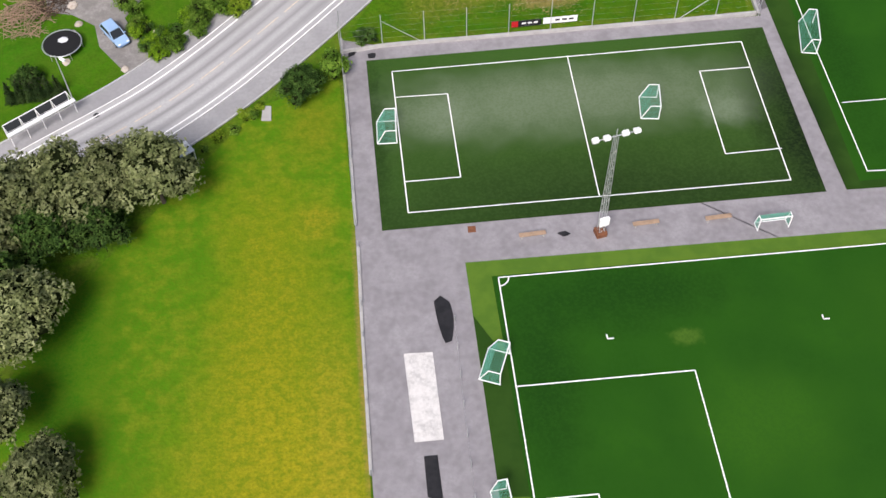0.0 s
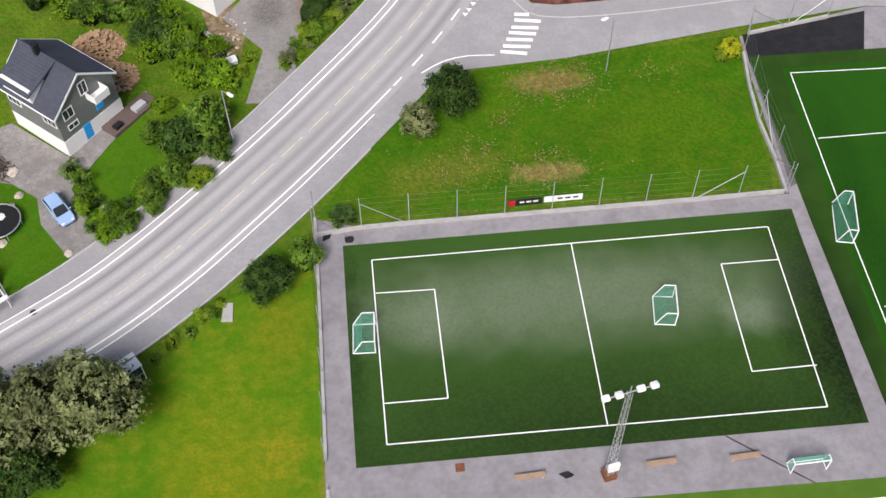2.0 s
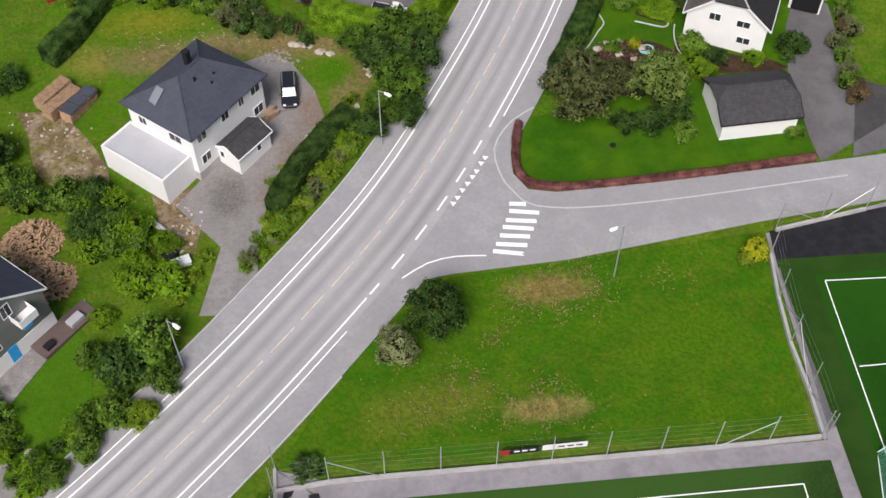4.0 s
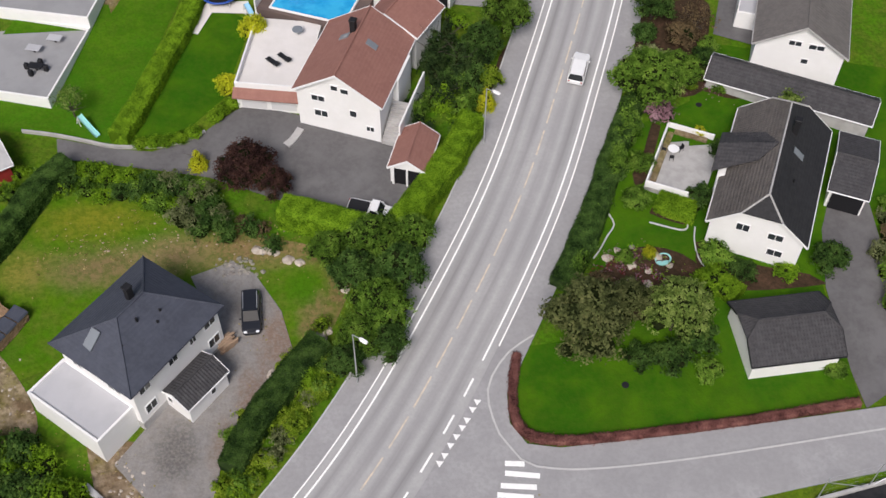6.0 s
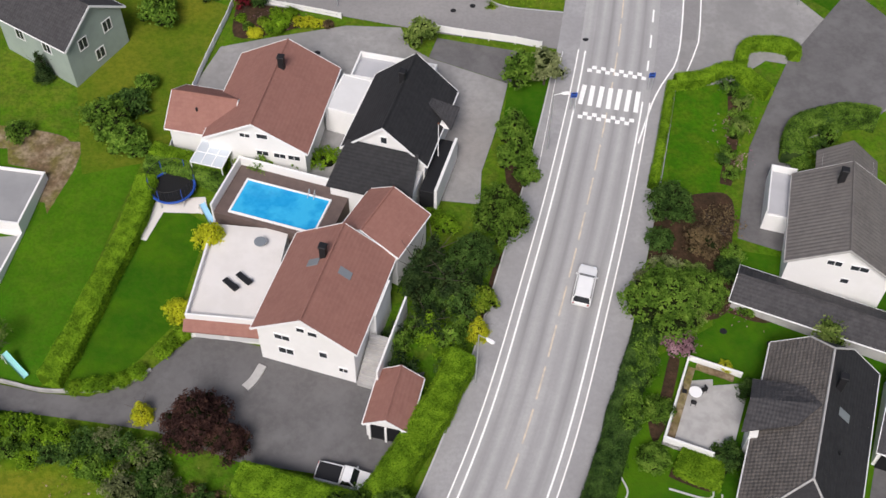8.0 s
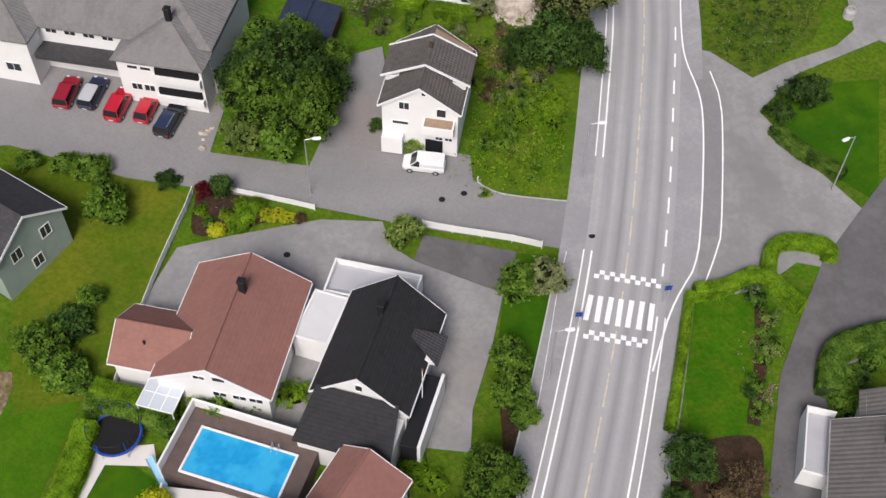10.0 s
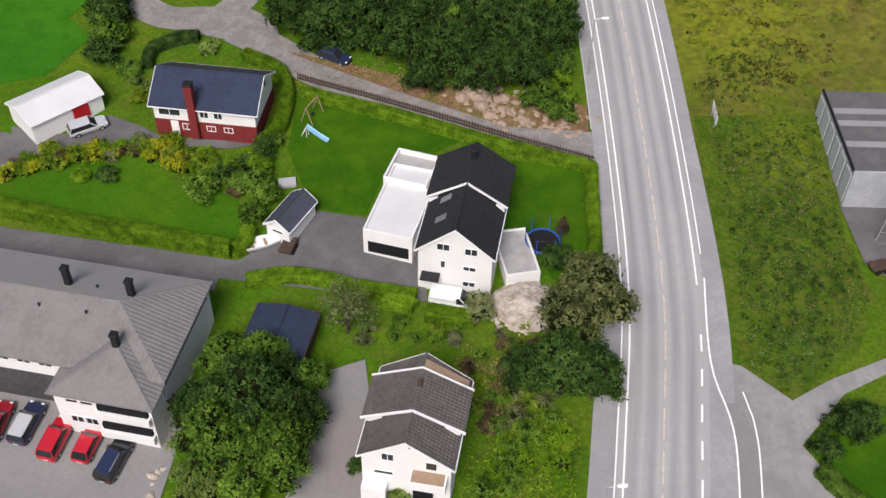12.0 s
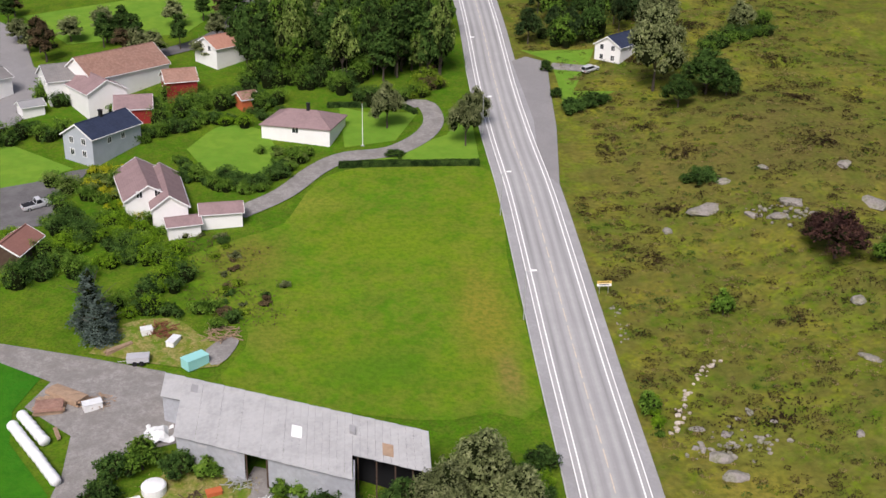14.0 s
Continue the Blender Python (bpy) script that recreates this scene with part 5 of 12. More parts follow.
        for quad, m in ((left, roof), (right, roof2 or roof)):
            bm = bmesh.new()
            slab(bm, quad, (0, 1, 0))
            part("roof", bm, m, root)
        bm = bmesh.new()
        bar(bm, (rx, -wo + run_f, ridge + 0.03), (rx, wo - run_b, ridge + 0.03), 0.11, 5)
        for on, a, tips in ((kf, ends_f, ((fl, -wo, cf), (fr, -wo, cf))), (kb, ends_b, ((bl, wo, cb), (br, wo, cb)))):
            if on:
                for b in tips:
                    bar(bm, Vector(a) + Vector((0, 0, 0.03)), Vector(b) + Vector((0, 0, 0.03)), 0.1, 5)
        part("ridge_tiles", bm, CONCRETE if (kf or kb) and trim is WALL_WHITE else roof, root)
        if kf:
            bm = bmesh.new()
            slab(bm, [(fl, -wo, cf), (fr, -wo, cf), ends_f], (1, 0, 0))
            part("half_hip", bm, roof2 or roof, root, "small half-hipped roof end")
        if kb:
            bm = bmesh.new()
            slab(bm, [(br, wo, cb), (bl, wo, cb), ends_b], (1, 0, 0))
            part("half_hip", bm, roof2 or roof, root, "small half-hipped roof end")
        for y, el, er, k in ((-wo - 0.03, (fl, cf), (fr, cf), kf), (wo + 0.03, (bl, cb), (br, cb), kb)):
            for a, b in (((-lo, zl), el if k else (rx, ridge)), (er if k else (rx, ridge), (lo, zr))):
                bm = bmesh.new()
                vs = [bm.verts.new((x, yy, z + dz)) for yy in (y - 0.03, y + 0.03) for (x, z), dz in ((a, -0.24), (b, -0.24), (b, 0.04), (a, 0.04))]
                for q in ((0, 1, 2, 3), (7, 6, 5, 4), (0, 4, 5, 1), (1, 5, 6, 2), (2, 6, 7, 3), (3, 7, 4, 0)):
                    bm.faces.new([vs[i] for i in q])
                part("bargeboard", bm, trim or WHITE_METAL, root, "painted gable edge board")
        for x, z in ((-lo - 0.05, zl - 0.1), (lo + 0.05, zr - 0.1)):
            bm = bmesh.new()
            bar(bm, (x, -wo, z), (x, wo, z), 0.07, 5)
            part("gutter", bm, trim or WHITE_METAL, root)
    for spec in windows:
        face, u, z, ww, hh = spec[:5]
        window(root, face, u, z, ww, hh, l, w, *(spec[5:6] or (1,)))
    for x, y, top in stacks:
        chimney(root, x, y, eave, top)

    def on_roof(x):
        return ridge - (x - rx) * (ridge - eave) / (l / 2 - rx) if x > rx else ridge - (rx - x) * (ridge - eave) / (l / 2 + rx)

    for x, y in vents:
        bm = bmesh.new()
        bar(bm, (x, y, on_roof(x) - 0.1), (x, y, on_roof(x) + 0.35), 0.12, 6)
        part("roof_vent", bm, BLACK, root)
    for x, y in sky:
        bm = bmesh.new()
        s = (ridge - eave) / (l / 2) * (1 if x > rx else -1)
        z = on_roof(x)
        vs = [bm.verts.new((x + dx, y + dy, z - s * dx + dz)) for dz in (-0.05, 0.08) for dx, dy in ((-0.55, -0.4), (0.55, -0.4), (0.55, 0.4), (-0.55, 0.4))]
        for q in ((4, 5, 6, 7), (0, 1, 5, 4), (1, 2, 6, 5), (2, 3, 7, 6), (3, 0, 4, 7)):
            bm.faces.new([vs[i] for i in q])
        part("skylight", bm, SCREEN_GLASS, root, "roof window")
    return root


def flat_box(rect, height, wall, roof, label, parapet=0.35, low=-1.5, shift=0.0, name="garage", category="garage", wall_label=""):
    """A flat-roofed block with a raised rim."""
    cx, cy, ang, l, w = rect
    root = thing(name, pose(cx, cy, slope(cy) + shift, 0, 0, ang), label, category)
    bm = bmesh.new()
    block(bm, (-l / 2, -w / 2, low), (l / 2, w / 2, height - parapet))
    part("wall", bm, wall, root, wall_label)
    t = 0.22
    for lo, hi in (((-l / 2, -w / 2), (l / 2, -w / 2 + t)), ((-l / 2, w / 2 - t), (l / 2, w / 2)), ((-l / 2, -w / 2 + t), (-l / 2 + t, w / 2 - t)), ((l / 2 - t, -w / 2 + t), (l / 2, w / 2 - t))):
        bm = bmesh.new()
        block(bm, (*lo, height - parapet), (*hi, height), 0.02)
        part("parapet", bm, wall, root)
    bm = bmesh.new()
    block(bm, (-l / 2 + t, -w / 2 + t, height - parapet), (l / 2 - t, w / 2 - t, height - parapet + 0.06))
    part("roof", bm, roof, root)
    return root


def slab_part(root, lo, hi, material, name, label="", bevel=0.02):
    bm = bmesh.new()
    block(bm, lo, hi, bevel)
    return part(name, bm, material, root, label)


def door(root, face, u, w, h, l, d, material, z0=0.0, name="door", label=""):
    place = {"front": (u, -d / 2, 0), "back": (u, d / 2, 180), "left": (-l / 2, u, -90), "right": (l / 2, u, 90)}[face]
    bm = bmesh.new()
    block(bm, (-w / 2, -0.06, z0), (w / 2, 0.02, z0 + h), 0.01)
    ob = part(name, bm, material, root, label)
    ob.matrix_local = pose(place[0], place[1], 0, 0, 0, place[2])
    bm = bmesh.new()
    block(bm, (w / 2 - 0.2, -0.1, z0 + h * 0.48), (w / 2 - 0.1, -0.06, z0 + h * 0.52))
    part("handle", bm, STEEL, ob)
    return ob


# grey house with blue doors: ridge runs away to the upper left
g = (-31.80, 82.11, 49.5, 8.64, 8.79)
h1 = house((g[0], g[1], g[2], g[3], g[4]), 6.0, 9.0, WALL_GREY, TILE_NAVY, "dark grey wooden house with blue doors and a white base", 0.35, plinth=(2.0, WALL_WHITE),
           windows=[("front", -2.4, 5.0, 1.2, 1.2), ("front", 0.2, 6.6, 0.9, 1.5), ("front", -2.3, 3.2, 1.2, 0.6), ("left", -2.8, 4.6, 1.8, 1.3, 2), ("left", 2.6, 4.6, 1.8, 1.3, 2), ("left", -1.0, 1.3, 1.0, 0.4), ("left", 2.4, 1.3, 1.0, 0.4)], stacks=[(-0.2, 1.2, 10.0)])
hl, hw = g[3] - 0.7, g[4] - 0.7
door(h1, "front", -0.9, 1.0, 2.0, hl, hw, DOOR_BLUE, 0.1, label="bright blue basement door")
door(h1, "front", 1.4, 1.0, 2.0, hl, hw, DOOR_BLUE, 2.6, label="bright blue balcony door")
slab_part(h1, (0.2, -hw / 2 - 1.5, 4.9), (2.2, -hw / 2, 5.05), WALL_WHITE, "balcony", "small white balcony")
for lo, hi in (((0.2, -hw / 2 - 1.5, 5.05), (2.2, -hw / 2 - 1.42, 5.9)), ((0.2, -hw / 2 - 1.42, 5.05), (0.28, -hw / 2, 5.9)), ((2.12, -hw / 2 - 1.42, 5.05), (2.2, -hw / 2, 5.9))):
    slab_part(h1, lo, hi, WALL_WHITE, "railing")
slab_part(h1, (0.6, -hw / 2 - 2.2, -0.5), (hl / 2 + 3.2, -hw / 2, 0.35), DECK, "terrace", "low grey-brown wooden terrace")
slab_part(h1, (hl / 2 + 0.3, -hw / 2 - 1.8, 0.35), (hl / 2 + 1.9, -hw / 2 - 0.9, 0.8), PALE_ROOF, "sofa", "pale garden sofa")
slab_part(h1, (1.2, -hw / 2 - 1.9, 0.35), (2.2, -hw / 2 - 1.2, 0.75), BLACK, "grill", "black garden grill")
slab_part(h1, (-hl / 2 - 0.1, -1.0, 6.0), (-hl / 2 + 2.6, 3.4, 7.6), WALL_WHITE, "dormer", "wide dormer")
bm = bmesh.new()
slab(bm, [(-hl / 2 - 0.5, 3.7, 7.3), (-hl / 2 - 0.5, -1.3, 7.3), (0.0, -1.3, 9.02), (0.0, 3.7, 9.02)], (0, 1, 0))
part("dormer_roof", bm, TILE_NAVY, h1)

# hipped house with dark blue-grey roof
g = (-13.10, 105.30, -39.3, 9.83, 11.67)
h2 = house(g, 6.0, 8.9, WALL_WHITE, TILE_NAVY, "white house with a hipped blue-grey tile roof", 0.5, "hip", ridge_at=4.2, plinth=(0.6, CONCRETE),
           windows=[("right", -4.0, 1.9, 1.2, 1.1), ("right", -4.0, 4.9, 1.2, 1.0), ("right", -0.5, 4.9, 1.0, 1.0), ("right", 2.0, 4.9, 0.7, 1.0), ("right", 4.2, 4.9, 1.3, 1.0), ("right", 4.2, 2.0, 1.3, 1.1), ("front", -2.5, 4.4, 1.0, 1.0), ("front", 2.0, 4.4, 1.6, 1.0)], stacks=[(-0.9, 0.8, 9.8)], vents=[])
for x, y, z in ((1.7, -3.0, 7.4), (1.8, 1.5, 7.5), (2.3, 0.6, 7.2), (1.2, -0.6, 8.1)):
    bm = bmesh.new()
    bar(bm, (x, y, z), (x, y, z + 0.5), 0.13, 6)
    part("roof_vent", bm, BLACK, h2)
bm = bmesh.new()
vs = [(-1.6, -4.6, 7.0), (-0.6, -4.7, 6.93), (-0.6, -3.2, 7.97), (-1.6, -3.2, 7.97)]
slab(bm, [(x, y, z + 0.12) for x, y, z in vs], (1, 0, 0), 0.14)
part("skylight", bm, SCREEN_GLASS, h2, "pale roof window")
flat_box((-18.21, 99.99, -39.4, 8.64, 4.33), 3.3, WALL_WHITE, PALE_ROOF, "white flat-roofed garage annexe with a grey rim", 0.25)
g = (-8.56, 101.48, -41.3, 3.52, 5.11)
house(g, 2.6, 3.4, WALL_WHITE, TILE_DARK, "small white porch with a dark tiled roof", 0.2, name="porch", category="porch", windows=[("front", -0.8, 1.6, 0.5, 0.8, 0), ("right", 0.6, 1.6, 0.5, 0.8, 0)])

# white house with red-brown roof, terrace and pool
g = (7.23, 135.85, -21.5, 9.88, 11.33)
h3 = house(g, 5.2, 8.1, WALL_WHITE, TILE_RED, "white house with a red-brown tiled roof", 0.4, ridge_at=0.0,
           windows=[("front", -2.2, 4.1, 1.4, 0.7), ("front", -0.3, 6.0, 0.7, 0.6, 0), ("front", 0.8, 5.8, 0.8, 0.6, 0), ("front", 1.6, 2.9, 0.7, 0.8, 0), ("front", 3.4, 1.2, 0.8, 0.6, 1), ("front", -2.0, 2.0, 1.4, 0.8)], stacks=[(-0.6, 1.8, 9.0)], sky=[(1.7, 1.0), (-1.4, 1.2)])
g = (12.96, 143.38, -33.9, 6.74, 6.12)
house((g[0], g[1], g[2], g[3], g[4]), 4.6, 6.2, WALL_WHITE, TILE_RED, "low rear wing with a red-brown tiled roof", 0.3, ridge_at=-0.2)
bm = bmesh.new()
slab(bm, [(4.6, 3.2, 4.9), (2.6, 1.8, 6.4), (4.6, -1.2, 4.9)], (0, 1, 0))
part("roof", bm, TILE_RED, h3)
slab_part(h3, (4.4, -1.2, 0), (5.2, 3.0, 4.8), WALL_WHITE, "stair_wing", "white side wing")
for k in range(10):
    slab_part(h3, (4.7, -1.4 - 0.42 * (k + 1), -0.3), (6.6, -1.4 - 0.42 * k, 2.2 - 0.22 * k), CONCRETE, "step", bevel=0)
slab_part(h3, (6.6, -5.6, -0.5), (6.8, 3.0, 2.9), WALL_WHITE, "stair_wall", "white stair wall")
g = (-0.87, 140.09, -11.1, 6.72, 11.30)
deck = thing("roof_terrace", pose(g[0], g[1], slope(g[1]), 0, 0, g[2]), "white roof terrace over a garage", "terrace")
l, w = g[3] + 0.6, g[4]
slab_part(deck, (-l / 2, -w / 2, -1.5), (l / 2, w / 2, 2.55), WALL_WHITE, "wall")
slab_part(deck, (-l / 2 + 0.2, -w / 2 + 0.2, 2.55), (l / 2, w / 2, 2.62), TERRACE_WHITE, "terrace_floor", "pale terrace floor")
for lo, hi in (((-l / 2, -w / 2, 2.55), (l / 2, -w / 2 + 0.2, 3.3)), ((-l / 2, -w / 2 + 0.2, 2.55), (-l / 2 + 0.2, w / 2, 3.3))):
    slab_part(deck, lo, hi, WALL_WHITE, "parapet")
bm = bmesh.new()
slab(bm, [(-l / 2 - 0.2, -w / 2, 2.6), (-l / 2 - 0.2, -w / 2 - 0.9, 1.9), (l / 2, -w / 2 - 0.9, 1.9), (l / 2, -w / 2, 2.6)], (1, 0, 0))
part("pent_roof", bm, TILE_RED, deck, "narrow red-brown tiled canopy")
for k in range(2):
    slab_part(deck, (-l / 2 + 0.5 + 3.2 * k, -w / 2 - 0.07, -0.2), (-l / 2 + 3.2 + 3.2 * k, -w / 2, 1.9), mat("pale_garage_door", (0.6, 0.6, 0.6), 0.5), "garage_door", "pale garage door")
for x, y in ((-0.4, -1.6), (0.7, -0.8)):
    s = thing("sun_lounger", pose(g[0], g[1], slope(g[1]) + 2.62, 0, 0, g[2]) @ pose(x, y, 0, 0, 0, -38), "dark folded sun lounger on the terrace", "lounger", "sun loungers")
    slab_part(s, (-0.9, -0.3, 0.25), (0.5, 0.3, 0.34), BLACK, "mattress")
    slab_part(s, (0.45, -0.3, 0.3), (0.95, 0.3, 0.55), BLACK, "backrest")
    for a in (-0.7, 0.4):
        slab_part(s, (a, -0.28, 0), (a + 0.06, 0.28, 0.25), STEEL, "leg")
s = thing("garden_table", pose(g[0], g[1], slope(g[1]) + 2.62, 0, 0, g[2]) @ pose(1.4, 3.4, 0), "round glass garden table with two chairs", "table")
bm = bmesh.new()
bar(bm, (0, 0, 0.68), (0, 0, 0.73), 0.6, 14)
part("tabletop", bm, SCREEN_GLASS, s)
bm = bmesh.new()
bar(bm, (0, 0, 0), (0, 0, 0.7), 0.06, 6)
part("table_leg", bm, STEEL, s)
# pool deck behind the terrace
p = [(-1.4, 152.2), (11.6, 148.4), (4.3, 143.1), (-2.5, 145.4)]
q = (3.03, 147.68, -23.1, 7.88, 2.76)
pool = thing("swimming_pool", pose(q[0], q[1], slope(q[1]), 0, 0, q[2]), "raised swimming pool with bright blue water", "pool")
l, w = q[3] + 0.8, 4.2
slab_part(pool, (-l / 2 - 1.6, -w / 2 - 0.6, -1), (l / 2 + 1.6, w / 2 + 2.0, 2.3), DECK, "deck", "brown wooden deck")
WATER = mat("pool_water", (0.012, 0.3, 0.62), 0.06, spots=[(2.2, (0.05, 0.46, 0.74), 0.7, 3), (0.5, (0.03, 0.38, 0.7), 0.4, 4)], bump=0.15, bump_size=0.5, spec=0.5)
slab_part(pool, (-l / 2, -w / 2, 2.3), (l / 2, w / 2, 2.42), WATER, "water", "bright blue pool water", 0)
for lo, hi in (((-l / 2 - 0.2, -w / 2 - 0.2), (l / 2 + 0.2, -w / 2)), ((-l / 2 - 0.2, w / 2), (l / 2 + 0.2, w / 2 + 0.2)), ((-l / 2 - 0.2, -w / 2), (-l / 2, w / 2)), ((l / 2, -w / 2), (l / 2 + 0.2, w / 2))):
    slab_part(pool, (*lo, 2.3), (*hi, 2.52), WALL_WHITE, "pool_rim")
slab_part(pool, (-l / 2 - 1.8, w / 2 + 1.8, -1), (l / 2 + 3.2, w / 2 + 2.0, 3.4), WALL_WHITE, "screen_wall", "white screen wall")
slab_part(pool, (-l / 2 - 1.8, -w / 2 - 0.6, -1), (-l / 2 - 1.6, w / 2 + 1.8, 3.4), WALL_WHITE, "screen_wall", "white screen wall")
bm = bmesh.new()
for x in (l / 2 - 2.2, l / 2 - 1.6):
    bar(bm, (x, w / 2 + 0.3, 2.3), (x, w / 2 + 0.25, 3.2), 0.04)
    bar(bm, (x, w / 2 + 0.25, 3.2), (x, w / 2 - 0.3, 2.4), 0.04)
part("pool_ladder", bm, STEEL, pool)
# small red-roofed garage
g = (12.74, 126.03, -18.2, 4.13, 5.67)
h = house(g, 2.5, 3.7, WALL_WHITE, TILE_RED, "small white carport with a red-brown tiled roof", 0.25, name="carport", category="carport")
# closed sheet, its colour painting the shade under the carport
slab_part(h, (-1.5, -g[4] / 2 + 0.12, 0), (1.4, -g[4] / 2 + 0.24, 2.1), OPENING_SHADE, "opening", "dark sheet painted as the shade of an open front", 0)
for x in (-1.55, -0.1, 1.4):
    slab_part(h, (x, -g[4] / 2 - 0.1, 0), (x + 0.2, -g[4] / 2 + 0.1, 2.4), WALL_WHITE, "column")

# right: dark-roofed house with terrace
g = (48.19, 119.34, -25.3, 9.74, 16.54)
h4 = house(g, 3.9, 7.6, WALL_WHITE, TILE_MOSS, "white house with a weathered brown and black tiled roof", 0.4, roof2=TILE_BLACK,
           windows=[("front", -1.4, 3.6, 1.2, 0.9), ("front", 1.8, 3.4, 1.4, 0.8), ("front", 2.2, 1.2, 1.4, 0.8)], stacks=[(1.0, 3.3, 8.4)], sky=[(1.9, 1.2)], vents=[(2.0, -2.6)], trim=WALL_WHITE, clip=(0.42, 0.42))
for quad, m, nm, lb in (([(-g[3] / 2 - 0.9, 0.6, 5.4), (-g[3] / 2 - 0.9, -2.2, 4.2), (-1.7, -1.4, 6.5), (-0.25, 0.6, 7.5)], TILE_DARK, "cross_gable", "dark tiled cross gable"), ([(-g[3] / 2 - 0.9, 3.4, 4.2), (-g[3] / 2 - 0.9, 0.6, 5.4), (-0.25, 0.6, 7.5), (-1.7, 2.6, 6.5)], TILE_DARK, "cross_gable", "dark tiled cross gable")):
    bm = bmesh.new()
    slab(bm, quad, (1, 0, 0))
    part(nm, bm, m, h4, lb)
slab_part(h4, (-g[3] / 2 - 0.2, -2.2, 0), (-g[3] / 2 + 1, 2.6, 4.0), WALL_WHITE, "bay", "white bay wall")
g = (57.55, 120.80, -25.8, 4.12, 8.83)
h = house((g[0], g[1], g[2] + 90, g[4], g[3]), 2.5, 3.6, WALL_WHITE, TILE_DARK, "dark tiled carport beside the house", 0.25, name="carport", category="carport")
# the carport's shaded mouth is painted on as a dark sheet
slab_part(h, (-g[4] / 2 - 0.02, -1.6, 0), (-g[4] / 2 + 0.3, 1.5, 2.2), OPENING_SHADE, "opening", "dark sheet painted as the shade of an open front", 0)
# its walled patio
c = (40.18, 124.35, -26.8, 4.50, 9.21)
patio = thing("patio", pose(c[0], c[1], slope(c[1]), 0, 0, c[2]), "grey concrete patio inside a low white wall", "patio")
l, w = c[3], c[4]
slab_part(patio, (-l / 2, -w / 2, -1), (l / 2 + 1.5, w / 2, 0.3), CONCRETE, "floor")
for lo, hi in (((-l / 2, -w / 2), (l / 2, -w / 2 + 0.2)), ((-l / 2, -w / 2 + 0.2), (-l / 2 + 0.2, w / 2)), ((-l / 2, w / 2 - 0.2), (l / 2 + 0.6, w / 2))):
    slab_part(patio, (*lo, 0), (*hi, 1.1), WALL_WHITE, "wall")
slab_part(patio, (-l / 2 + 0.3, -w / 2 + 0.5, 0.3), (-l / 2 + 0.95, w / 2 - 0.9, 0.6), SOIL, "planter", "brown planting bed")
slab_part(patio, (-l / 2 + 0.95, w / 2 - 0.9, 0.3), (l / 2, w / 2 - 0.3, 0.6), SOIL, "planter", "brown planting bed")
table = thing("garden_table", pose(c[0] - 0.2, c[1] + 1.2, slope(c[1]) + 0.3), "round white garden table with dark chairs", "table")
bm = bmesh.new()
bar(bm, (0, 0, 0.68), (0, 0, 0.74), 0.6, 16)
part("tabletop", bm, WHITE_METAL, table)
bm = bmesh.new()
bar(bm, (0, 0, 0), (0, 0, 0.7), 0.06)
part("table_leg", bm, STEEL, table)
for a in (20, 160, 250):
    ch = thing("garden_chair", table.matrix_world @ pose(0, 0, 0, 0, 0, a) @ pose(0.95, 0, 0), "dark garden chair at the round table", "chair", "garden chairs")
    slab_part(ch, (-0.22, -0.22, 0.4), (0.22, 0.22, 0.46), BLACK, "seat")
    slab_part(ch, (0.18, -0.22, 0.46), (0.24, 0.22, 0.9), BLACK, "backrest")
    for x, y in ((-0.2, -0.2), (0.2, -0.2), (-0.2, 0.2), (0.2, 0.2)):
        slab_part(ch, (x - 0.02, y - 0.02, 0), (x + 0.02, y + 0.02, 0.4), BLACK, "leg", bevel=0)
# garage at the corner
g = (45.61, 102.63, 3.2, 8.97, 7.32)
h = house((g[0], g[1], g[2] - 90, g[4], g[3]), 2.6, 4.4, WALL_WHITE, TILE_DARK, "white garage with a dark grey tiled roof", 0.35, name="garage", category="garage", clip=(0.45, 0.45), trim=BLACK)

# grey-roofed house on the right
g = (57.03, 140.01, -20.0, 10.2, 11.5)
h5 = house(g, 4.2, 7.2, WALL_WHITE, TILE_TAUPE, "white house with a grey-brown sheet-tiled roof", 0.4, windows=[("front", -0.7, 4.6, 1.3, 0.6), ("front", 1.6, 4.5, 1.6, 0.6), ("front", 0.8, 2.4, 0.7, 0.6, 0)], stacks=[(-1.0, 3.4, 8.0)], trim=CONCRETE)
slab_part(h5, (-g[3] / 2 - 2.0, 0.8, -0.5), (-g[3] / 2 + 0.6, 7.0, 2.6), WALL_WHITE, "annexe", "white flat annexe")
slab_part(h5, (-g[3] / 2 - 1.8, 1.0, 2.6), (-g[3] / 2 + 0.6, 6.8, 2.7), PALE_ROOF, "balcony_floor", "pale grey balcony floor")
for lo, hi in (((-g[3] / 2 - 2.0, 0.8), (-g[3] / 2 - 1.85, 7.0)), ((-g[3] / 2 - 1.85, 6.85), (-g[3] / 2 + 0.6, 7.0))):
    slab_part(h5, (*lo, 2.6), (*hi, 3.5), WALL_WHITE, "railing")
slab_part(h5, (-2.5, 5.0, 0), (2.5, 8.5, 5.0), WALL_WHITE, "rear_wing", "white rear wing")
bm = bmesh.new()
slab(bm, [(-3.0, 9.0, 4.6), (-3.0, 4.5, 4.6), (0, 4.5, 6.9), (0, 9.0, 6.9)], (0, 1, 0))
slab(bm, [(0, 9.0, 6.9), (0, 4.5, 6.9), (3.0, 4.5, 4.6), (3.0, 9.0, 4.6)], (0, 1, 0))
part("rear_roof", bm, TILE_TAUPE, h5)
g = (52.22, 133.26, -30.4, 13.29, 3.95)
a, b = Vector((46.34, 135.89)), Vector((57.91, 129.66))
mid, run = (a + b) / 2, (b - a)
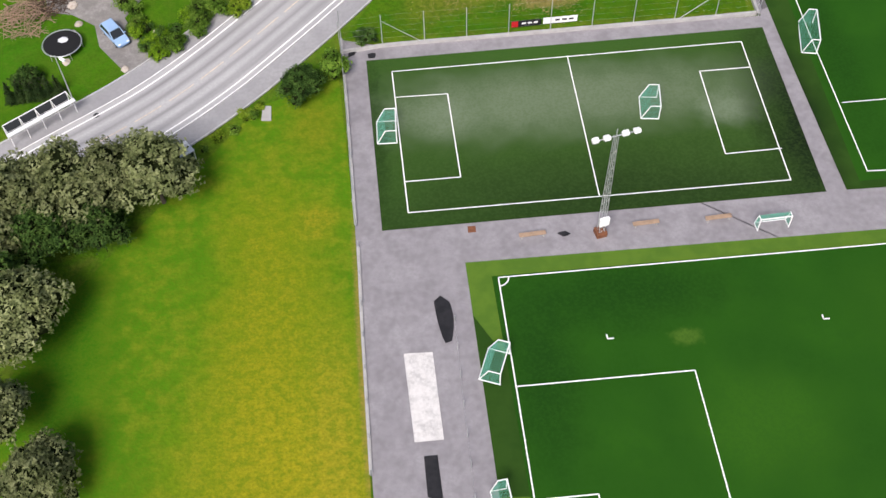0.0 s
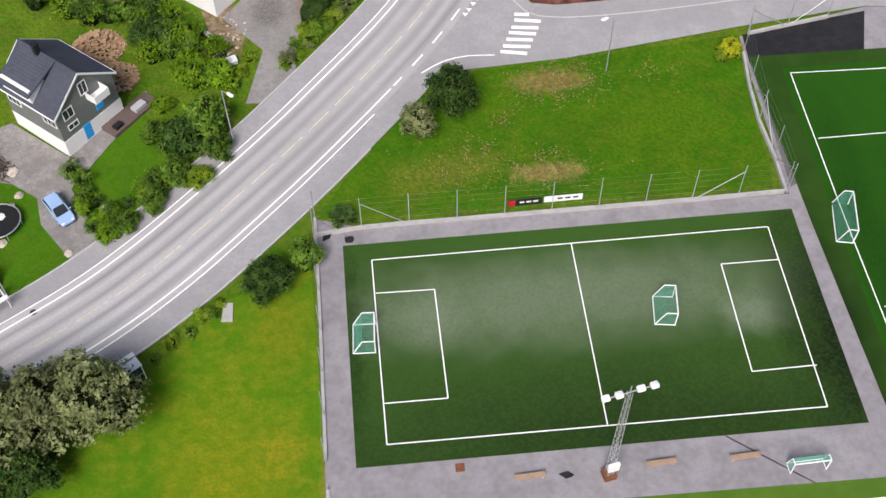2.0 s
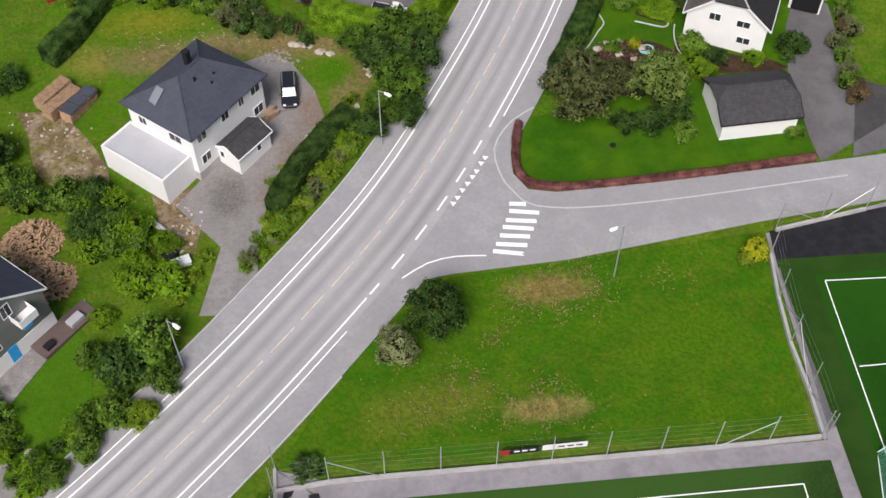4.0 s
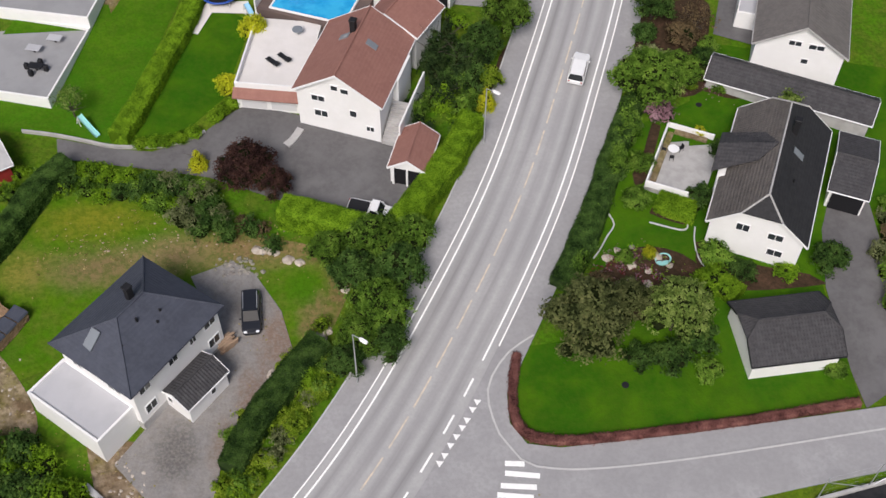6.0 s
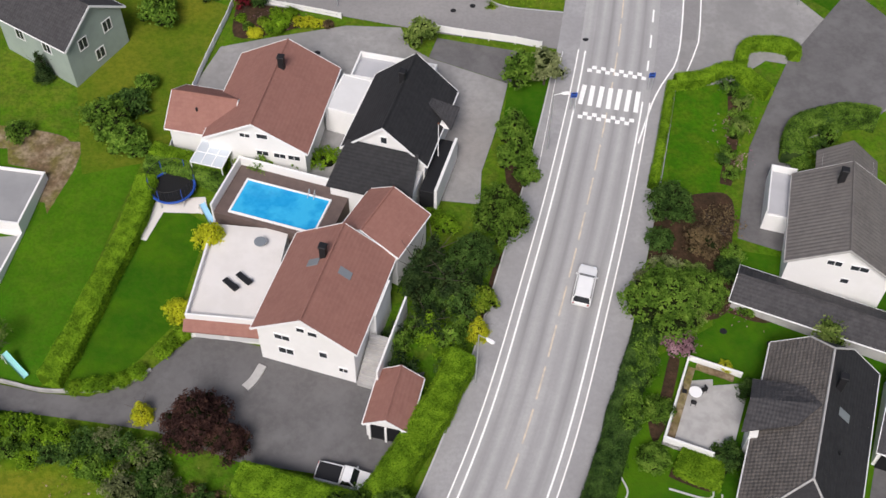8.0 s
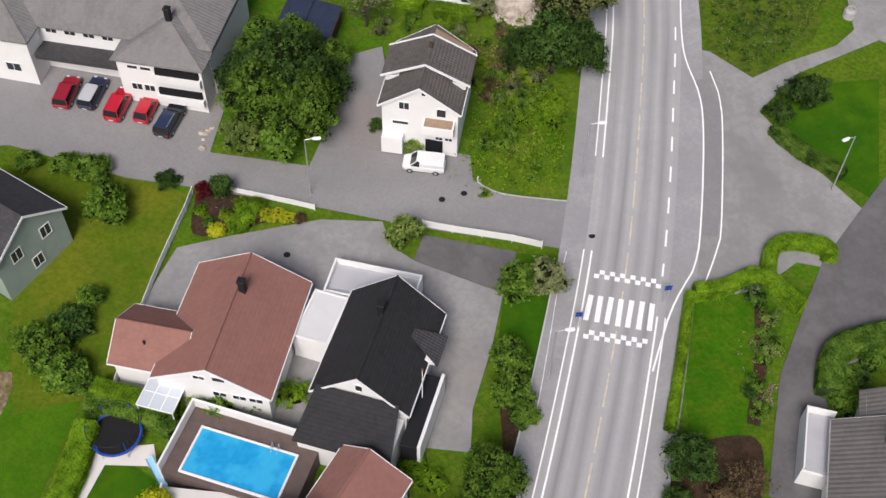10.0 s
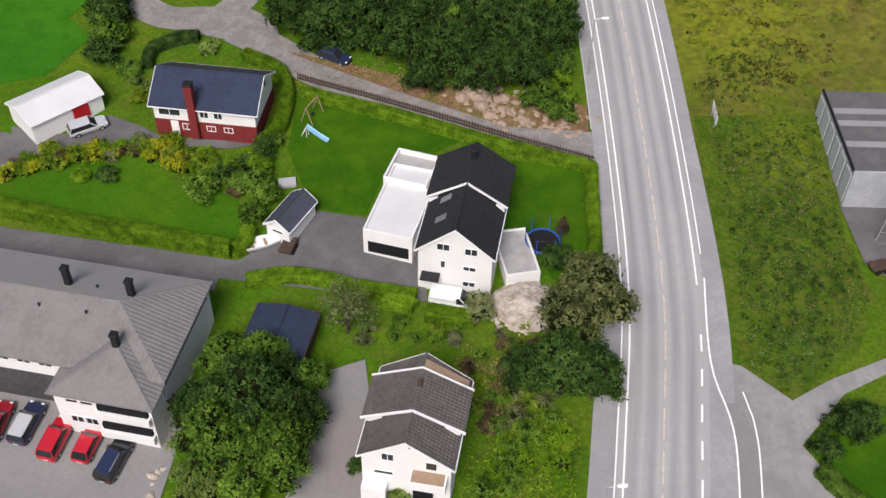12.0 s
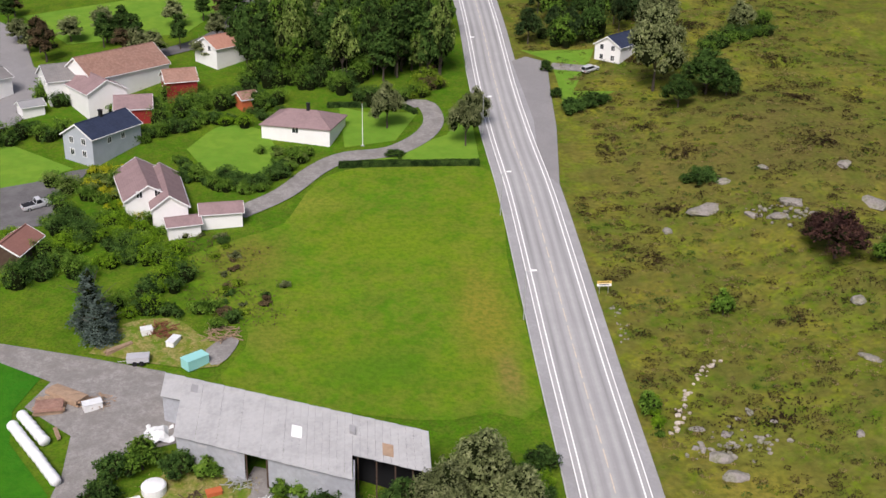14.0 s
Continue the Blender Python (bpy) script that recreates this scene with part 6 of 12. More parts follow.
house((mid.x + 2.0, mid.y - 0.7, math.degrees(math.atan2(run.y, run.x)) - 90, 4.6, run.length + 5), 1.9, 3.1, CONCRETE, TILE_DARK, "long low outbuilding with a dark grey tiled roof", 0.3, name="outbuilding", category="shed")
# flat-roofed house at the left edge, with its roof terrace
rb, rc, re_ = Vector((-22.30, 147.89)), Vector((-20.62, 154.63)), Vector((-25.49, 136.54))


def edge_box(p, q, length):
    u = (q - p).normalized()
    n = Vector((u.y, -u.x))
    mid = (p + q) / 2 - n * length / 2
    return (mid.x, mid.y, math.degrees(math.atan2(u.y, u.x)) - 90, length, (q - p).length)


flat_box(edge_box(rb, rc, 13.0), 1.35, WALL_WHITE, FLAT_ROOF, "low white flat-roofed house with a grey roof", 0.35, name="house", category="house")
tb = edge_box(re_, rb, 13.0)
terrace_box = flat_box(tb, 0.85, WALL_WHITE, FLAT_ROOF, "grey roof terrace with a white rim and garden furniture", 0.5, name="terrace", category="terrace")
for u, v, m in ((3.2, -1.5, BLACK), (3.4, 3.2, PALE_ROOF), (1.8, 1.2, PALE_ROOF)):
    slab_part(terrace_box, (u - 0.8, v - 0.5, 1.0), (u + 0.8, v + 0.5, 1.08), m, "table")
    slab_part(terrace_box, (u - 0.1, v - 0.1, 0.4), (u + 0.1, v + 0.1, 1.0), BLACK, "table_leg", bevel=0)
    for du, dv in ((-1.1, 0.0), (1.1, 0.1), (0.1, 0.9), (-0.2, -0.95)):
        if m is BLACK:
            slab_part(terrace_box, (u + du - 0.24, v + dv - 0.24, 0.4), (u + du + 0.24, v + dv + 0.24, 1.15), BLACK, "chair", bevel=0.06)

# red-brown house and black-roofed house
g = (2.53, 159.96, -16.7, 10.97, 12.88)
h6 = house(g, 3.8, 6.6, WALL_WHITE, TILE_RED, "white house with a broad red-brown tiled roof", 0.4, windows=[("front", -1.0, 4.5, 1.0, 0.5), ("front", 0.8, 4.7, 1.1, 0.6, 0), ("front", 0.6, 2.3, 1.2, 0.6), ("front", 2.4, 2.3, 1.2, 0.6), ("front", 3.9, 2.3, 1.2, 0.6)], stacks=[(0.5, 2.4, 7.6)])
g = (-4.18, 159.59, -1.5, 6.70, 7.36)
h = house((g[0], g[1], 73.0, 6.6, 7.0), 3.4, 5.4, WALL_WHITE, TILE_RED, "side wing with a red-brown tiled roof", 0.35, vents=[(-1.4, 0.5)])
g = (-3.80, 154.68, -20.4, 3.41, 3.12)
gh = thing("glass_canopy", pose(g[0], g[1], slope(g[1]), 0, 0, g[2]), "white-framed glass terrace canopy", "canopy")
l, w = g[3], g[4]
for i in range(3):
    x0, x1 = -l / 2 + l * i / 3, -l / 2 + l * (i + 1) / 3
    for j in range(2):
        y0, y1 = -w / 2 + w * j / 2, -w / 2 + w * (j + 1) / 2
        slab_part(gh, (x0 + 0.05, y0 + 0.05, 2.3), (x1 - 0.05, y1 - 0.05, 2.33), GLASS_PALE, "pane", bevel=0)
    slab_part(gh, (x0 - 0.05, -w / 2, 2.25), (x0 + 0.05, w / 2, 2.38), WHITE_METAL, "rafter")
slab_part(gh, (l / 2 - 0.05, -w / 2, 2.25), (l / 2 + 0.05, w / 2, 2.38), WHITE_METAL, "rafter")
for y in (-w / 2, 0, w / 2):
    slab_part(gh, (-l / 2, y - 0.05, 2.25), (l / 2, y + 0.05, 2.36), WHITE_METAL, "rail")
for x in (-l / 2, l / 2 - 0.1):
    slab_part(gh, (x, -w / 2, -0.5), (x + 0.1, -w / 2 + 0.1, 2.25), WHITE_METAL, "post")
g = (15.47, 156.41, -21.5, 9.04, 11.19)
h7 = house(g, 4.3, 8.0, WALL_WHITE, TILE_BLACK, "white house with a steep black tiled roof", 0.35, windows=[("front", 0.0, 6.0, 0.6, 0.8, 0)], stacks=[(-0.2, 1.5, 8.9)])
bm = bmesh.new()
slab(bm, [(g[3] / 2 + 0.9, 3.2, 4.2), (1.6, 1.8, 6.2), (g[3] / 2 + 0.9, -0.2, 4.2)], (0, 1, 0))
part("dormer_roof", bm, TILE_DARK, h7, "dark tiled dormer roof")
slab_part(h7, (2.6, 0.1, 3.8), (g[3] / 2 + 0.6, 2.9, 4.3), WALL_WHITE, "dormer")
slab_part(h7, (g[3] / 2 - 0.2, -g[4] / 2 - 2.0, 0), (g[3] / 2 + 1.3, -0.2, 2.6), BLACK, "side_porch", "black side porch")
slab_part(h7, (g[3] / 2 + 1.3, -g[4] / 2 - 2.0, 0), (g[3] / 2 + 1.6, 0.0, 3.0), WALL_WHITE, "porch_wall", "white porch wall")
k = (13.75, 150.11, -21.6, 8.78, 4.43)
bm = bmesh.new()
y0, y1 = -g[4] / 2 + 0.2, -g[4] / 2 - 4.4
slab(bm, [(-g[3] / 2, y1, 3.0), (g[3] / 2 - 0.3, y1, 3.0), (g[3] / 2 - 0.9, y0, 5.2), (-g[3] / 2 + 0.7, y0, 5.2)], (1, 0, 0))
part("lean_to_roof", bm, TILE_BLACK, h7, "black tiled lean-to roof")
slab_part(h7, (-g[3] / 2 + 0.3, y1 + 0.3, -1), (g[3] / 2 - 0.5, y0, 2.95), WALL_WHITE, "lean_to_wall")
w0 = (10.41, 160.88, -22.9, 3.40, 5.51)
flat_box(w0, 3.2, WALL_WHITE, WHITE_ROOF, "white flat-roofed link building", 0.15)
w0 = (15.31, 164.52, -18.8, 8.60, 2.52)
flat_box((w0[0], w0[1], w0[2], w0[3], 4.0), 2.6, WALL_WHITE, PALE_ROOF, "white walled roof terrace", 0.7, name="terrace", category="terrace")

# grey-green house at the left
gx, gy = -20.28, 173.23
h8 = house((gx, gy, 52.0, 9.0, 11.0), 5.2, 8.0, WALL_GREEN, TILE_DARK, "grey-green wooden house with a grey tiled roof", 0.4, windows=[("front", -1.8, 4.0, 1.1, 1.3), ("front", 1.8, 4.0, 1.1, 1.3), ("front", 0, 1.4, 1.1, 1.3), ("left", -2.0, 3.6, 1.1, 1.3), ("left", 2.0, 3.6, 1.1, 1.3), ("right", -2.0, 3.6, 1.1, 1.3), ("right", 2.0, 1.6, 1.1, 1.3)])

# long white apartment building: a bar behind and two wings reaching forward, under one connected roof
corner, bar_dir, back_dir = Vector((3.7, 202.9)), Vector((0.961, -0.277)), Vector((0.277, 0.961))


def on_bar(e, n):
    """A place e along the bar and n backwards from its rear corner."""
    p = corner + bar_dir * e + back_dir * n
    return p.x, p.y


bar_house = house((*on_bar(-16.0, -6.3), -106.1, 12.6, 32.0), 5.6, 8.2, WALL_WHITE, TILE_GREY, "long white apartment block with a grey tiled roof", 0.4, "hip", ridge_at=6.3, roof2=SHEET_GREY, hips=(0, 1, 2, 4), trim=BLACK,
                  windows=[("right", 4.4 - 2.1 * i, 4.9, 1.2, 0.5) for i in range(4)], vents=[(1.5, 7.0), (1.5, 2.4), (1.3, -1.8), (1.5, -5.0), (-1.8, 6.6)], stacks=[(-1.6, 3.9, 9.6), (-1.4, 10.2, 9.4)])
slab_part(bar_house, (5.9, -3.2, 2.7), (8.2, 6.2, 3.3), TILE_DARK, "canopy", "dark canopy over the entrance")
wing_l, wing_w = 13.0, 9.2
wing = house((*on_bar(-5.1, -8.5), -16.1, 10.0, 13.8), 5.56, 7.62, WALL_WHITE, TILE_GREY, "white two-storey apartment wing with a grey tiled roof", 0.4, "hip", ridge_at=5.0, hips=(0, 1, 2), trim=BLACK,
             windows=[("right", -3.6, 4.0, 0.6, 1.1, 0), ("right", 0.4, 4.0, 0.6, 1.1, 0), ("right", 4.4, 4.0, 0.6, 1.1, 0), ("front", -2.9, 1.9, 1.1, 0.8), ("front", -1.5, 1.9, 1.1, 0.8), ("front", -2.9, 4.6, 1.1, 0.4, 0), ("front", -1.5, 4.6, 1.1, 0.4, 0)], stacks=[(0.0, -1.9, 8.9)])
for z in (0.6, 3.3):
    slab_part(wing, (-0.6, -wing_l / 2 - 0.6, z), (wing_w / 2 - 0.1, -wing_l / 2 + 0.5, z + 0.9), WALL_WHITE, "balcony", "white balcony front")
    # solid block whose near-black colour paints the balcony's shade
    slab_part(wing, (-0.4, -wing_l / 2 - 0.3, z + 0.9), (wing_w / 2 - 0.3, -wing_l / 2 + 0.45, z + 1.7), OPENING_SHADE, "balcony_recess", "dark block painted as the shade in a balcony", 0)
house((*on_bar(-24.0, -8.5), -16.1, 10.0, 13.8), 5.56, 7.62, WALL_WHITE, TILE_GREY, "white apartment wing with a grey hipped roof", 0.4, "hip", ridge_at=5.0, hips=(0, 1, 2), trim=BLACK, windows=[("front", 2.2, 1.6, 1.6, 1.0), ("front", -0.5, 1.6, 1.6, 1.0), ("right", -3.0, 1.6, 0.5, 0.5, 0)])

# derelict white house
g = (22.24, 186.29, -15.2, 8.52, 9.78)
h9 = house(g, 6.2, 8.9, WALL_WHITE, TILE_MOSS, "old white house with patched grey roof tiles", 0.35, windows=[("front", -1.6, 6.0, 1.0, 0.9, 1), ("front", 2.2, 5.6, 0.9, 1.0, 0), ("front", -2.0, 3.6, 1.6, 0.4, 0), ("front", 0.4, 7.9, 0.4, 0.4, 0), ("front", 2.0, 2.0, 0.7, 0.4), ("front", 3.0, 2.0, 0.7, 0.4)])
slab_part(h9, (-0.12, 1.0, 8.6), (0.25, 1.5, 9.5), BROWN_WOOD, "chimney", "broken brown chimney")
l, w = g[3], g[4]
for s in (-1, 1):
    bm = bmesh.new()
    if s < 0:
        slab(bm, [(-l / 2 - 0.3, 3.0, 7.0), (-l / 2 - 0.3, -1.6, 7.0), (0.0, -1.6, 9.1), (0.0, 3.0, 9.1)], (0, 1, 0))
    else:
        slab(bm, [(0.0, 3.0, 9.1), (0.0, -1.6, 9.1), (l / 2 + 0.3, -1.6, 7.0), (l / 2 + 0.3, 3.0, 7.0)], (0, 1, 0))
    part("dormer_roof", bm, TILE_MOSS, h9, "raised dormer roof")
    for y in (-1.66, 3.06):
        bm = bmesh.new()
        bar(bm, (0.0, y, 9.08), (s * (l / 2 + 0.35), y, 6.95), 0.13, 4)
        part("bargeboard", bm, WHITE_METAL, h9, "white verge board")
    slab_part(h9, (min(s * 1.2, s * (l / 2 - 0.1)), -1.4, 6.2), (max(s * 1.2, s * (l / 2 - 0.1)), 2.8, 7.0), WALL_WHITE, "dormer")
bm = bmesh.new()
slab(bm, [(0.1, 4.2, 9.0), (0.1, 3.1, 9.0), (l / 2 - 0.2, 3.1, 6.75), (l / 2 - 0.2, 4.2, 6.75)], (0, 1, 0), 0.06)
part("roof_patch", bm, WOOD, h9, "bare orange roof boards")
slab_part(h9, (0.4, -w / 2 - 1.0, 3.6), (l / 2 - 0.6, -w / 2 + 0.4, 4.7), WALL_WHITE, "balcony", "white balcony")
slab_part(h9, (0.6, -w / 2 - 0.9, 4.7), (l / 2 - 0.8, -w / 2 + 0.3, 4.76), WOOD, "balcony_floor", "worn wooden balcony floor")
# no hole here: garage shade painted as a near-black sheet
slab_part(h9, (0.6, -w / 2 + 0.2, 0), (2.4, -w / 2 + 0.33, 1.7), OPENING_SHADE, "garage_opening", "dark sheet painted as shade in the garage mouth", 0)
slab_part(h9, (-l / 2 + 0.4, -w / 2 - 0.7, 0), (-l / 2 + 2.6, -w / 2 + 0.4, 2.2), WALL_WHITE, "entrance", "white entrance porch")

# modern white house with black roof
g = (29.07, 210.67, -15.5, 8.08, 13.43)
h10 = house(g, 5.4, 8.6, WALL_WHITE, TILE_BLACK, "modern white house with a black tiled roof", 0.3, windows=[("front", -1.2, 5.8, 1.2, 0.8, 1), ("front", 1.6, 5.6, 1.2, 0.8, 1), ("front", 1.5, 3.2, 1.2, 0.5), ("front", 1.5, 1.0, 1.2, 0.6), ("front", -1.2, 3.4, 0.4, 0.9, 0)], stacks=[(0.0, 4.2, 9.6)], sky=[(-2.0, -3.6), (-2.0, -0.6)])
l, w = g[3], g[4]
bm = bmesh.new()
slab(bm, [(-l / 2 - 0.2, w / 2, 6.1), (-l / 2 - 0.2, 0.2, 6.1), (0, 0.2, 8.75), (0, w / 2, 8.75)], (0, 1, 0))
part("raised_roof", bm, TILE_BLACK, h10)
bm = bmesh.new()
slab(bm, [(0, w / 2, 8.75), (0, 0.2, 8.75), (l / 2 + 0.2, 0.2, 6.1), (l / 2 + 0.2, w / 2, 6.1)], (0, 1, 0))
part("raised_roof", bm, TILE_BLACK, h10)
for s in (-1, 1):
    bm = bmesh.new()
    bar(bm, (0.0, 0.12, 8.66), (s * (l / 2 + 0.2), 0.12, 6.02), 0.12, 4)
    part("bargeboard", bm, WHITE_METAL, h10, "white verge board")
for lo, hi in (((-l / 2 + 0.1, 0.3, 5.0), (-l / 2 + 2.0, w / 2 - 0.4, 6.0)), ((l / 2 - 2.0, 0.3, 5.0), (l / 2 - 0.1, w / 2 - 0.4, 6.0))):
    slab_part(h10, lo, hi, WALL_WHITE, "dormer")
slab_part(h10, (-l / 2 + 0.7, -w / 2 - 1.0, 1.9), (-l / 2 + 2.6, -w / 2 + 0.3, 2.05), TILE_BLACK, "door_canopy", "black door canopy")
k = (22.78, 214.46, -20.4, 5.31, 10.90)
terrace = flat_box(k, 3.1, WALL_WHITE, WHITE_ROOF, "white flat-roofed garage with a roof terrace", 0.35)
# shadow under the roof edge, painted as a dark sheet
slab_part(terrace, (-k[3] / 2 + 0.5, -k[4] / 2 + 0.02, 0), (k[3] / 2 - 0.4, -k[4] / 2 - 0.03, 1.5), OPENING_SHADE, "opening", "dark sheet painted as the shade under the garage roof", 0)
k = (24.11, 219.32, -22.5, 4.92, 5.09)
flat_box(k, 2.9, WALL_WHITE, CONCRETE, "grey walled terrace with white rim", 0.7, name="terrace", category="terrace")
k = (34.21, 208.41, 5.9, 3.64, 6.61)
ter = flat_box(k, 1.3, WALL_WHITE, CONCRETE, "raised grey garden terrace", 0.25, name="terrace", category="terrace")

# house with red lower storey
g = (2.20, 231.50, 77.4, 8.41, 12.47)
h11 = house(g, 4.2, 6.4, WALL_WHITE, TILE_BLUE, "white house with red basement walls and a navy roof", 0.4, plinth=(2.0, WALL_BRICK_RED), roof2=TILE_DARK,
            windows=[("left", 4.0, 3.1, 2.4, 0.9, 1), ("left", 0.0, 3.1, 0.9, 0.8), ("left", -1.6, 3.1, 0.9, 0.8), ("left", 2.2, 1.2, 0.9, 0.7), ("left", -0.6, 1.2, 0.9, 0.6), ("left", -2.6, 1.2, 0.9, 0.6), ("front", 1.0, 4.6, 0.8, 1.0, 0)])
chimney(h11, -g[3] / 2 + 0.2, 1.2, 0, 7.2, 0.9, material=WALL_BRICK_RED)
door(h11, "left", 3.6, 0.9, 1.9, g[3] - 0.8, g[4] - 0.8, WALL_WHITE, 0.0)
# white shed with car
g = (-15.9, 232.7, -52.0, 5.8, 9.2)
h = house(g, 2.5, 3.5, WALL_WHITE, WHITE_ROOF, "long white shed with a pale sheet roof", 0.2, name="shed", category="shed")
slab_part(h, (g[3] / 2 - 0.25, 0.6, 0), (g[3] / 2 - 0.1, 2.6, 2.1), RED_PAINT, "door", "dark red shed door")
# small shed by the boat
g = (10.89, 214.35, -31.9, 3.18, 5.55)
house(g, 2.3, 3.3, WALL_WHITE, TILE_NAVY, "small white shed with a blue-grey roof", 0.2, windows=[("front", 0, 1.5, 1.2, 0.3, 0)], name="shed", category="shed")
# blue carport roof between the houses
g = (9.87, 199.13, -16.7, 6.30, 6.11)
h = house((g[0], g[1], g[2], g[3], g[4]), 2.4, 2.9, BROWN_WOOD, TILE_BLUE, "low open carport with a dark blue roof", 0.15, name="carport", category="carport", trim=BROWN_WOOD)
# grey metal hall
hx, hy = 71.14, 213.28
bx, by = 72.68, 227.95
depth = math.hypot(bx - hx, by - hy)
hall = thing("metal_hall", pose(hx, hy, slope(hy) + 0.3, 0, 0, math.degrees(math.atan2(by - hy, bx - hx)) - 90), "grey sheet-metal hall with a flat dark roof", "hall")
slab_part(hall, (0, 0, -1.5), (24, depth, 4.6), WALL_SHEET, "wall")
slab_part(hall, (0.2, 0.2, 4.6), (23.8, depth - 0.2, 4.75), ASPHALT_DARK, "roof", "dark felt roof with pale seams")
for i in range(6):
    slab_part(hall, (-0.07, depth / 6 * i + 0.3, 0.3), (0.0, depth / 6 * (i + 1) - 0.3, 4.2), mat("pale_sheet", (0.5, 0.52, 0.53), 0.6) if i == 0 else bpy.data.materials["pale_sheet"], "wall_panel", bevel=0)
for y in (depth * 0.3, depth * 0.55, depth * 0.7):
    slab_part(hall, (0.4, y, 4.75), (23.6, y + 1.0, 4.77), FLAT_ROOF, "roof_seam", bevel=0)
slab_part(hall, (0, 0, 4.6), (24, 0.2, 4.95), WALL_SHEET, "parapet")
slab_part(hall, (0, 0.2, 4.6), (0.2, depth, 4.95), BLACK, "parapet")
slab_part(hall, (-0.04, 6.0, 2.6), (0.02, 7.0, 3.7), OPENING_SHADE, "vent", "black wall vent", 0)

# barn
BARN_X, BARN_Y, BARN_TURN, BARN_LONG, BARN_FULL, BARN_DEEP = 0.4, 270.6, -26.2, 24.5, 34.0, 9.0
barn = thing("barn", pose(BARN_X, BARN_Y, slope(BARN_Y), 0, 0, BARN_TURN), "long grey barn with a sheet-metal roof", "barn")


def barn_roof(y):
    return 4.0 + 2.2 * (y + 0.3) / (BARN_DEEP + 0.3)


for x0, x1 in ((0.3, 9.8), (13.0, 24.3)):
    n = round((x1 - x0) / 1.2)
    for k in range(n):
        p0, p1 = x0 + (x1 - x0) * k / n, x0 + (x1 - x0) * (k + 1) / n
        slab_part(barn, (p0, 0.1 + 0.03 * (k % 2), -3), (p1, 0.25, 3.95), WALL_SHEET, "wall_sheet", bevel=0)
slab_part(barn, (0.3, 0.25, -3), (0.5, BARN_DEEP, 4.0), WALL_SHEET, "end_wall", "grey sheet end wall", 0)
# back and inner walls carry the barn's inside shade as near-black colour
slab_part(barn, (0.3, BARN_DEEP - 0.2, -3), (BARN_FULL - 0.2, BARN_DEEP, 6.0), OPENING_SHADE, "back_wall", "back wall painted dark as the barn's inside shade", 0)
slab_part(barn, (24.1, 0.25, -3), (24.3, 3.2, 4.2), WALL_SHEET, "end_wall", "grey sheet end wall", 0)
slab_part(barn, (24.3, 6.0, -3), (BARN_FULL - 0.3, 6.2, 5.2), OPENING_SHADE, "inner_wall", "inner wall painted dark as the shade of the open bay", 0)
slab_part(barn, (BARN_FULL - 0.25, 3.5, 1.2), (BARN_FULL - 0.1, BARN_DEEP - 0.2, 4.9), BLACK, "end_wall", "black end wall", 0)
for x in (24.6, 27.0, 29.4, 31.6, 33.6):
    slab_part(barn, (x, 3.6, -3), (x + 0.18, 3.8, 4.75), BROWN_WOOD, "post", bevel=0)
for x in (9.9, 12.7):
    slab_part(barn, (x, 0.3, -3), (x + 0.2, 0.5, 3.9), BROWN_WOOD, "post", bevel=0)
for i in range(int(BARN_FULL / 1.0)):
    x0, x1 = 1.0 * i, 1.0 * i + 0.985
    y0 = -0.3 if x1 < 24.7 else 3.2
    lift_ = 0.025 * ((i * 7) % 3)
    for ya, yb in ((y0, (y0 + BARN_DEEP) / 2), ((y0 + BARN_DEEP) / 2 - 0.1, BARN_DEEP + 0.2)):
        bm = bmesh.new()
        up_ = lift_ + (0.05 if ya > y0 else 0.0)
        slab(bm, [(x0, yb, barn_roof(yb) + up_), (x0, ya, barn_roof(ya) + up_), (x1, ya, barn_roof(ya) + up_), (x1, yb, barn_roof(yb) + up_)], (1, 0, 0), 0.06)
        part("roof_sheet", bm, SHEET_ROOF, barn)
bm = bmesh.new()
slab(bm, [(-3.0, BARN_DEEP + 0.6, 6.0), (-3.0, 5.6, 5.1), (0.0, 5.6, 5.2), (0.0, BARN_DEEP + 0.6, 6.1)], (1, 0, 0), 0.08)
part("annexe_roof", bm, SHEET_ROOF, barn)
slab_part(barn, (-2.8, 6.0, -2), (0.3, BARN_DEEP + 0.3, 5.0), WALL_SHEET, "annexe")
for x, y, w_, m, nm, lb in ((16.6, 4.6, 0.7, WHITE_METAL, "roof_light", "white roof patch"), (28.6, 5.0, 0.7, WOOD, "roof_patch", "weathered patch in the roof"), (24.0, 6.6, 0.4, FLAT_ROOF, "roof_vent", "grey roof vent"), (1.8, 7.6, 0.5, FLAT_ROOF, "roof_patch", "darker patch in the roof")):
    bm = bmesh.new()
    top_ = 0.5 if nm == "roof_vent" else 0.14
    slab(bm, [(x - w_, y + w_ * 1.2, barn_roof(y + w_ * 1.2) + top_), (x - w_, y - w_ * 1.2, barn_roof(y - w_ * 1.2) + top_), (x + w_, y - w_ * 1.2, barn_roof(y - w_ * 1.2) + top_), (x + w_, y + w_ * 1.2, barn_roof(y + w_ * 1.2) + top_)], (1, 0, 0), top_ - 0.04)
    part(nm, bm, m, barn, lb)
for x in (3.4, 7.6, 18.5):
    slab_part(barn, (x, 0.0, 3.1), (x + 1.2, 0.12, 3.45), PALE_ROOF, "wall_light", "narrow pale wall light", 0)

for ob in barn.children:
    for v in ob.data.vertices:
        v.co.x -= 0.47 * v.co.y

# village beyond the meadow
def cottage(t_rect, eave, ridge, wall, roof, label, turn=0.0, **more):
    return house(t_rect, eave, ridge, wall, roof, label, 0.35, **more)


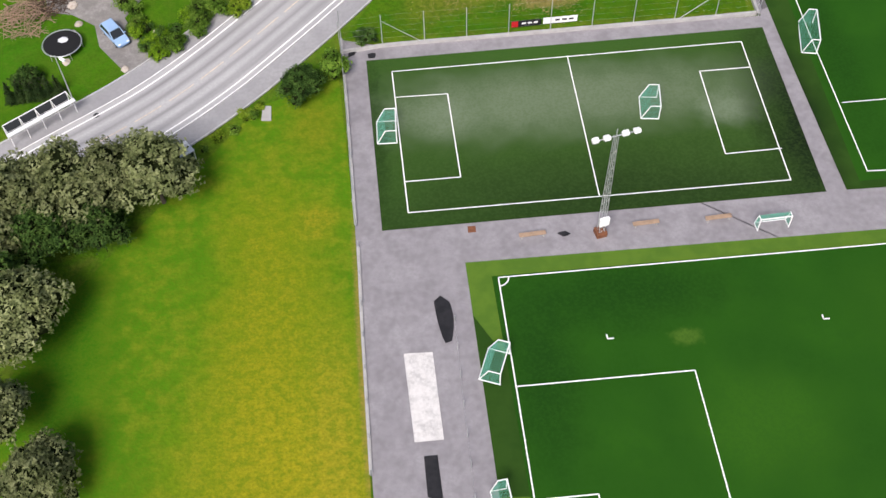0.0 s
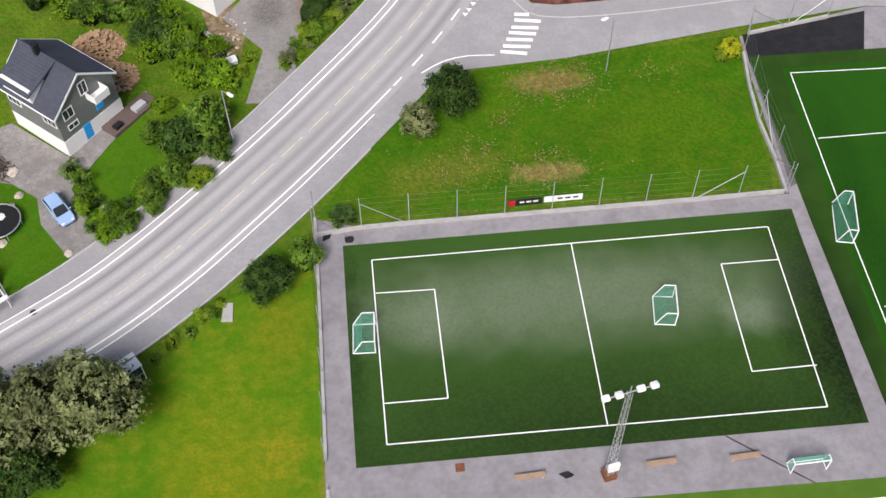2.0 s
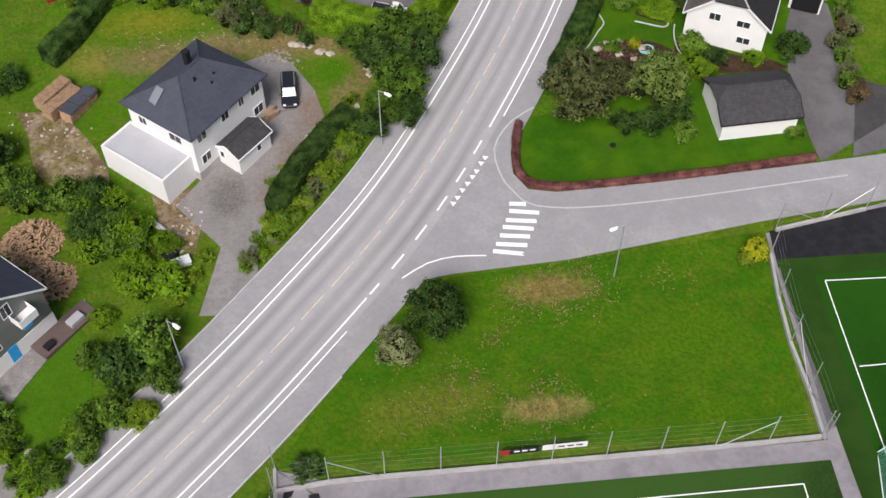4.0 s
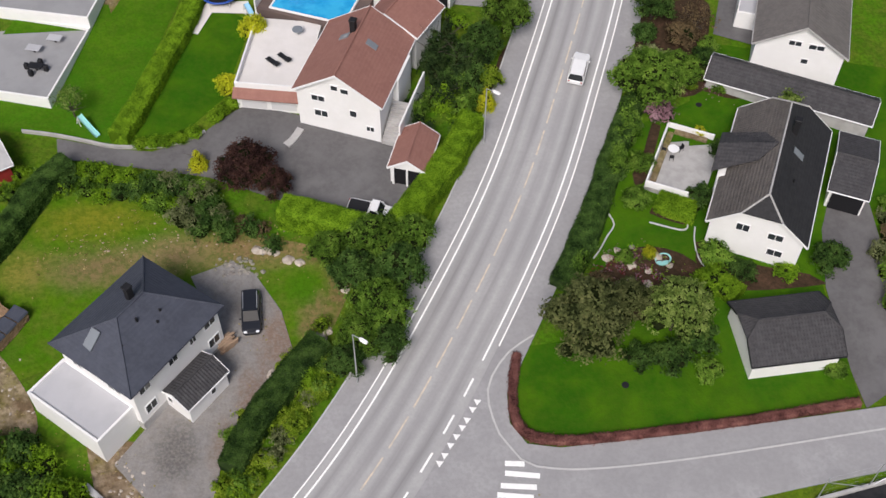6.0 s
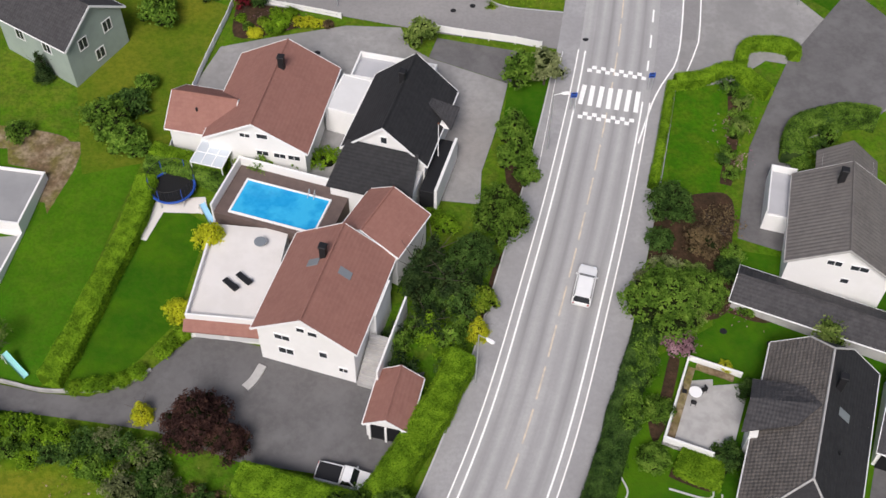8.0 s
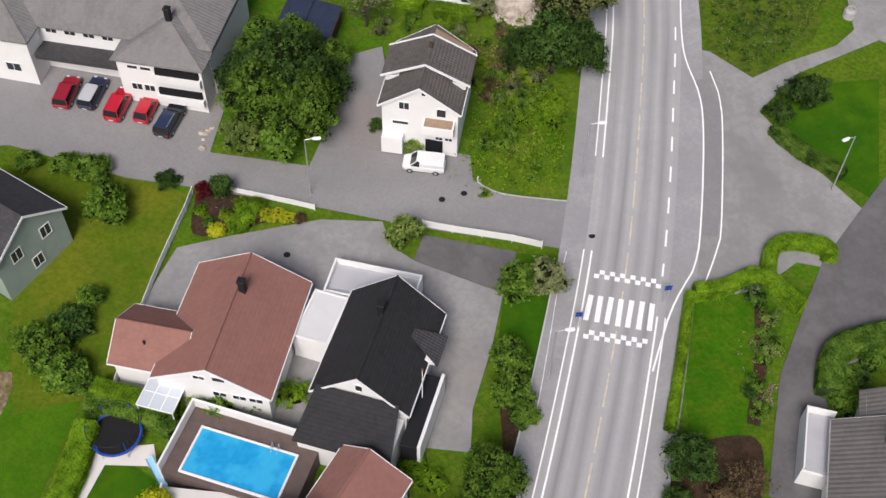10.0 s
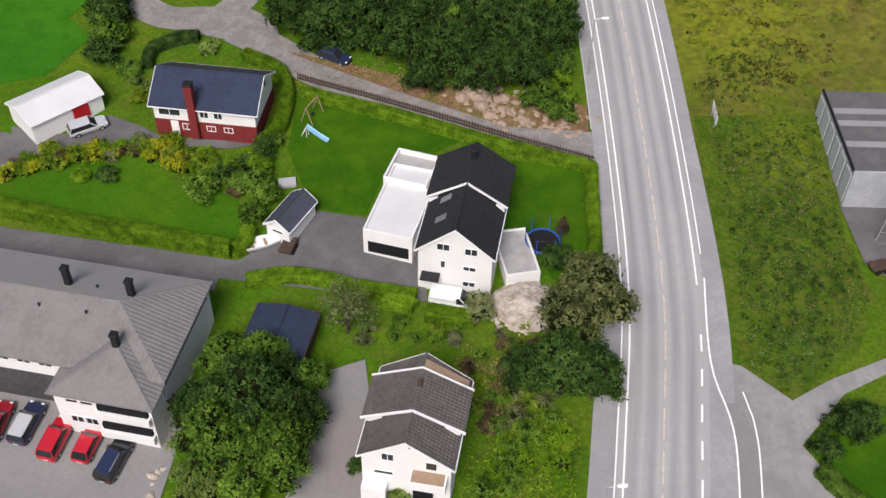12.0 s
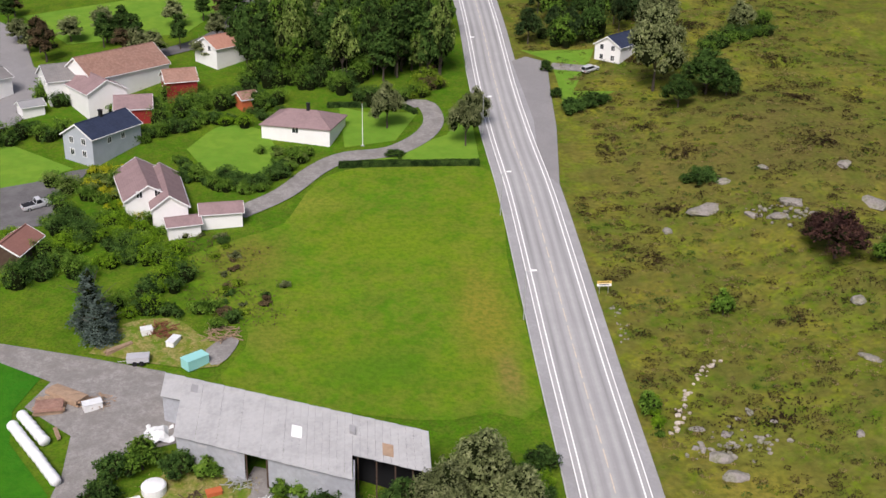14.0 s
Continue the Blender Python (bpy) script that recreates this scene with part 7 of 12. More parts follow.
def along(a, b, width, side=1):
    """A house rectangle from its ridge line: from a to b, with that width."""
    a, b = Vector(a), Vector(b)
    m, r = (a + b) / 2, b - a
    return (m.x, m.y, math.degrees(math.atan2(r.y, r.x)) - 90, width, r.length)


fw = [("front", -1.5, 3.6, 0.9, 1.1), ("front", 1.5, 3.6, 0.9, 1.1), ("front", -1.5, 1.3, 0.9, 1.1), ("front", 1.5, 1.3, 0.9, 1.1), ("right", -2.0, 3.2, 0.9, 1.0), ("right", 1.5, 3.2, 0.9, 1.0)]
cottage(along((-27.42, 352.52), (-20.10, 363.67), 8.0), 4.6, 6.8, WALL_BLUEGREY, TILE_BLUE, "pale blue-grey wooden house with a navy roof", windows=fw, stacks=[(0, 0, 7.8)])
cottage(along((-11.14, 330.82), (-15.79, 346.46), 8.5), 2.9, 5.2, WALL_WHITE, TILE_MAUVE, "white house with a mauve tiled roof", windows=fw[:2])
cottage(along((-7.30, 327.94), (-11.54, 345.87), 6.5), 2.6, 4.6, WALL_WHITE, TILE_MAUVE, "white side wing with a mauve tiled roof")
cottage(along((-8.12, 325.69), (-2.33, 327.38), 4.2), 2.2, 3.0, WALL_WHITE, TILE_MAUVE, "white garage with a mauve tiled roof")
cottage(along((-2.96, 329.35), (4.46, 330.49), 5.0), 2.6, 3.6, WALL_WHITE, TILE_MAUVE, "white garage with a mauve roof")
cottage(along((6.87, 367.74), (20.83, 363.34), 11.0), 2.5, 4.6, WALL_WHITE, TILE_MAUVE, "low white house with a hipped mauve roof", style="hip", ridge_at=4.5, windows=[("front", 0, 1.8, 1.2, 1.0), ("right", 0, 1.8, 1.2, 1.0)], stacks=[(0, 1, 5.8)])
cottage(along((-0.25, 377.07), (3.54, 379.11), 5.0), 2.4, 3.4, WALL_ORANGE, TILE_RUSTY, "small orange-red wooden shed")
cottage(along((-33.40, 381.87), (-19.61, 397.20), 11.0), 4.4, 8.0, WALL_WHITE, TILE_RUSTY, "white farmhouse with an old brown tiled roof")
cottage(along((-40.50, 382.73), (-34.31, 385.85), 9.5), 4.6, 7.0, WALL_WHITE, TILE_GREY, "white farm building with a grey roof", windows=fw[:4])
cottage(along((-25.32, 373.85), (-34.35, 386.93), 9.0), 4.4, 6.6, WALL_WHITE, TILE_MAUVE, "white wing with a pale grey roof")
cottage(along((-24.27, 373.04), (-16.63, 374.06), 8.0), 2.8, 4.6, WALL_RED, TILE_MAUVE, "low outbuilding with a mauve roof")
cottage(along((-16.11, 383.41), (-9.37, 385.56), 7.5), 4.0, 5.8, WALL_RED, TILE_RUSTY, "red wooden outbuilding with white trim", windows=fw[:4])
cottage(along((-9.22, 401.46), (-1.65, 408.95), 8.5), 4.0, 6.0, WALL_WHITE, mat("salmon_tiles", (0.42, 0.22, 0.16), 0.8, spots=[(0.6, (0.34, 0.17, 0.12), 0.6, 4)]), "white cottage with a salmon tiled roof", windows=fw[:2])
cottage(along((-43.38, 373.89), (-39.05, 376.68), 4.0), 2.2, 3.0, WALL_WHITE, FLAT_ROOF, "small white flat outhouse")
cottage(along((-31.30, 314.75), (-29.56, 323.42), 6.0), 2.8, 4.4, BROWN_WOOD, TILE_RED, "brown outbuilding with a red-brown tiled roof")
cottage(along((82.57, 400.30), (92.27, 410.00), 7.5), 4.2, 6.2, WALL_WHITE, TILE_BLUE, "white roadside house with a navy roof", windows=fw)
cottage(along((-51.93, 384.41), (-49.33, 387.53), 7.0), 4.0, 5.5, WALL_WHITE, TILE_GREY, "white village house with a grey roof")
cottage(along((-33.25, 127.59), (-29.14, 129.83), 6.0), 2.4, 3.6, WALL_RED, SHEET_ROOF, "red shed with a grey sheet roof", name="shed", category="shed")
# ---- plants ----
def leaf_mat(name, base, second, dark):
    m = bpy.data.materials.new(name)
    m.use_nodes = True
    nodes, links = m.node_tree.nodes, m.node_tree.links
    bsdf = nodes["Principled BSDF"]
    bsdf.inputs["Roughness"].default_value = 0.75
    bsdf.inputs["Specular IOR Level"].default_value = 0.08
    geo = nodes.new("ShaderNodeNewGeometry")
    info = nodes.new("ShaderNodeObjectInfo")
    clump = nodes.new("ShaderNodeTexNoise")
    clump.inputs["Scale"].default_value, clump.inputs["Detail"].default_value = 0.9, 5
    links.new(geo.outputs["Position"], clump.inputs["Vector"])
    spread = nodes.new("ShaderNodeMapRange")
    spread.inputs["From Min"].default_value, spread.inputs["From Max"].default_value = 0.36, 0.64
    spread.inputs["To Max"].default_value = 0.6
    links.new(clump.outputs["Fac"], spread.inputs["Value"])
    add = nodes.new("ShaderNodeMath")
    add.operation, add.inputs[1].default_value = "MULTIPLY_ADD", 0.4
    links.new(geo.outputs["Random Per Island"], add.inputs[0])
    links.new(spread.outputs[0], add.inputs[2])
    ramp = nodes.new("ShaderNodeValToRGB")
    ramp.color_ramp.elements[0].color, ramp.color_ramp.elements[1].color = (*dark, 1), (*second, 1)
    mid = ramp.color_ramp.elements.new(0.45)
    mid.color = (*base, 1)
    links.new(add.outputs[0], ramp.inputs[0])
    hsv = nodes.new("ShaderNodeHueSaturation")
    shade = nodes.new("ShaderNodeMapRange")
    shade.inputs["To Min"].default_value, shade.inputs["To Max"].default_value = 0.8, 1.25
    links.new(info.outputs["Random"], shade.inputs["Value"])
    links.new(shade.outputs[0], hsv.inputs["Value"])
    links.new(ramp.outputs[0], hsv.inputs["Color"])
    links.new(hsv.outputs[0], bsdf.inputs["Base Color"])
    glow = nodes.new("ShaderNodeBsdfTranslucent")
    links.new(hsv.outputs[0], glow.inputs["Color"])
    both = nodes.new("ShaderNodeMixShader")
    both.inputs[0].default_value = 0.38
    links.new(bsdf.outputs[0], both.inputs[1])
    links.new(glow.outputs[0], both.inputs[2])
    links.new(both.outputs[0], nodes["Material Output"].inputs["Surface"])
    return m


LEAF = {
    "mid": leaf_mat("green_leaves", (0.1, 0.195, 0.022), (0.23, 0.36, 0.05), (0.008, 0.021, 0.004)),
    "dark": leaf_mat("dark_green_leaves", (0.047, 0.1, 0.02), (0.12, 0.205, 0.042), (0.006, 0.014, 0.004)),
    "olive": leaf_mat("olive_leaves", (0.185, 0.215, 0.085), (0.36, 0.385, 0.19), (0.03, 0.042, 0.014)),
    "birch": leaf_mat("birch_leaves", (0.1, 0.12, 0.04), (0.22, 0.23, 0.09), (0.012, 0.017, 0.006)),
    "light": leaf_mat("light_green_leaves", (0.17, 0.25, 0.05), (0.34, 0.42, 0.12), (0.02, 0.05, 0.008)),
    "hedge": leaf_mat("hedge_leaves", (0.15, 0.275, 0.013), (0.27, 0.44, 0.025), (0.05, 0.115, 0.006)),
    "yellow": leaf_mat("golden_leaves", (0.42, 0.45, 0.02), (0.6, 0.58, 0.03), (0.18, 0.22, 0.012)),
    "maroon": leaf_mat("maroon_leaves", (0.06, 0.03, 0.026), (0.14, 0.07, 0.05), (0.012, 0.007, 0.006)),
    "barberry": leaf_mat("barberry_leaves", (0.2, 0.085, 0.075), (0.36, 0.17, 0.14), (0.05, 0.02, 0.018)),
    "brown": leaf_mat("brown_leaves", (0.12, 0.085, 0.045), (0.22, 0.16, 0.08), (0.035, 0.024, 0.012)),
    "pink": leaf_mat("pink_blossom", (0.3, 0.16, 0.2), (0.55, 0.36, 0.4), (0.03, 0.045, 0.014)),
    "red": leaf_mat("red_leaves", (0.17, 0.014, 0.025), (0.3, 0.03, 0.05), (0.04, 0.005, 0.008)),
    "spruce": leaf_mat("blue_green_needles", (0.09, 0.125, 0.105), (0.17, 0.22, 0.19), (0.02, 0.03, 0.024)),
    "conifer": leaf_mat("dark_needles", (0.03, 0.06, 0.018), (0.08, 0.125, 0.035), (0.005, 0.011, 0.004)),
    # darker hedge green that paints shade into the gaps of the skin
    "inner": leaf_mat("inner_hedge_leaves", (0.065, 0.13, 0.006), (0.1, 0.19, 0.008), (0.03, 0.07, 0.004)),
    "heather": leaf_mat("heather", (0.05, 0.034, 0.018), (0.1, 0.066, 0.03), (0.014, 0.01, 0.005)),
    "straw": leaf_mat("straw", (0.27, 0.225, 0.08), (0.42, 0.33, 0.16), (0.12, 0.14, 0.02)),
    "weeds": leaf_mat("weeds", (0.15, 0.24, 0.014), (0.3, 0.38, 0.04), (0.022, 0.05, 0.004)),
}
# near-black for plant cores: shade between the leaves, painted in
GAP_SHADE = mat("inner_twigs", (0.011, 0.016, 0.005), 0.95, spots=[(0.3, (0.014, 0.018, 0.006), 0.6, 4)], spec=0.02)
plant_rng = np.random.default_rng(7)


def leaves(points, normals, size, rng, toss=0.7):
    """Small leaf clumps, one pointed face each, set at points and facing roughly along normals."""
    points, normals = np.repeat(points, 2, axis=0), np.repeat(normals, 2, axis=0)
    n = len(points)
    points = points + rng.normal(0, size * 0.45, (n, 3))
    jit = normals + rng.normal(0, toss, (n, 3))
    jit /= np.linalg.norm(jit, axis=1)[:, None]
    ref = rng.normal(0, 1, (n, 3))
    u = np.cross(jit, ref)
    u /= np.linalg.norm(u, axis=1)[:, None]
    v = np.cross(jit, u)
    s = size * 0.8 * rng.uniform(0.5, 1.4, n)[:, None]
    corners = np.stack([points - u * s * 0.5 - v * s * 0.4, points + u * s * 0.5 - v * s * 0.45, points + v * s * 0.85], 1)
    return corners.reshape(-1, 3), np.arange(n * 3).reshape(-1, 3)


def crown_mesh(name, lobes, count, size, material, rng, core=0.66):
    """lobes: (centre, radii). Leaves over the lobes' skins and inside, round a lumpy core painted as dark as leaf
    shade.
    """
    gap_scale = 0.32 / size
    pts, nrm = [], []
    weight = np.array([r[0] * r[1] + r[1] * r[2] for _, r in lobes])
    for (c, r), k in zip(lobes, (count * weight / weight.sum()).astype(int)):
        d = rng.normal(0, 1, (k, 3))
        d /= np.linalg.norm(d, axis=1)[:, None]
        d[:, 2] = np.where(d[:, 2] < -0.35, -d[:, 2], d[:, 2])
        ragged = np.array([noise.noise(Vector(q) * 2.6 + Vector(c)) for q in d.tolist()])
        rad = (rng.uniform(0.7, 1.04, k) + 0.28 * ragged)[:, None]
        pts.append(np.array(c) + d * np.array(r) * rad)
        nrm.append(d + np.array((0, 0, 0.5)))
    pts, nrm = np.concatenate(pts), np.concatenate(nrm)
    keep = np.array([noise.noise(Vector(p) * gap_scale) > -0.24 for p in pts.tolist()])
    verts, faces = leaves(pts[keep], nrm[keep], size, rng)
    verts, faces = verts.tolist(), faces.tolist()
    leaf_count = len(faces)
    bm = bmesh.new()
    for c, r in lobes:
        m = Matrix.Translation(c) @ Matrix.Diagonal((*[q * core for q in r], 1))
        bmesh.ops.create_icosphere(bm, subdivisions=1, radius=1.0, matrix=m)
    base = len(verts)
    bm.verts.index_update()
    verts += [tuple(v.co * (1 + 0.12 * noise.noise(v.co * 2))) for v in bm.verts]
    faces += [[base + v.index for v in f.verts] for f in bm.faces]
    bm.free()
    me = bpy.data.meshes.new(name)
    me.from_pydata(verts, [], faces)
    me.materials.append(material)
    me.materials.append(GAP_SHADE)
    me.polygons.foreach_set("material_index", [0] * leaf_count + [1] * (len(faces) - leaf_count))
    return me


def lobe_set(rng, n, r, h0, h1, spread=0.62, size=0.42):
    out = [((0, 0, (h0 + h1) / 2), (r * 0.62, r * 0.62, (h1 - h0) * 0.42))]
    for i in range(n):
        a = 2.4 * i + rng.uniform(-0.4, 0.4)
        f = math.sqrt((i + 0.5) / n)
        z = h0 + (h1 - h0) * (0.3 + 0.6 * (1 - f) + rng.uniform(-0.12, 0.18))
        q = r * size * rng.uniform(0.75, 1.2)
        out.append(((math.cos(a) * r * spread * f, math.sin(a) * r * spread * f, z), (q, q, q * rng.uniform(0.75, 1.0))))
    return out


def trunk_mesh(bm, h, r, rng, limbs=6, reach=0.6):
    z, p = 0.0, Vector((0, 0, -0.4))
    steps = 4
    for k in range(steps):
        q = Vector((rng.uniform(-0.1, 0.1), rng.uniform(-0.1, 0.1), h * (k + 1) / steps))
        bar(bm, p, q, r * (1 - 0.2 * k), 7, r * (1 - 0.2 * (k + 1)))
        p = q
    for k in range(limbs):
        a, s = 2 * math.pi * k / limbs + rng.uniform(0, 0.6), h * rng.uniform(0.45, 0.85)
        tip = Vector((math.cos(a) * reach * h * 0.6, math.sin(a) * reach * h * 0.6, s + h * 0.35))
        bar(bm, (0, 0, s), tip, r * 0.4, 5, r * 0.12)


PLANTS = {}
HIDE = Vector((0, 0, 0))


def plant(kind, style):
    """One model of each kind and style, about 1 m in radius for shrubs and 4 m for trees; kept for copying."""
    key = (kind, style)
    rng = np.random.default_rng(abs(hash_of(kind + style)))
    mats = LEAF[kind]
    if style in ("tree", "tree2"):
        crown = crown_mesh("crown", lobe_set(rng, 24, 4.0, 1.4, 8.0, 0.74, 0.32), 4500 if style == "tree" else 1800, 0.28 if style == "tree" else 0.42, mats, rng)
        trunk = (3.6, 0.22)
    elif style == "tall":
        crown = crown_mesh("crown", lobe_set(rng, 15, 2.4, 1.2, 8.0, 0.6, 0.38), 1700, 0.33, mats, rng)
        trunk = (4.0, 0.18)
    elif style == "spire":
        lobes = [((rng.uniform(-0.1, 0.1), rng.uniform(-0.1, 0.1), 0.6 + 0.75 * k), (2.0 * (1 - k / 11.5) + 0.15, 2.0 * (1 - k / 11.5) + 0.15, 0.6)) for k in range(11)]
        crown = crown_mesh("crown", lobes, 2400, 0.25, mats, rng, 0.7)
        trunk = (7.0, 0.16)
    elif style == "ball":
        crown = crown_mesh("crown", [((0, 0, 0.9), (1.0, 1.0, 0.9)), ((0.2, 0.1, 1.0), (0.8, 0.8, 0.8))], 1100, 0.15, mats, rng, 0.8)
        trunk = (0.5, 0.06)
    elif style == "bare":
        crown = crown_mesh("crown", lobe_set(rng, 14, 4.0, 2.4, 7.0), 620, 0.3, mats, rng, 0.02)
        trunk = (3.4, 0.22)
    else:
        crown = crown_mesh("crown", lobe_set(rng, 12, 1.0, 0.0, 1.5, 0.72, 0.36), 1150, 0.125, mats, rng)
        trunk = (0.6, 0.06)
    bm = bmesh.new()
    trunk_mesh(bm, trunk[0], trunk[1], rng, 14 if style == "bare" else 6, 1.1 if style == "bare" else 0.6)
    if style == "bare":
        for k in range(40):
            a, z = rng.uniform(0, 6.28), rng.uniform(2.5, 6.0)
            c = Vector((math.cos(a), math.sin(a), 0)) * rng.uniform(0.5, 2.2)
            bar(bm, (c.x, c.y, z), (c.x * 1.7, c.y * 1.7, z + rng.uniform(0.2, 1.2)), 0.04, 4, 0.015)
    tm = bpy.data.meshes.new("trunk")
    bm.to_mesh(tm)
    bm.free()
    tm.materials.append(BARK)
    PLANTS[key] = (crown, tm)
    return PLANTS[key]


def hash_of(s):
    v = 17
    for ch in s:
        v = (v * 31 + ord(ch)) % 100003
    return v


WORDS = {"mid": "green", "dark": "dark green", "olive": "olive-green", "birch": "feathery olive-green", "light": "light green", "hedge": "bright green", "yellow": "golden-yellow", "maroon": "dark maroon", "brown": "brown half-bare", "pink": "pink-flowering", "red": "deep red", "spruce": "blue-green", "conifer": "dark green coniferous", "weeds": "straggly green", "straw": "dry straw-coloured", "heather": "dark brown"}
STYLES = {"tree": ("tree", "broad leafy tree with an uneven crown", "tree"), "tree2": ("tree", "broad leafy tree with an uneven crown", "tree"), "tall": ("tree", "slim leafy tree with a tall crown", "tree"), "spire": ("tree", "pointed conifer tree on the ground", "tree"), "ball": ("bush", "clipped round bush in the garden", "bush"), "bare": ("tree", "sparse tree with bare grey branches", "tree"), "shrub": ("shrub", "bushy garden shrub with small leaves", "shrub")}
SIZE = {"tree": (4.0, 8.0), "tree2": (4.0, 8.0), "tall": (2.4, 8.0), "spire": (2.1, 8.6), "ball": (1.0, 1.8), "bare": (4.0, 7.5), "shrub": (1.0, 1.5)}


def grow(x, y, radius, height, kind, style="shrub"):
    crown, trunk = PLANTS.get((kind, style)) or plant(kind, style)
    name, words, cat = STYLES[style]
    r0, h0 = SIZE[style]
    turn = float(plant_rng.uniform(0, 360))
    root = new(name)
    root.empty_display_size = 0.3
    root.matrix_world = pose(x, y, land(x, y) - 0.05, 0, 0, turn) @ Matrix.Diagonal((radius / r0, radius / r0, height / h0, 1))
    tagged(root, WORDS[kind] + " " + words, cat)
    for part_name, me in (("trunk", trunk), ("crown", crown)):
        ob = new(part_name, me)
        ob.parent = root
    return root


def hedge(line, width, height, kind="hedge", label="clipped green hedge", density=210, closed=False):
    """A hedge along a line: an uneven solid body under a skin of leaves."""
    rng = np.random.default_rng(abs(hash_of(label)) + len(line))
    line = resample(curve(line, 0.8), 0.8)
    bm = bmesh.new()
    rows = []
    for i, ((ax, ay), (bx, by)) in enumerate(zip(offset(line, -width / 2), offset(line, width / 2))):
        w = 1 + 0.16 * noise.noise((ax * 0.45, ay * 0.45, 1))
        top = height * (1 + 0.1 * noise.noise((ax * 0.5, ay * 0.5, 5)))
        mx, my = (ax + bx) / 2, (ay + by) / 2
        dx, dy = (ax - mx) * w * 0.9, (ay - my) * w * 0.9
        z = land(mx, my)
        rows.append([bm.verts.new(p) for p in ((mx + dx, my + dy, z - 0.3), (mx + dx * 1.02, my + dy * 1.02, z + top * 0.8), (mx + dx * 0.75, my + dy * 0.75, z + top * 0.95), (mx - dx * 0.75, my - dy * 0.75, z + top * 0.95), (mx - dx * 1.02, my - dy * 1.02, z + top * 0.8), (mx - dx, my - dy, z - 0.3))])
    for a, b in zip(rows, rows[1:]):
        for k in range(5):
            bm.faces.new((a[k], a[k + 1], b[k + 1], b[k]))
    bm.faces.new(rows[0][::-1])
    bm.faces.new(rows[-1])
    bm.normal_update()
    pts, nrm = [], []
    for f in bm.faces:
        n = int(f.calc_area() * density * (0.6 if abs(f.normal.z) < 0.3 else 1.0)) + 1
        vs = [np.array(v.co) for v in f.verts]
        for _ in range(n):
            a, b = rng.uniform(), rng.uniform()
            p = (vs[0] * (1 - a) + vs[1] * a) * (1 - b) + (vs[-1] * (1 - a) + vs[2] * a) * b
            pts.append(p + np.array(f.normal) * rng.uniform(-0.06, 0.12))
            nrm.append(np.array(f.normal))
    verts, faces = leaves(np.array(pts), np.array(nrm) + np.array((0, 0, 0.35)), 0.13, rng, 0.32)
    verts, faces = verts.tolist(), faces.tolist()
    leaf_count = len(faces)
    bm.verts.index_update()
    base = len(verts)
    verts += [tuple(v.co) for v in bm.verts]
    faces += [[base + v.index for v in f.verts] for f in bm.faces]
    bm.free()
    root = thing("hedge", Matrix.Identity(4), label, "hedge")
    # green hedges get a darker body colour, painting shade between their leaves
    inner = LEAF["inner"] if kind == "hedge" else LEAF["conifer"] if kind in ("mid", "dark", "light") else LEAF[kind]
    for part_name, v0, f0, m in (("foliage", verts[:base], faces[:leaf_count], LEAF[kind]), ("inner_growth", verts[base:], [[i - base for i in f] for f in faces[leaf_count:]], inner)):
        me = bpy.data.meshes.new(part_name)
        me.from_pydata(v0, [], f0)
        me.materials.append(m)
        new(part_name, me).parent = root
    return root


BELT = {}


ROAD_XY = np.array(ROAD)


def off_road(x, y, r):
    """The place moved clear of the road and its footways."""
    d = np.hypot(ROAD_XY[:, 0] - x, ROAD_XY[:, 1] - y)
    i = int(d.argmin())
    need = 7.4 + r * 0.8
    if d[i] >= need:
        return x, y
    ax, ay = ROAD[i]
    return ax + (x - ax) * need / max(d[i], 0.1), ay + (y - ay) * need / max(d[i], 0.1)


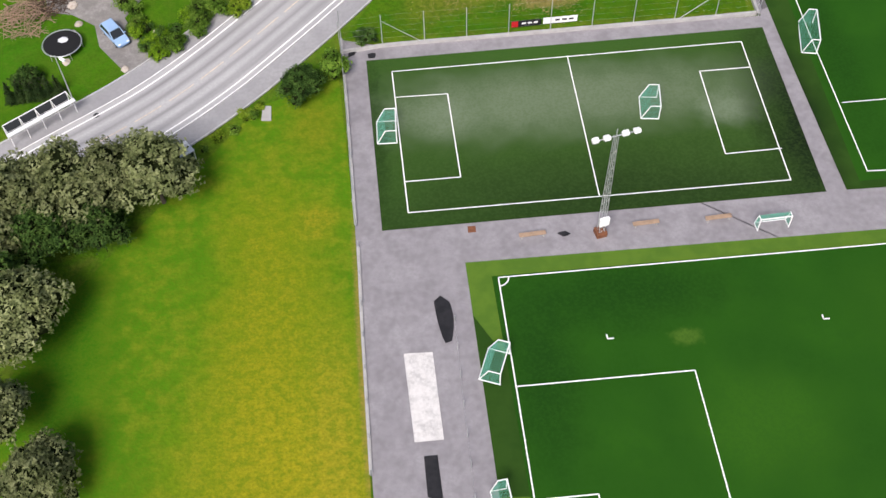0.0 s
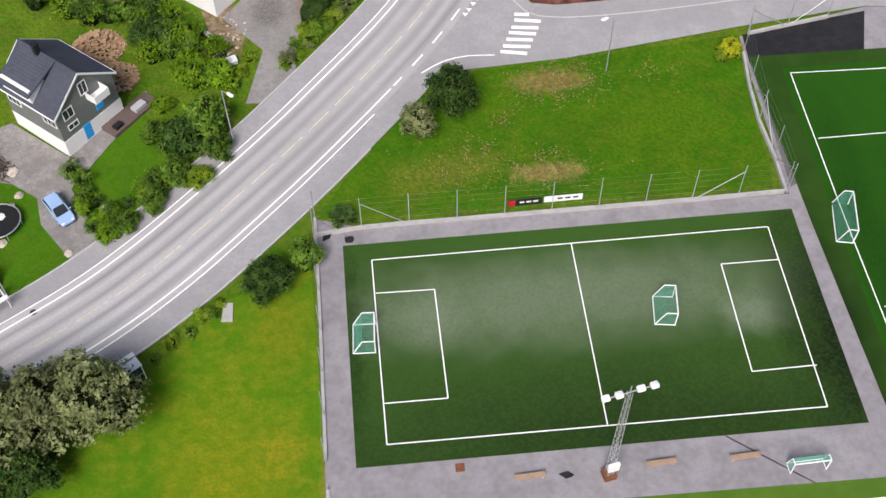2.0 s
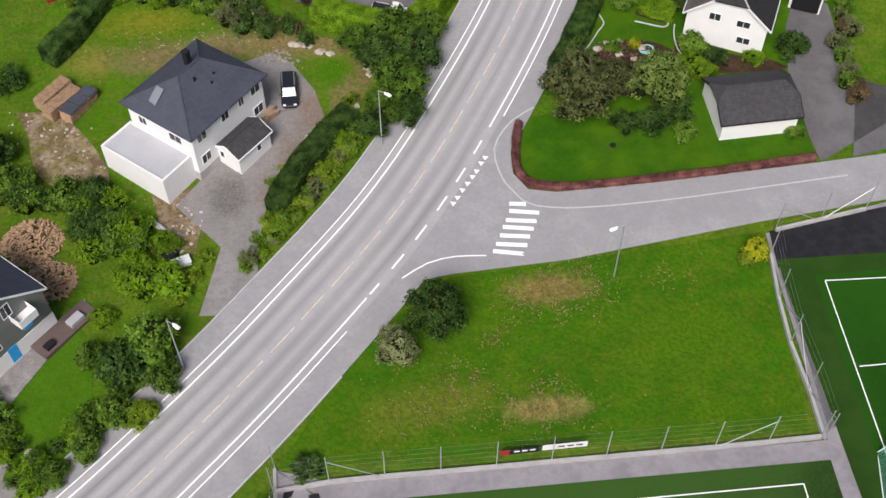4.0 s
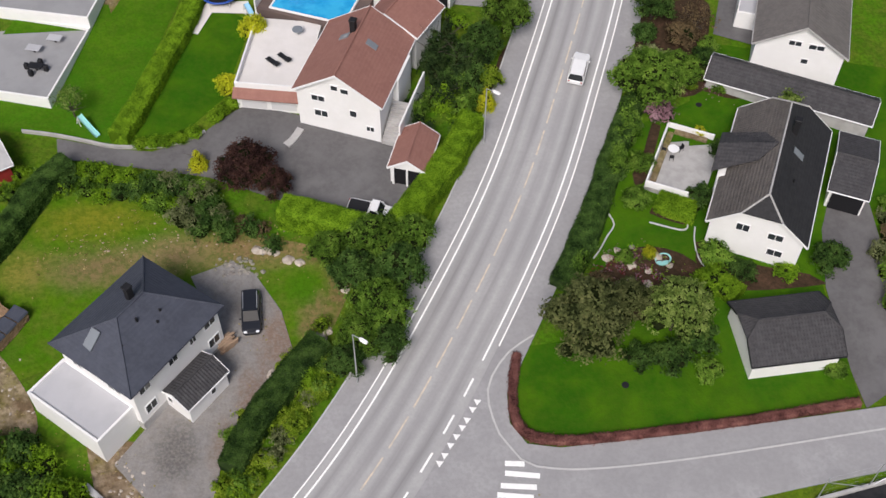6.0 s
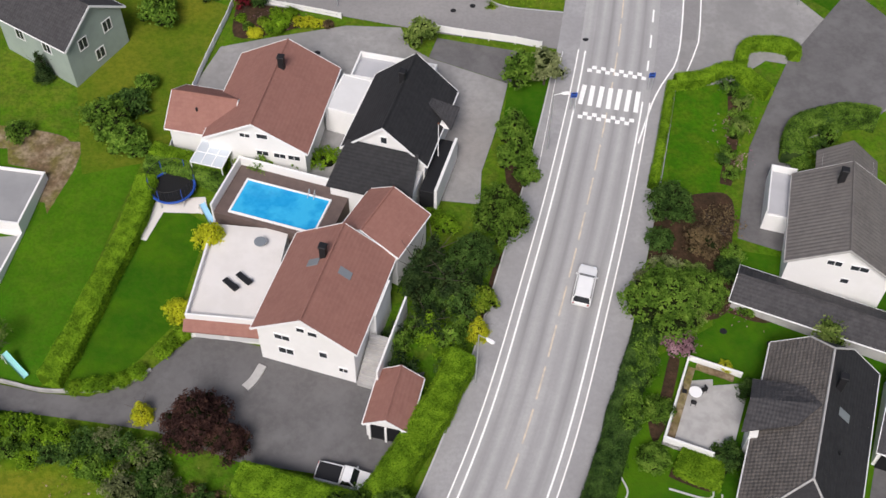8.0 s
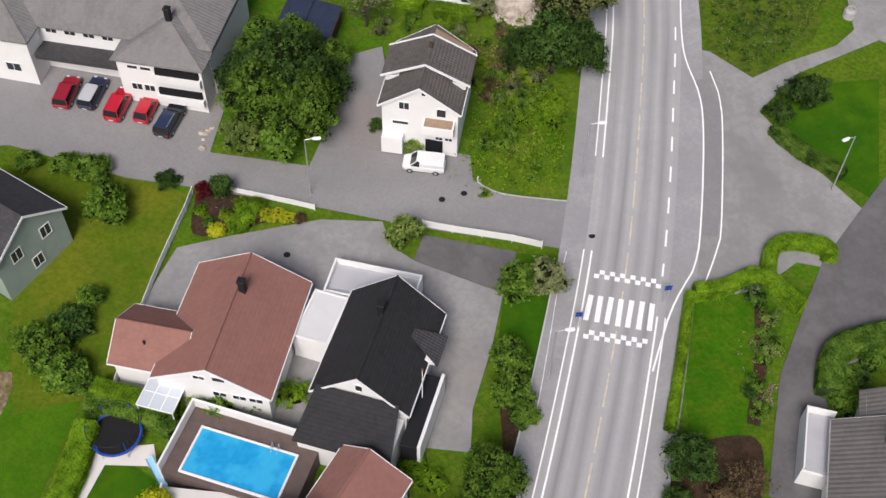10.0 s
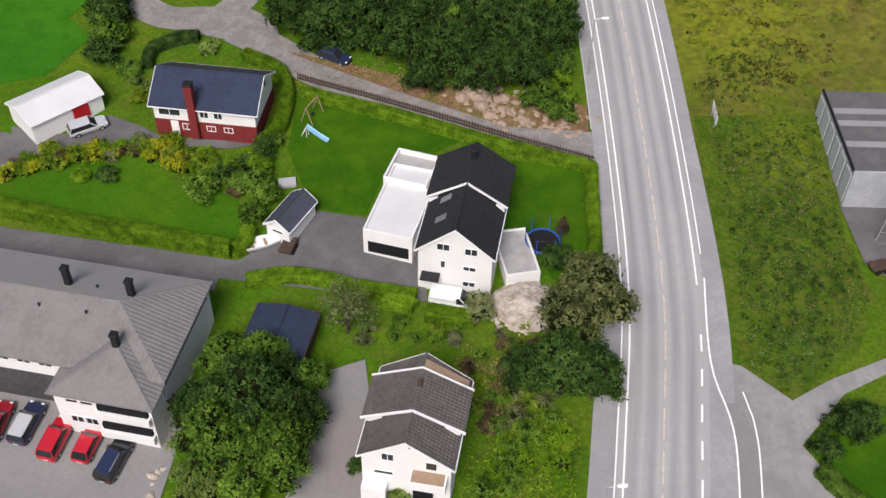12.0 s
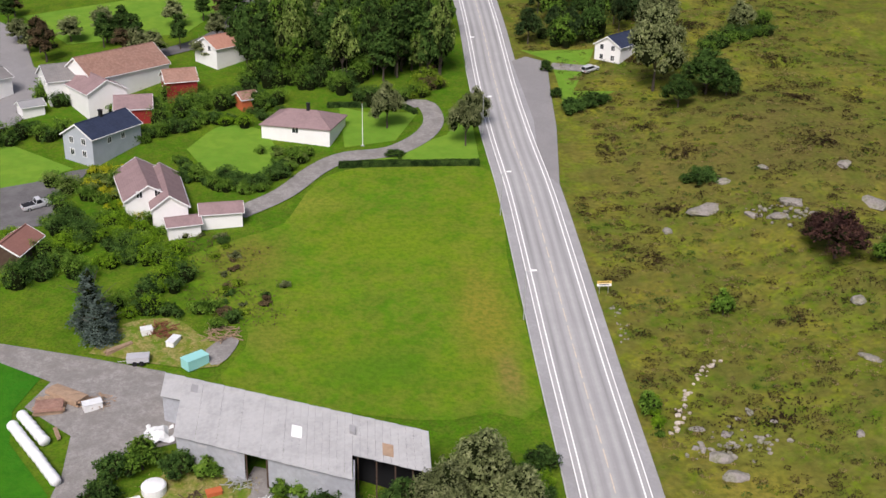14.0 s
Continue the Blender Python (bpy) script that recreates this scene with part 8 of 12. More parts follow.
def belt_shrub(x, y, r, h, kind):
    """A shrub that grows into its neighbours: gathered by kind, joined at the end."""
    x, y = off_road(x, y, r)
    rng = plant_rng
    z, turn = land(x, y) - 0.1, float(rng.uniform(0, 6.28))
    n = int(min(720, 240 + 260 * r * r))
    lobes = [(0.0, 0.0, 0.5, 0.62)] + [(0.72 * math.sqrt((i + 0.5) / 9) * math.cos(2.4 * i + turn), 0.72 * math.sqrt((i + 0.5) / 9) * math.sin(2.4 * i + turn), float(rng.uniform(0.22, 0.8)), float(rng.uniform(0.3, 0.44))) for i in range(9)]
    pts, nrm = [], []
    for lx, ly, lz, lr in lobes:
        k = int(n * (0.16 if lr > 0.5 else 0.093))
        d = rng.normal(0, 1, (k, 3))
        d /= np.linalg.norm(d, axis=1)[:, None]
        d[:, 2] = np.where(d[:, 2] < -0.35, -d[:, 2], d[:, 2])
        p = np.array((lx, ly, lz)) + d * lr * rng.uniform(0.7, 1.15, k)[:, None]
        pts.append(p * np.array((r, r, h)))
        nrm.append(d + np.array((0, 0, 0.5)))
    pts, nrm = np.concatenate(pts), np.concatenate(nrm)
    pts[:, 2] = np.maximum(pts[:, 2], 0.05)
    keep = np.array([noise.noise((p[0] * 1.7 + x, p[1] * 1.7 + y, p[2] * 1.7)) > -0.14 for p in pts.tolist()])
    pts, nrm = pts[keep], nrm[keep]
    verts, faces = leaves(pts + np.array((x, y, z)), nrm, 0.09 + 0.07 * min(r, 2.2), rng)
    # core whose near-black colour paints the shade inside the shrub
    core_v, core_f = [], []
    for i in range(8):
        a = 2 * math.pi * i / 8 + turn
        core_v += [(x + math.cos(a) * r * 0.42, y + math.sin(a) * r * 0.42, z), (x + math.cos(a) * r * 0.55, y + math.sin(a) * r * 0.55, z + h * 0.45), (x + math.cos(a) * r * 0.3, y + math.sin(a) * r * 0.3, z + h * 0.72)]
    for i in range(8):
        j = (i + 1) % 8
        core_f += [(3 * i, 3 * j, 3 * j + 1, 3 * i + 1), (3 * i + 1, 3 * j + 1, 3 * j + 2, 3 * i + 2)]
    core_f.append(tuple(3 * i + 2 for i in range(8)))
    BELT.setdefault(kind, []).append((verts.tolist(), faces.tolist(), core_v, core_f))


def thicket(line, spread, step, sizes, kinds, style="shrub", tall=1.3):
    """Shrubs grown together along a line, each of its own size and kind."""
    for x, y in resample(curve(line, 1.0), step * 0.8):
        r = float(plant_rng.uniform(*sizes))
        x, y = x + float(plant_rng.normal(0, spread)), y + float(plant_rng.normal(0, spread))
        belt_shrub(x, y, r * 1.1, r * tall * float(plant_rng.uniform(0.85, 1.4)), kinds[int(plant_rng.integers(len(kinds)))])


def close_belts():
    for kind, plants_ in BELT.items():
        verts, faces, slots = [], [], []
        for v1, f1, v2, f2 in plants_:
            slots += [0] * len(f1) + [1] * len(f2)
            b0 = len(verts)
            verts += v1
            faces += [[b0 + i for i in f] for f in f1]
            b0 = len(verts)
            verts += v2
            faces += [[b0 + i for i in f] for f in f2]
        me = bpy.data.meshes.new("undergrowth")
        me.from_pydata(verts, [], faces)
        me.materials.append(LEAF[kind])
        me.materials.append(GAP_SHADE)
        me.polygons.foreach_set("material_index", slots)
        tagged(new("undergrowth", me), WORDS[kind] + " tangled bushes grown together along verges", "bushes", "", "stuff")


# trees beside the sunny lawn
for x, y, r, h, k in ((-24.78, 44.08, 4.2, 8.5, "olive"), (-28.95, 43.43, 4.0, 8.0, "olive"), (-33.64, 42.86, 4.4, 9.0, "olive"), (-37.63, 41.50, 4.6, 9.0, "olive"), (-35.94, 38.58, 3.6, 6.5, "dark"), (-30.54, 39.39, 3.0, 5.5, "dark"), (-35.97, 28.76, 4.0, 8.0, "olive"), (-38.05, 32.15, 3.2, 7.0, "dark"), (-37.47, 19.02, 3.2, 7.0, "olive"), (-32.81, 12.72, 3.2, 6.0, "olive"), (-41.99, 37.81, 4.6, 9.0, "olive")):
    grow(x, y, r * 1.22, h * 1.1, k, "tree")
grow(-10.15, 57.40, 2.9, 4.2, "dark", "tree")
grow(-6.53, 60.03, 1.9, 3.6, "mid", "shrub")
grow(-2.66, 65.35, 1.6, 1.8, "dark")
grow(9.59, 78.74, 3.2, 6.8, "dark", "tree")
grow(5.74, 75.43, 2.3, 5.0, "olive", "tree")
grow(41.65, 84.35, 1.5, 2.4, "yellow")
grow(40.76, 83.68, 1.0, 1.6, "weeds")
thicket([(-22.8, 50.7), (-18.6, 53.9), (-14.3, 57.2)], 0.7, 2.0, (0.5, 1.0), ["weeds", "mid"], tall=0.9)
# gardens of the grey house
for x, y, r, h, k in ((-35.17, 102.85, 3.0, 4.0, "dark"), (-31.94, 98.51, 2.4, 3.0, "mid"), (-26.30, 96.05, 2.6, 3.4, "mid"), (-23.37, 96.97, 2.0, 3.0, "dark"), (-22.50, 93.02, 2.4, 3.2, "dark"), (-19.48, 91.99, 2.3, 3.0, "hedge"), (-16.16, 90.19, 1.6, 2.2, "hedge"), (-18.87, 86.03, 2.4, 2.6, "hedge"), (-15.70, 85.75, 2.2, 2.6, "hedge"), (-23.76, 90.12, 1.6, 1.8, "weeds"), (-22.57, 78.03, 1.8, 2.0, "mid"), (-21.78, 82.40, 1.4, 1.6, "hedge"), (-19.44, 76.42, 2.8, 4.2, "dark"), (-16.82, 78.87, 3.0, 4.2, "mid"), (-15.57, 75.42, 2.2, 2.6, "mid"), (-19.71, 72.23, 2.2, 2.4, "mid"), (-22.10, 69.01, 1.8, 1.8, "mid"), (-24.50, 66.79, 1.6, 1.6, "mid"), (-26.41, 65.48, 1.4, 1.4, "hedge"), (-17.54, 71.71, 1.8, 1.8, "weeds"), (-29.23, 70.30, 1.4, 1.3, "mid"), (-22.07, 71.36, 2.0, 2.0, "mid"), (-25.15, 66.66, 1.5, 1.5, "mid"), (-40.67, 62.63, 2.0, 2.6, "dark")):
    grow(x, y, r, h, k)
for i in range(6):
    x, y = -42.38, 60.19
    grow(x + 1.05 * i, y + 0.1 * i, 0.75, 3.2, "conifer", "spire")
thicket([(-30.2, 72.9), (-26.6, 64.6), (-22.3, 68.4), (-17.3, 73.7), (-13.9, 76.6)], 0.6, 1.4, (0.7, 1.3), ["mid", "dark", "hedge"], tall=1.0)
thicket([(-38.4, 111.0), (-34.7, 112.4), (-32.6, 114.1)], 0.8, 1.6, (1.0, 1.8), ["dark", "mid"])
thicket([(-12.8, 88.5), (-13.8, 85.0), (-15.5, 83.7)], 0.4, 1.6, (0.5, 0.9), ["weeds", "mid"], tall=0.9)
thicket([(-36.5, 99.3), (-34.1, 98.7), (-31.6, 97.7), (-29.6, 96.3)], 0.7, 1.2, (1.3, 1.9), ["mid", "dark", "hedge"])
thicket([(-27.2, 96.1), (-24.7, 95.1), (-22.6, 93.8), (-20.9, 91.7), (-19.1, 90.8), (-17.3, 89.2)], 0.7, 1.2, (1.2, 1.8), ["mid", "hedge", "dark"])
thicket([(-25.1, 92.5), (-23.2, 90.8), (-20.8, 89.1), (-18.9, 86.4), (-16.0, 85.4), (-14.3, 86.3)], 0.7, 1.3, (1.0, 1.6), ["dark", "hedge", "mid"])
# bank between drive and road
thicket([(-2.9, 96.9), (-0.2, 100.1), (2.5, 102.7), (3.7, 104.5)], 0.9, 1.2, (0.7, 1.3), ["mid", "weeds", "hedge"], tall=1.0)
thicket([(-5.9, 89.1), (-3.9, 92.3), (-0.3, 96.7), (3.0, 101.4), (5.4, 104.4)], 0.9, 1.5, (0.7, 1.4), ["weeds", "mid", "weeds"], tall=0.9)
thicket([(-6.2, 94.0), (-4.3, 97.0), (-2.4, 100.1), (0.2, 103.3), (3.0, 107.4)], 0.8, 1.4, (0.6, 1.1), ["weeds", "mid", "weeds"], tall=0.9)
for x, y, r, h, k in ((8.24, 115.05, 3.4, 5.5, "mid"), (6.35, 111.63, 3.2, 5.0, "dark"), (10.34, 112.03, 3.0, 5.0, "dark"), (8.40, 108.03, 3.2, 5.0, "mid"), (6.34, 105.52, 2.6, 3.6, "mid"), (4.86, 103.03, 2.2, 3.0, "dark"), (3.65, 115.39, 2.4, 3.0, "mid"), (11.79, 116.24, 2.6, 4.0, "mid"), (8.76, 104.68, 2.4, 3.4, "dark")):
    grow(x, y, r, h, k, "tree")
hedge([(2.6, 105.6), (0.1, 102.6), (-2.4, 99.3), (-4.6, 95.5), (-5.5, 93.3)], 2.6, 1.9, "dark", "broad dark clipped hedge between drive and road")
thicket([(3.6, 102.6), (1.4, 99.0), (-0.8, 95.5), (-2.4, 91.6), (-3.9, 87.8), (-5.4, 84.2)], 0.9, 1.2, (0.6, 1.2), ["weeds", "hedge", "mid", "olive"], tall=0.9)
# belt right of the road
hedge([(36.9, 132.1), (35.1, 128.6), (33.3, 124.7), (31.4, 120.5), (29.6, 116.7), (27.6, 113.0), (25.5, 109.4)], 2.6, 1.7, "dark", "thick dark hedge along the main road")
thicket([(36.3, 131.5), (34.1, 126.0), (31.2, 120.1), (28.6, 114.5), (26.2, 110.5)], 0.5, 2.0, (0.7, 1.1), ["dark", "mid"], tall=1.9)
grow(38.66, 133.92, 4.4, 5.5, "mid", "tree")
grow(42.25, 135.15, 3.0, 4.2, "mid", "tree")
hedge([(37.1, 119.4), (39.3, 118.2), (41.2, 117.3)], 2.6, 1.2, "hedge", "light green bushes below the patio wall")
hedge([(40.0, 110.6), (41.4, 109.1), (43.0, 107.3)], 2.2, 1.3, "hedge", "bright green low hedge on the garden slope")
# corner garden
for x, y, r, h, k, s in ((26.76, 103.86, 4.4, 8.2, "birch", "tree"), (35.55, 104.84, 3.6, 6.8, "light", "tree"), (31.82, 106.58, 2.8, 4.5, "birch", "tree"), (40.55, 109.13, 2.4, 2.4, "hedge", "shrub"), (41.25, 112.30, 2.0, 2.0, "mid", "shrub"), (43.75, 110.31, 1.8, 1.6, "dark", "shrub"), (37.54, 103.19, 2.2, 2.6, "dark", "shrub"), (34.93, 101.42, 2.2, 2.6, "dark", "shrub"), (37.95, 99.90, 1.6, 1.8, "mid", "shrub"), (49.76, 99.17, 1.1, 1.2, "mid", "ball"), (52.53, 111.09, 2.2, 2.6, "dark", "shrub"), (35.12, 113.25, 0.7, 1.0, "yellow", "ball"), (32.52, 112.97, 1.1, 1.0, "mid", "shrub"), (41.52, 119.05, 1.8, 2.4, "dark", "shrub"), (34.91, 119.55, 1.5, 1.6, "mid", "ball"), (36.37, 124.19, 1.4, 1.5, "mid", "ball"), (39.49, 130.62, 1.8, 2.2, "pink", "shrub"), (45.13, 125.58, 1.4, 1.6, "dark", "shrub"), (43.48, 128.20, 0.8, 0.9, "yellow", "shrub"), (31.91, 101.66, 1.8, 2.0, "dark", "shrub"), (29.67, 109.96, 1.6, 1.8, "brown", "shrub"), (48.08, 109.98, 1.4, 1.4, "hedge", "shrub")):
    grow(x, y, r, h, k, s)
hedge([(20.7, 103.2), (19.9, 100.1), (19.7, 96.7), (20.9, 95.0), (24.0, 94.3), (29.3, 94.3), (34.8, 94.6), (40.3, 94.9), (45.9, 95.4), (51.3, 95.9)], 0.8, 0.6, "barberry", "low brownish-red hedge round the corner lawn", 120)
thicket([(60.7, 115.8), (58.5, 110.0), (57.5, 102.4)], 0.6, 1.4, (0.8, 1.3), ["mid", "brown", "olive"])
# drive of the pool house
hedge([(-17.9, 131.2), (-15.9, 136.0), (-13.6, 142.2), (-11.6, 147.7), (-10.3, 153.4)], 2.2, 1.7, "hedge", "broad clipped bright green hedge")
hedge([(-10.0, 156.6), (-7.4, 155.6), (-5.1, 154.7), (-2.2, 153.9)], 1.8, 1.8, "hedge", "clipped hedge behind the trampoline")
thicket([(-0.5, 154.0), (2.3, 154.5), (5.2, 155.4), (9.1, 152.9)], 0.6, 1.5, (0.8, 1.5), ["mid", "weeds", "hedge"])
for p in ([(-15.6, 130.5), (-14.2, 130.6), (-12.9, 130.6), (-11.4, 130.9), (-10.1, 131.6), (-7.9, 133.6), (-7.1, 134.5), (-6.3, 135.3)]):
    grow(*p, 0.85, 1.3, "hedge", "ball")
grow(-3.88, 144.71, 1.5, 3.6, "yellow", "ball")
grow(-6.57, 136.99, 1.25, 3.0, "yellow", "ball")
grow(-22.9, 135.2, 2.0, 4.4, "light", "bare")
# shrub border below the drive
thicket([(-23.6, 127.5), (-20.5, 127.1), (-17.9, 126.2), (-15.8, 125.4)], 0.35, 1.1, (0.8, 1.3), ["hedge", "mid", "hedge"], tall=1.1)
thicket([(-23.4, 126.0), (-20.2, 124.9), (-17.2, 124.5), (-14.1, 123.1), (-11.6, 122.3)], 0.5, 1.1, (0.9, 1.5), ["mid", "hedge", "mid", "dark"], tall=1.1)
thicket([(-13.2, 125.0), (-10.7, 123.9), (-8.6, 122.6), (-7.5, 120.9), (-8.9, 120.0), (-10.9, 121.1)], 0.5, 1.0, (1.0, 1.6), ["dark", "mid", "dark", "olive"], tall=1.2)
thicket([(-6.5, 119.7), (-4.0, 119.2), (-1.5, 118.8)], 0.5, 1.2, (0.8, 1.4), ["dark", "brown", "dark"], tall=1.0)
thicket([(-29.5, 127.9), (-26.6, 127.7), (-23.5, 125.3), (-25.7, 124.8), (-29.1, 125.0)], 0.3, 1.1, (0.7, 1.1), ["hedge", "mid"], tall=1.0)
grow(-4.43, 125.44, 3.4, 4.6, "maroon", "tree")
grow(-1.75, 123.68, 2.2, 3.4, "maroon", "tree")
grow(-9.46, 127.48, 1.1, 2.6, "yellow", "spire")
hedge([(-22.6, 127.9), (-25.6, 124.2), (-28.0, 119.5), (-30.9, 115.4)], 2.4, 2.6, "dark", "tall dark green boundary hedge")
hedge([(-0.8, 120.3), (3.1, 118.9), (6.9, 117.3), (9.8, 116.4)], 2.8, 3.0, "hedge", "tall bright green hedge along the drive")
hedge([(10.2, 116.9), (12.2, 119.5), (14.5, 122.7), (16.5, 125.4), (18.0, 128.0), (19.3, 130.3)], 2.8, 3.0, "hedge", "tall bright green hedge beside the road")
thicket([(13.4, 130.6), (15.7, 133.8), (18.2, 138.4), (21.1, 140.7), (21.6, 135.7)], 0.9, 1.6, (1.1, 1.9), ["mid", "dark", "conifer"], tall=1.6)
for x, y, r, h, k, s in ((24.35, 144.03, 3.2, 6.5, "mid", "tree"), (15.83, 139.03, 1.8, 6.0, "conifer", "spire"), (17.50, 140.13, 1.9, 6.5, "conifer", "spire"), (18.56, 137.31, 1.7, 5.5, "conifer", "spire"), (21.29, 140.54, 2.6, 5.0, "dark", "tree"), (16.47, 134.02, 1.7, 3.4, "hedge", "spire"), (21.06, 133.36, 1.2, 3.0, "yellow", "spire"), (21.91, 136.24, 1.6, 3.0, "weeds", "shrub"), (18.65, 132.42, 1.6, 2.4, "mid", "shrub"), (17.86, 147.36, 1.4, 1.4, "hedge", "shrub"), (19.37, 145.58, 1.4, 1.3, "hedge", "shrub"), (1.92, 155.41, 1.4, 3.0, "mid", "spire"), (28.89, 163.55, 2.4, 5.0, "mid", "tall"), (31.66, 163.76, 2.4, 5.0, "olive", "tall"), (27.07, 156.41, 2.2, 3.4, "mid", "shrub"), (26.90, 152.79, 2.4, 3.6, "mid", "shrub"), (27.85, 150.72, 1.6, 2.2, "mid", "shrub"), (18.60, 170.81, 2.0, 3.6, "light", "shrub")):
    grow(x, y, r, h, k, s)
thicket([(22.4, 138.1), (20.8, 132.8), (18.1, 126.9)], 0.6, 1.6, (0.9, 1.5), ["mid", "hedge", "dark"])
thicket([(4.8, 116.1), (7.3, 115.4), (9.7, 114.7), (8.6, 112.7), (6.7, 111.9)], 0.9, 1.3, (1.2, 2.0), ["dark", "mid"])
# right side gardens
hedge([(45.5, 162.3), (43.7, 157.0), (41.9, 151.9), (40.5, 148.1)], 0.9, 1.2, "hedge", "low bright hedge along the road")
hedge([(45.9, 162.4), (48.8, 162.7), (52.8, 163.8), (55.9, 159.8)], 1.3, 1.6, "hedge", "clipped hedge round a garden corner")
hedge([(53.2, 162.9), (54.6, 166.6), (56.9, 167.4), (60.2, 166.3), (59.7, 164.5)], 1.3, 1.7, "hedge", "curved clipped hedge by the drive")
thicket([(52.3, 161.8), (52.0, 157.9), (50.3, 153.5), (48.7, 149.3)], 0.5, 1.5, (0.7, 1.2), ["mid", "dark", "light"], tall=1.0)
hedge([(55.9, 150.9), (57.2, 154.5), (60.1, 155.9), (64.5, 156.2), (67.1, 155.1)], 2.4, 2.0, "mid", "thick rounded hedge beside the drive")
for x, y, r, h, k, s in ((41.46, 145.14, 2.8, 4.6, "dark", "tree"), (39.84, 141.86, 1.4, 2.4, "dark", "ball"), (45.77, 142.50, 2.6, 4.0, "brown", "bare"), (44.32, 141.39, 2.4, 2.6, "brown", "shrub"), (39.82, 138.55, 2.2, 2.2, "olive", "shrub"), (42.32, 137.42, 2.4, 2.2, "light", "shrub"), (39.94, 133.62, 3.0, 4.2, "light", "tree"), (45.77, 138.09, 1.8, 2.0, "dark", "shrub"), (53.72, 130.22, 2.2, 3.0, "light", "shrub"), (46.88, 133.71, 1.0, 1.1, "mid", "shrub"), (43.84, 134.55, 0.9, 1.0, "weeds", "shrub"), (37.95, 137.45, 1.8, 1.8, "olive", "shrub"), (46.77, 139.91, 1.4, 1.6, "mid", "shrub")):
    grow(x, y, r, h, k, s)
thicket([(37.0, 134.5), (35.3, 130.0), (33.5, 125.7), (31.8, 122.1)], 0.5, 1.2, (0.9, 1.5), ["dark", "mid"], tall=1.2)
# left gardens by the grey-green house
for x, y, r, h, k, s in ((-10.46, 175.93, 2.6, 3.6, "mid", "shrub"), (-12.21, 180.87, 2.2, 2.6, "mid", "shrub"), (-15.10, 182.12, 1.8, 1.8, "mid", "shrub"), (-19.08, 183.10, 1.6, 1.6, "mid", "shrub"), (-4.95, 179.66, 1.5, 1.2, "dark", "shrub"), (-1.00, 177.67, 1.1, 2.2, "red", "shrub"), (0.76, 177.74, 1.2, 2.6, "dark", "ball"), (2.38, 173.77, 1.2, 1.2, "hedge", "ball"), (0.23, 173.28, 0.9, 0.9, "yellow", "ball"), (2.61, 176.06, 1.0, 1.2, "hedge", "shrub"), (4.26, 175.94, 0.9, 1.2, "hedge", "ball"), (6.18, 174.67, 1.0, 0.8, "yellow", "shrub"), (8.36, 174.12, 0.9, 0.8, "brown", "shrub"), (3.2, 174.6, 1.1, 1.3, "hedge", "ball"), (5.2, 174.7, 1.0, 0.9, "yellow", "shrub"), (7.3, 174.3, 0.9, 0.8, "yellow", "shrub"), (-0.6, 174.6, 0.8, 0.7, "mid", "shrub"), (1.2, 175.0, 0.9, 0.8, "weeds", "shrub"), (-1.4, 175.8, 0.8, 0.8, "hedge", "shrub"), (-14.90, 161.23, 3.0, 3.2, "mid", "shrub"), (-12.64, 163.31, 2.4, 2.6, "dark", "shrub"), (-12.56, 157.76, 2.6, 2.8, "mid", "shrub"), (-11.20, 166.18, 1.6, 1.8, "mid", "shrub"), (-10.63, 177.31, 2.0, 3.0, "mid", "shrub"), (-22.32, 168.36, 1.2, 4.0, "conifer", "spire"), (-23.99, 160.64, 1.8, 1.6, "mid", "shrub"), (-14.23, 159.56, 2.4, 2.4, "mid", "shrub"), (-13.62, 162.88, 2.2, 2.2, "dark", "shrub"), (1.12, 153.52, 1.6, 2.6, "mid", "shrub")):
    grow(x, y, r, h, k, s)
hedge([(-10.6, 155.2), (-7.2, 154.4), (-3.7, 152.8), (-2.7, 151.7)], 1.8, 1.6, "mid", "clipped hedge behind the red-roofed house")
thicket([(-1.3, 154.2), (2.1, 154.5), (4.6, 153.0)], 0.5, 1.3, (0.7, 1.2), ["mid", "weeds"])
# the tree group beside the old house
for x, y, r, h, k, s in ((7.41, 190.02, 4.8, 9.5, "dark", "tree"), (5.02, 186.57, 4.2, 8.0, "mid", "tree"), (9.66, 185.04, 4.0, 7.5, "mid", "tree"), (3.09, 190.45, 3.6, 6.0, "dark", "tree"), (5.19, 196.35, 3.2, 5.0, "mid", "tree"), (2.93, 183.81, 2.8, 4.0, "light", "tree"), (11.68, 189.34, 3.0, 6.0, "dark", "tree"), (8.48, 196.13, 2.8, 5.5, "mid", "tree"), (10.66, 193.97, 2.6, 5.0, "dark", "tree"), (12.76, 193.95, 2.2, 4.0, "mid", "tree"), (6.39, 183.05, 2.8, 3.6, "mid", "shrub"), (16.39, 200.33, 3.6, 6.5, "olive", "bare"), (39.56, 197.95, 5.0, 10.5, "birch", "tree"), (35.97, 192.13, 4.0, 8.0, "dark", "tree"), (39.28, 191.37, 3.4, 7.0, "dark", "tree"), (33.14, 193.13, 2.8, 5.0, "dark", "tree"), (29.60, 201.24, 1.8, 3.6, "olive", "tall"), (20.28, 182.06, 1.2, 2.0, "light", "shrub"), (16.76, 185.41, 1.0, 1.4, "dark", "shrub"), (62.85, 186.00, 2.4, 3.4, "dark", "shrub"), (59.91, 183.64, 1.8, 2.4, "dark", "shrub"), (64.38, 186.46, 2.0, 3.0, "dark", "shrub")):
    grow(x, y, r, h, k, s)
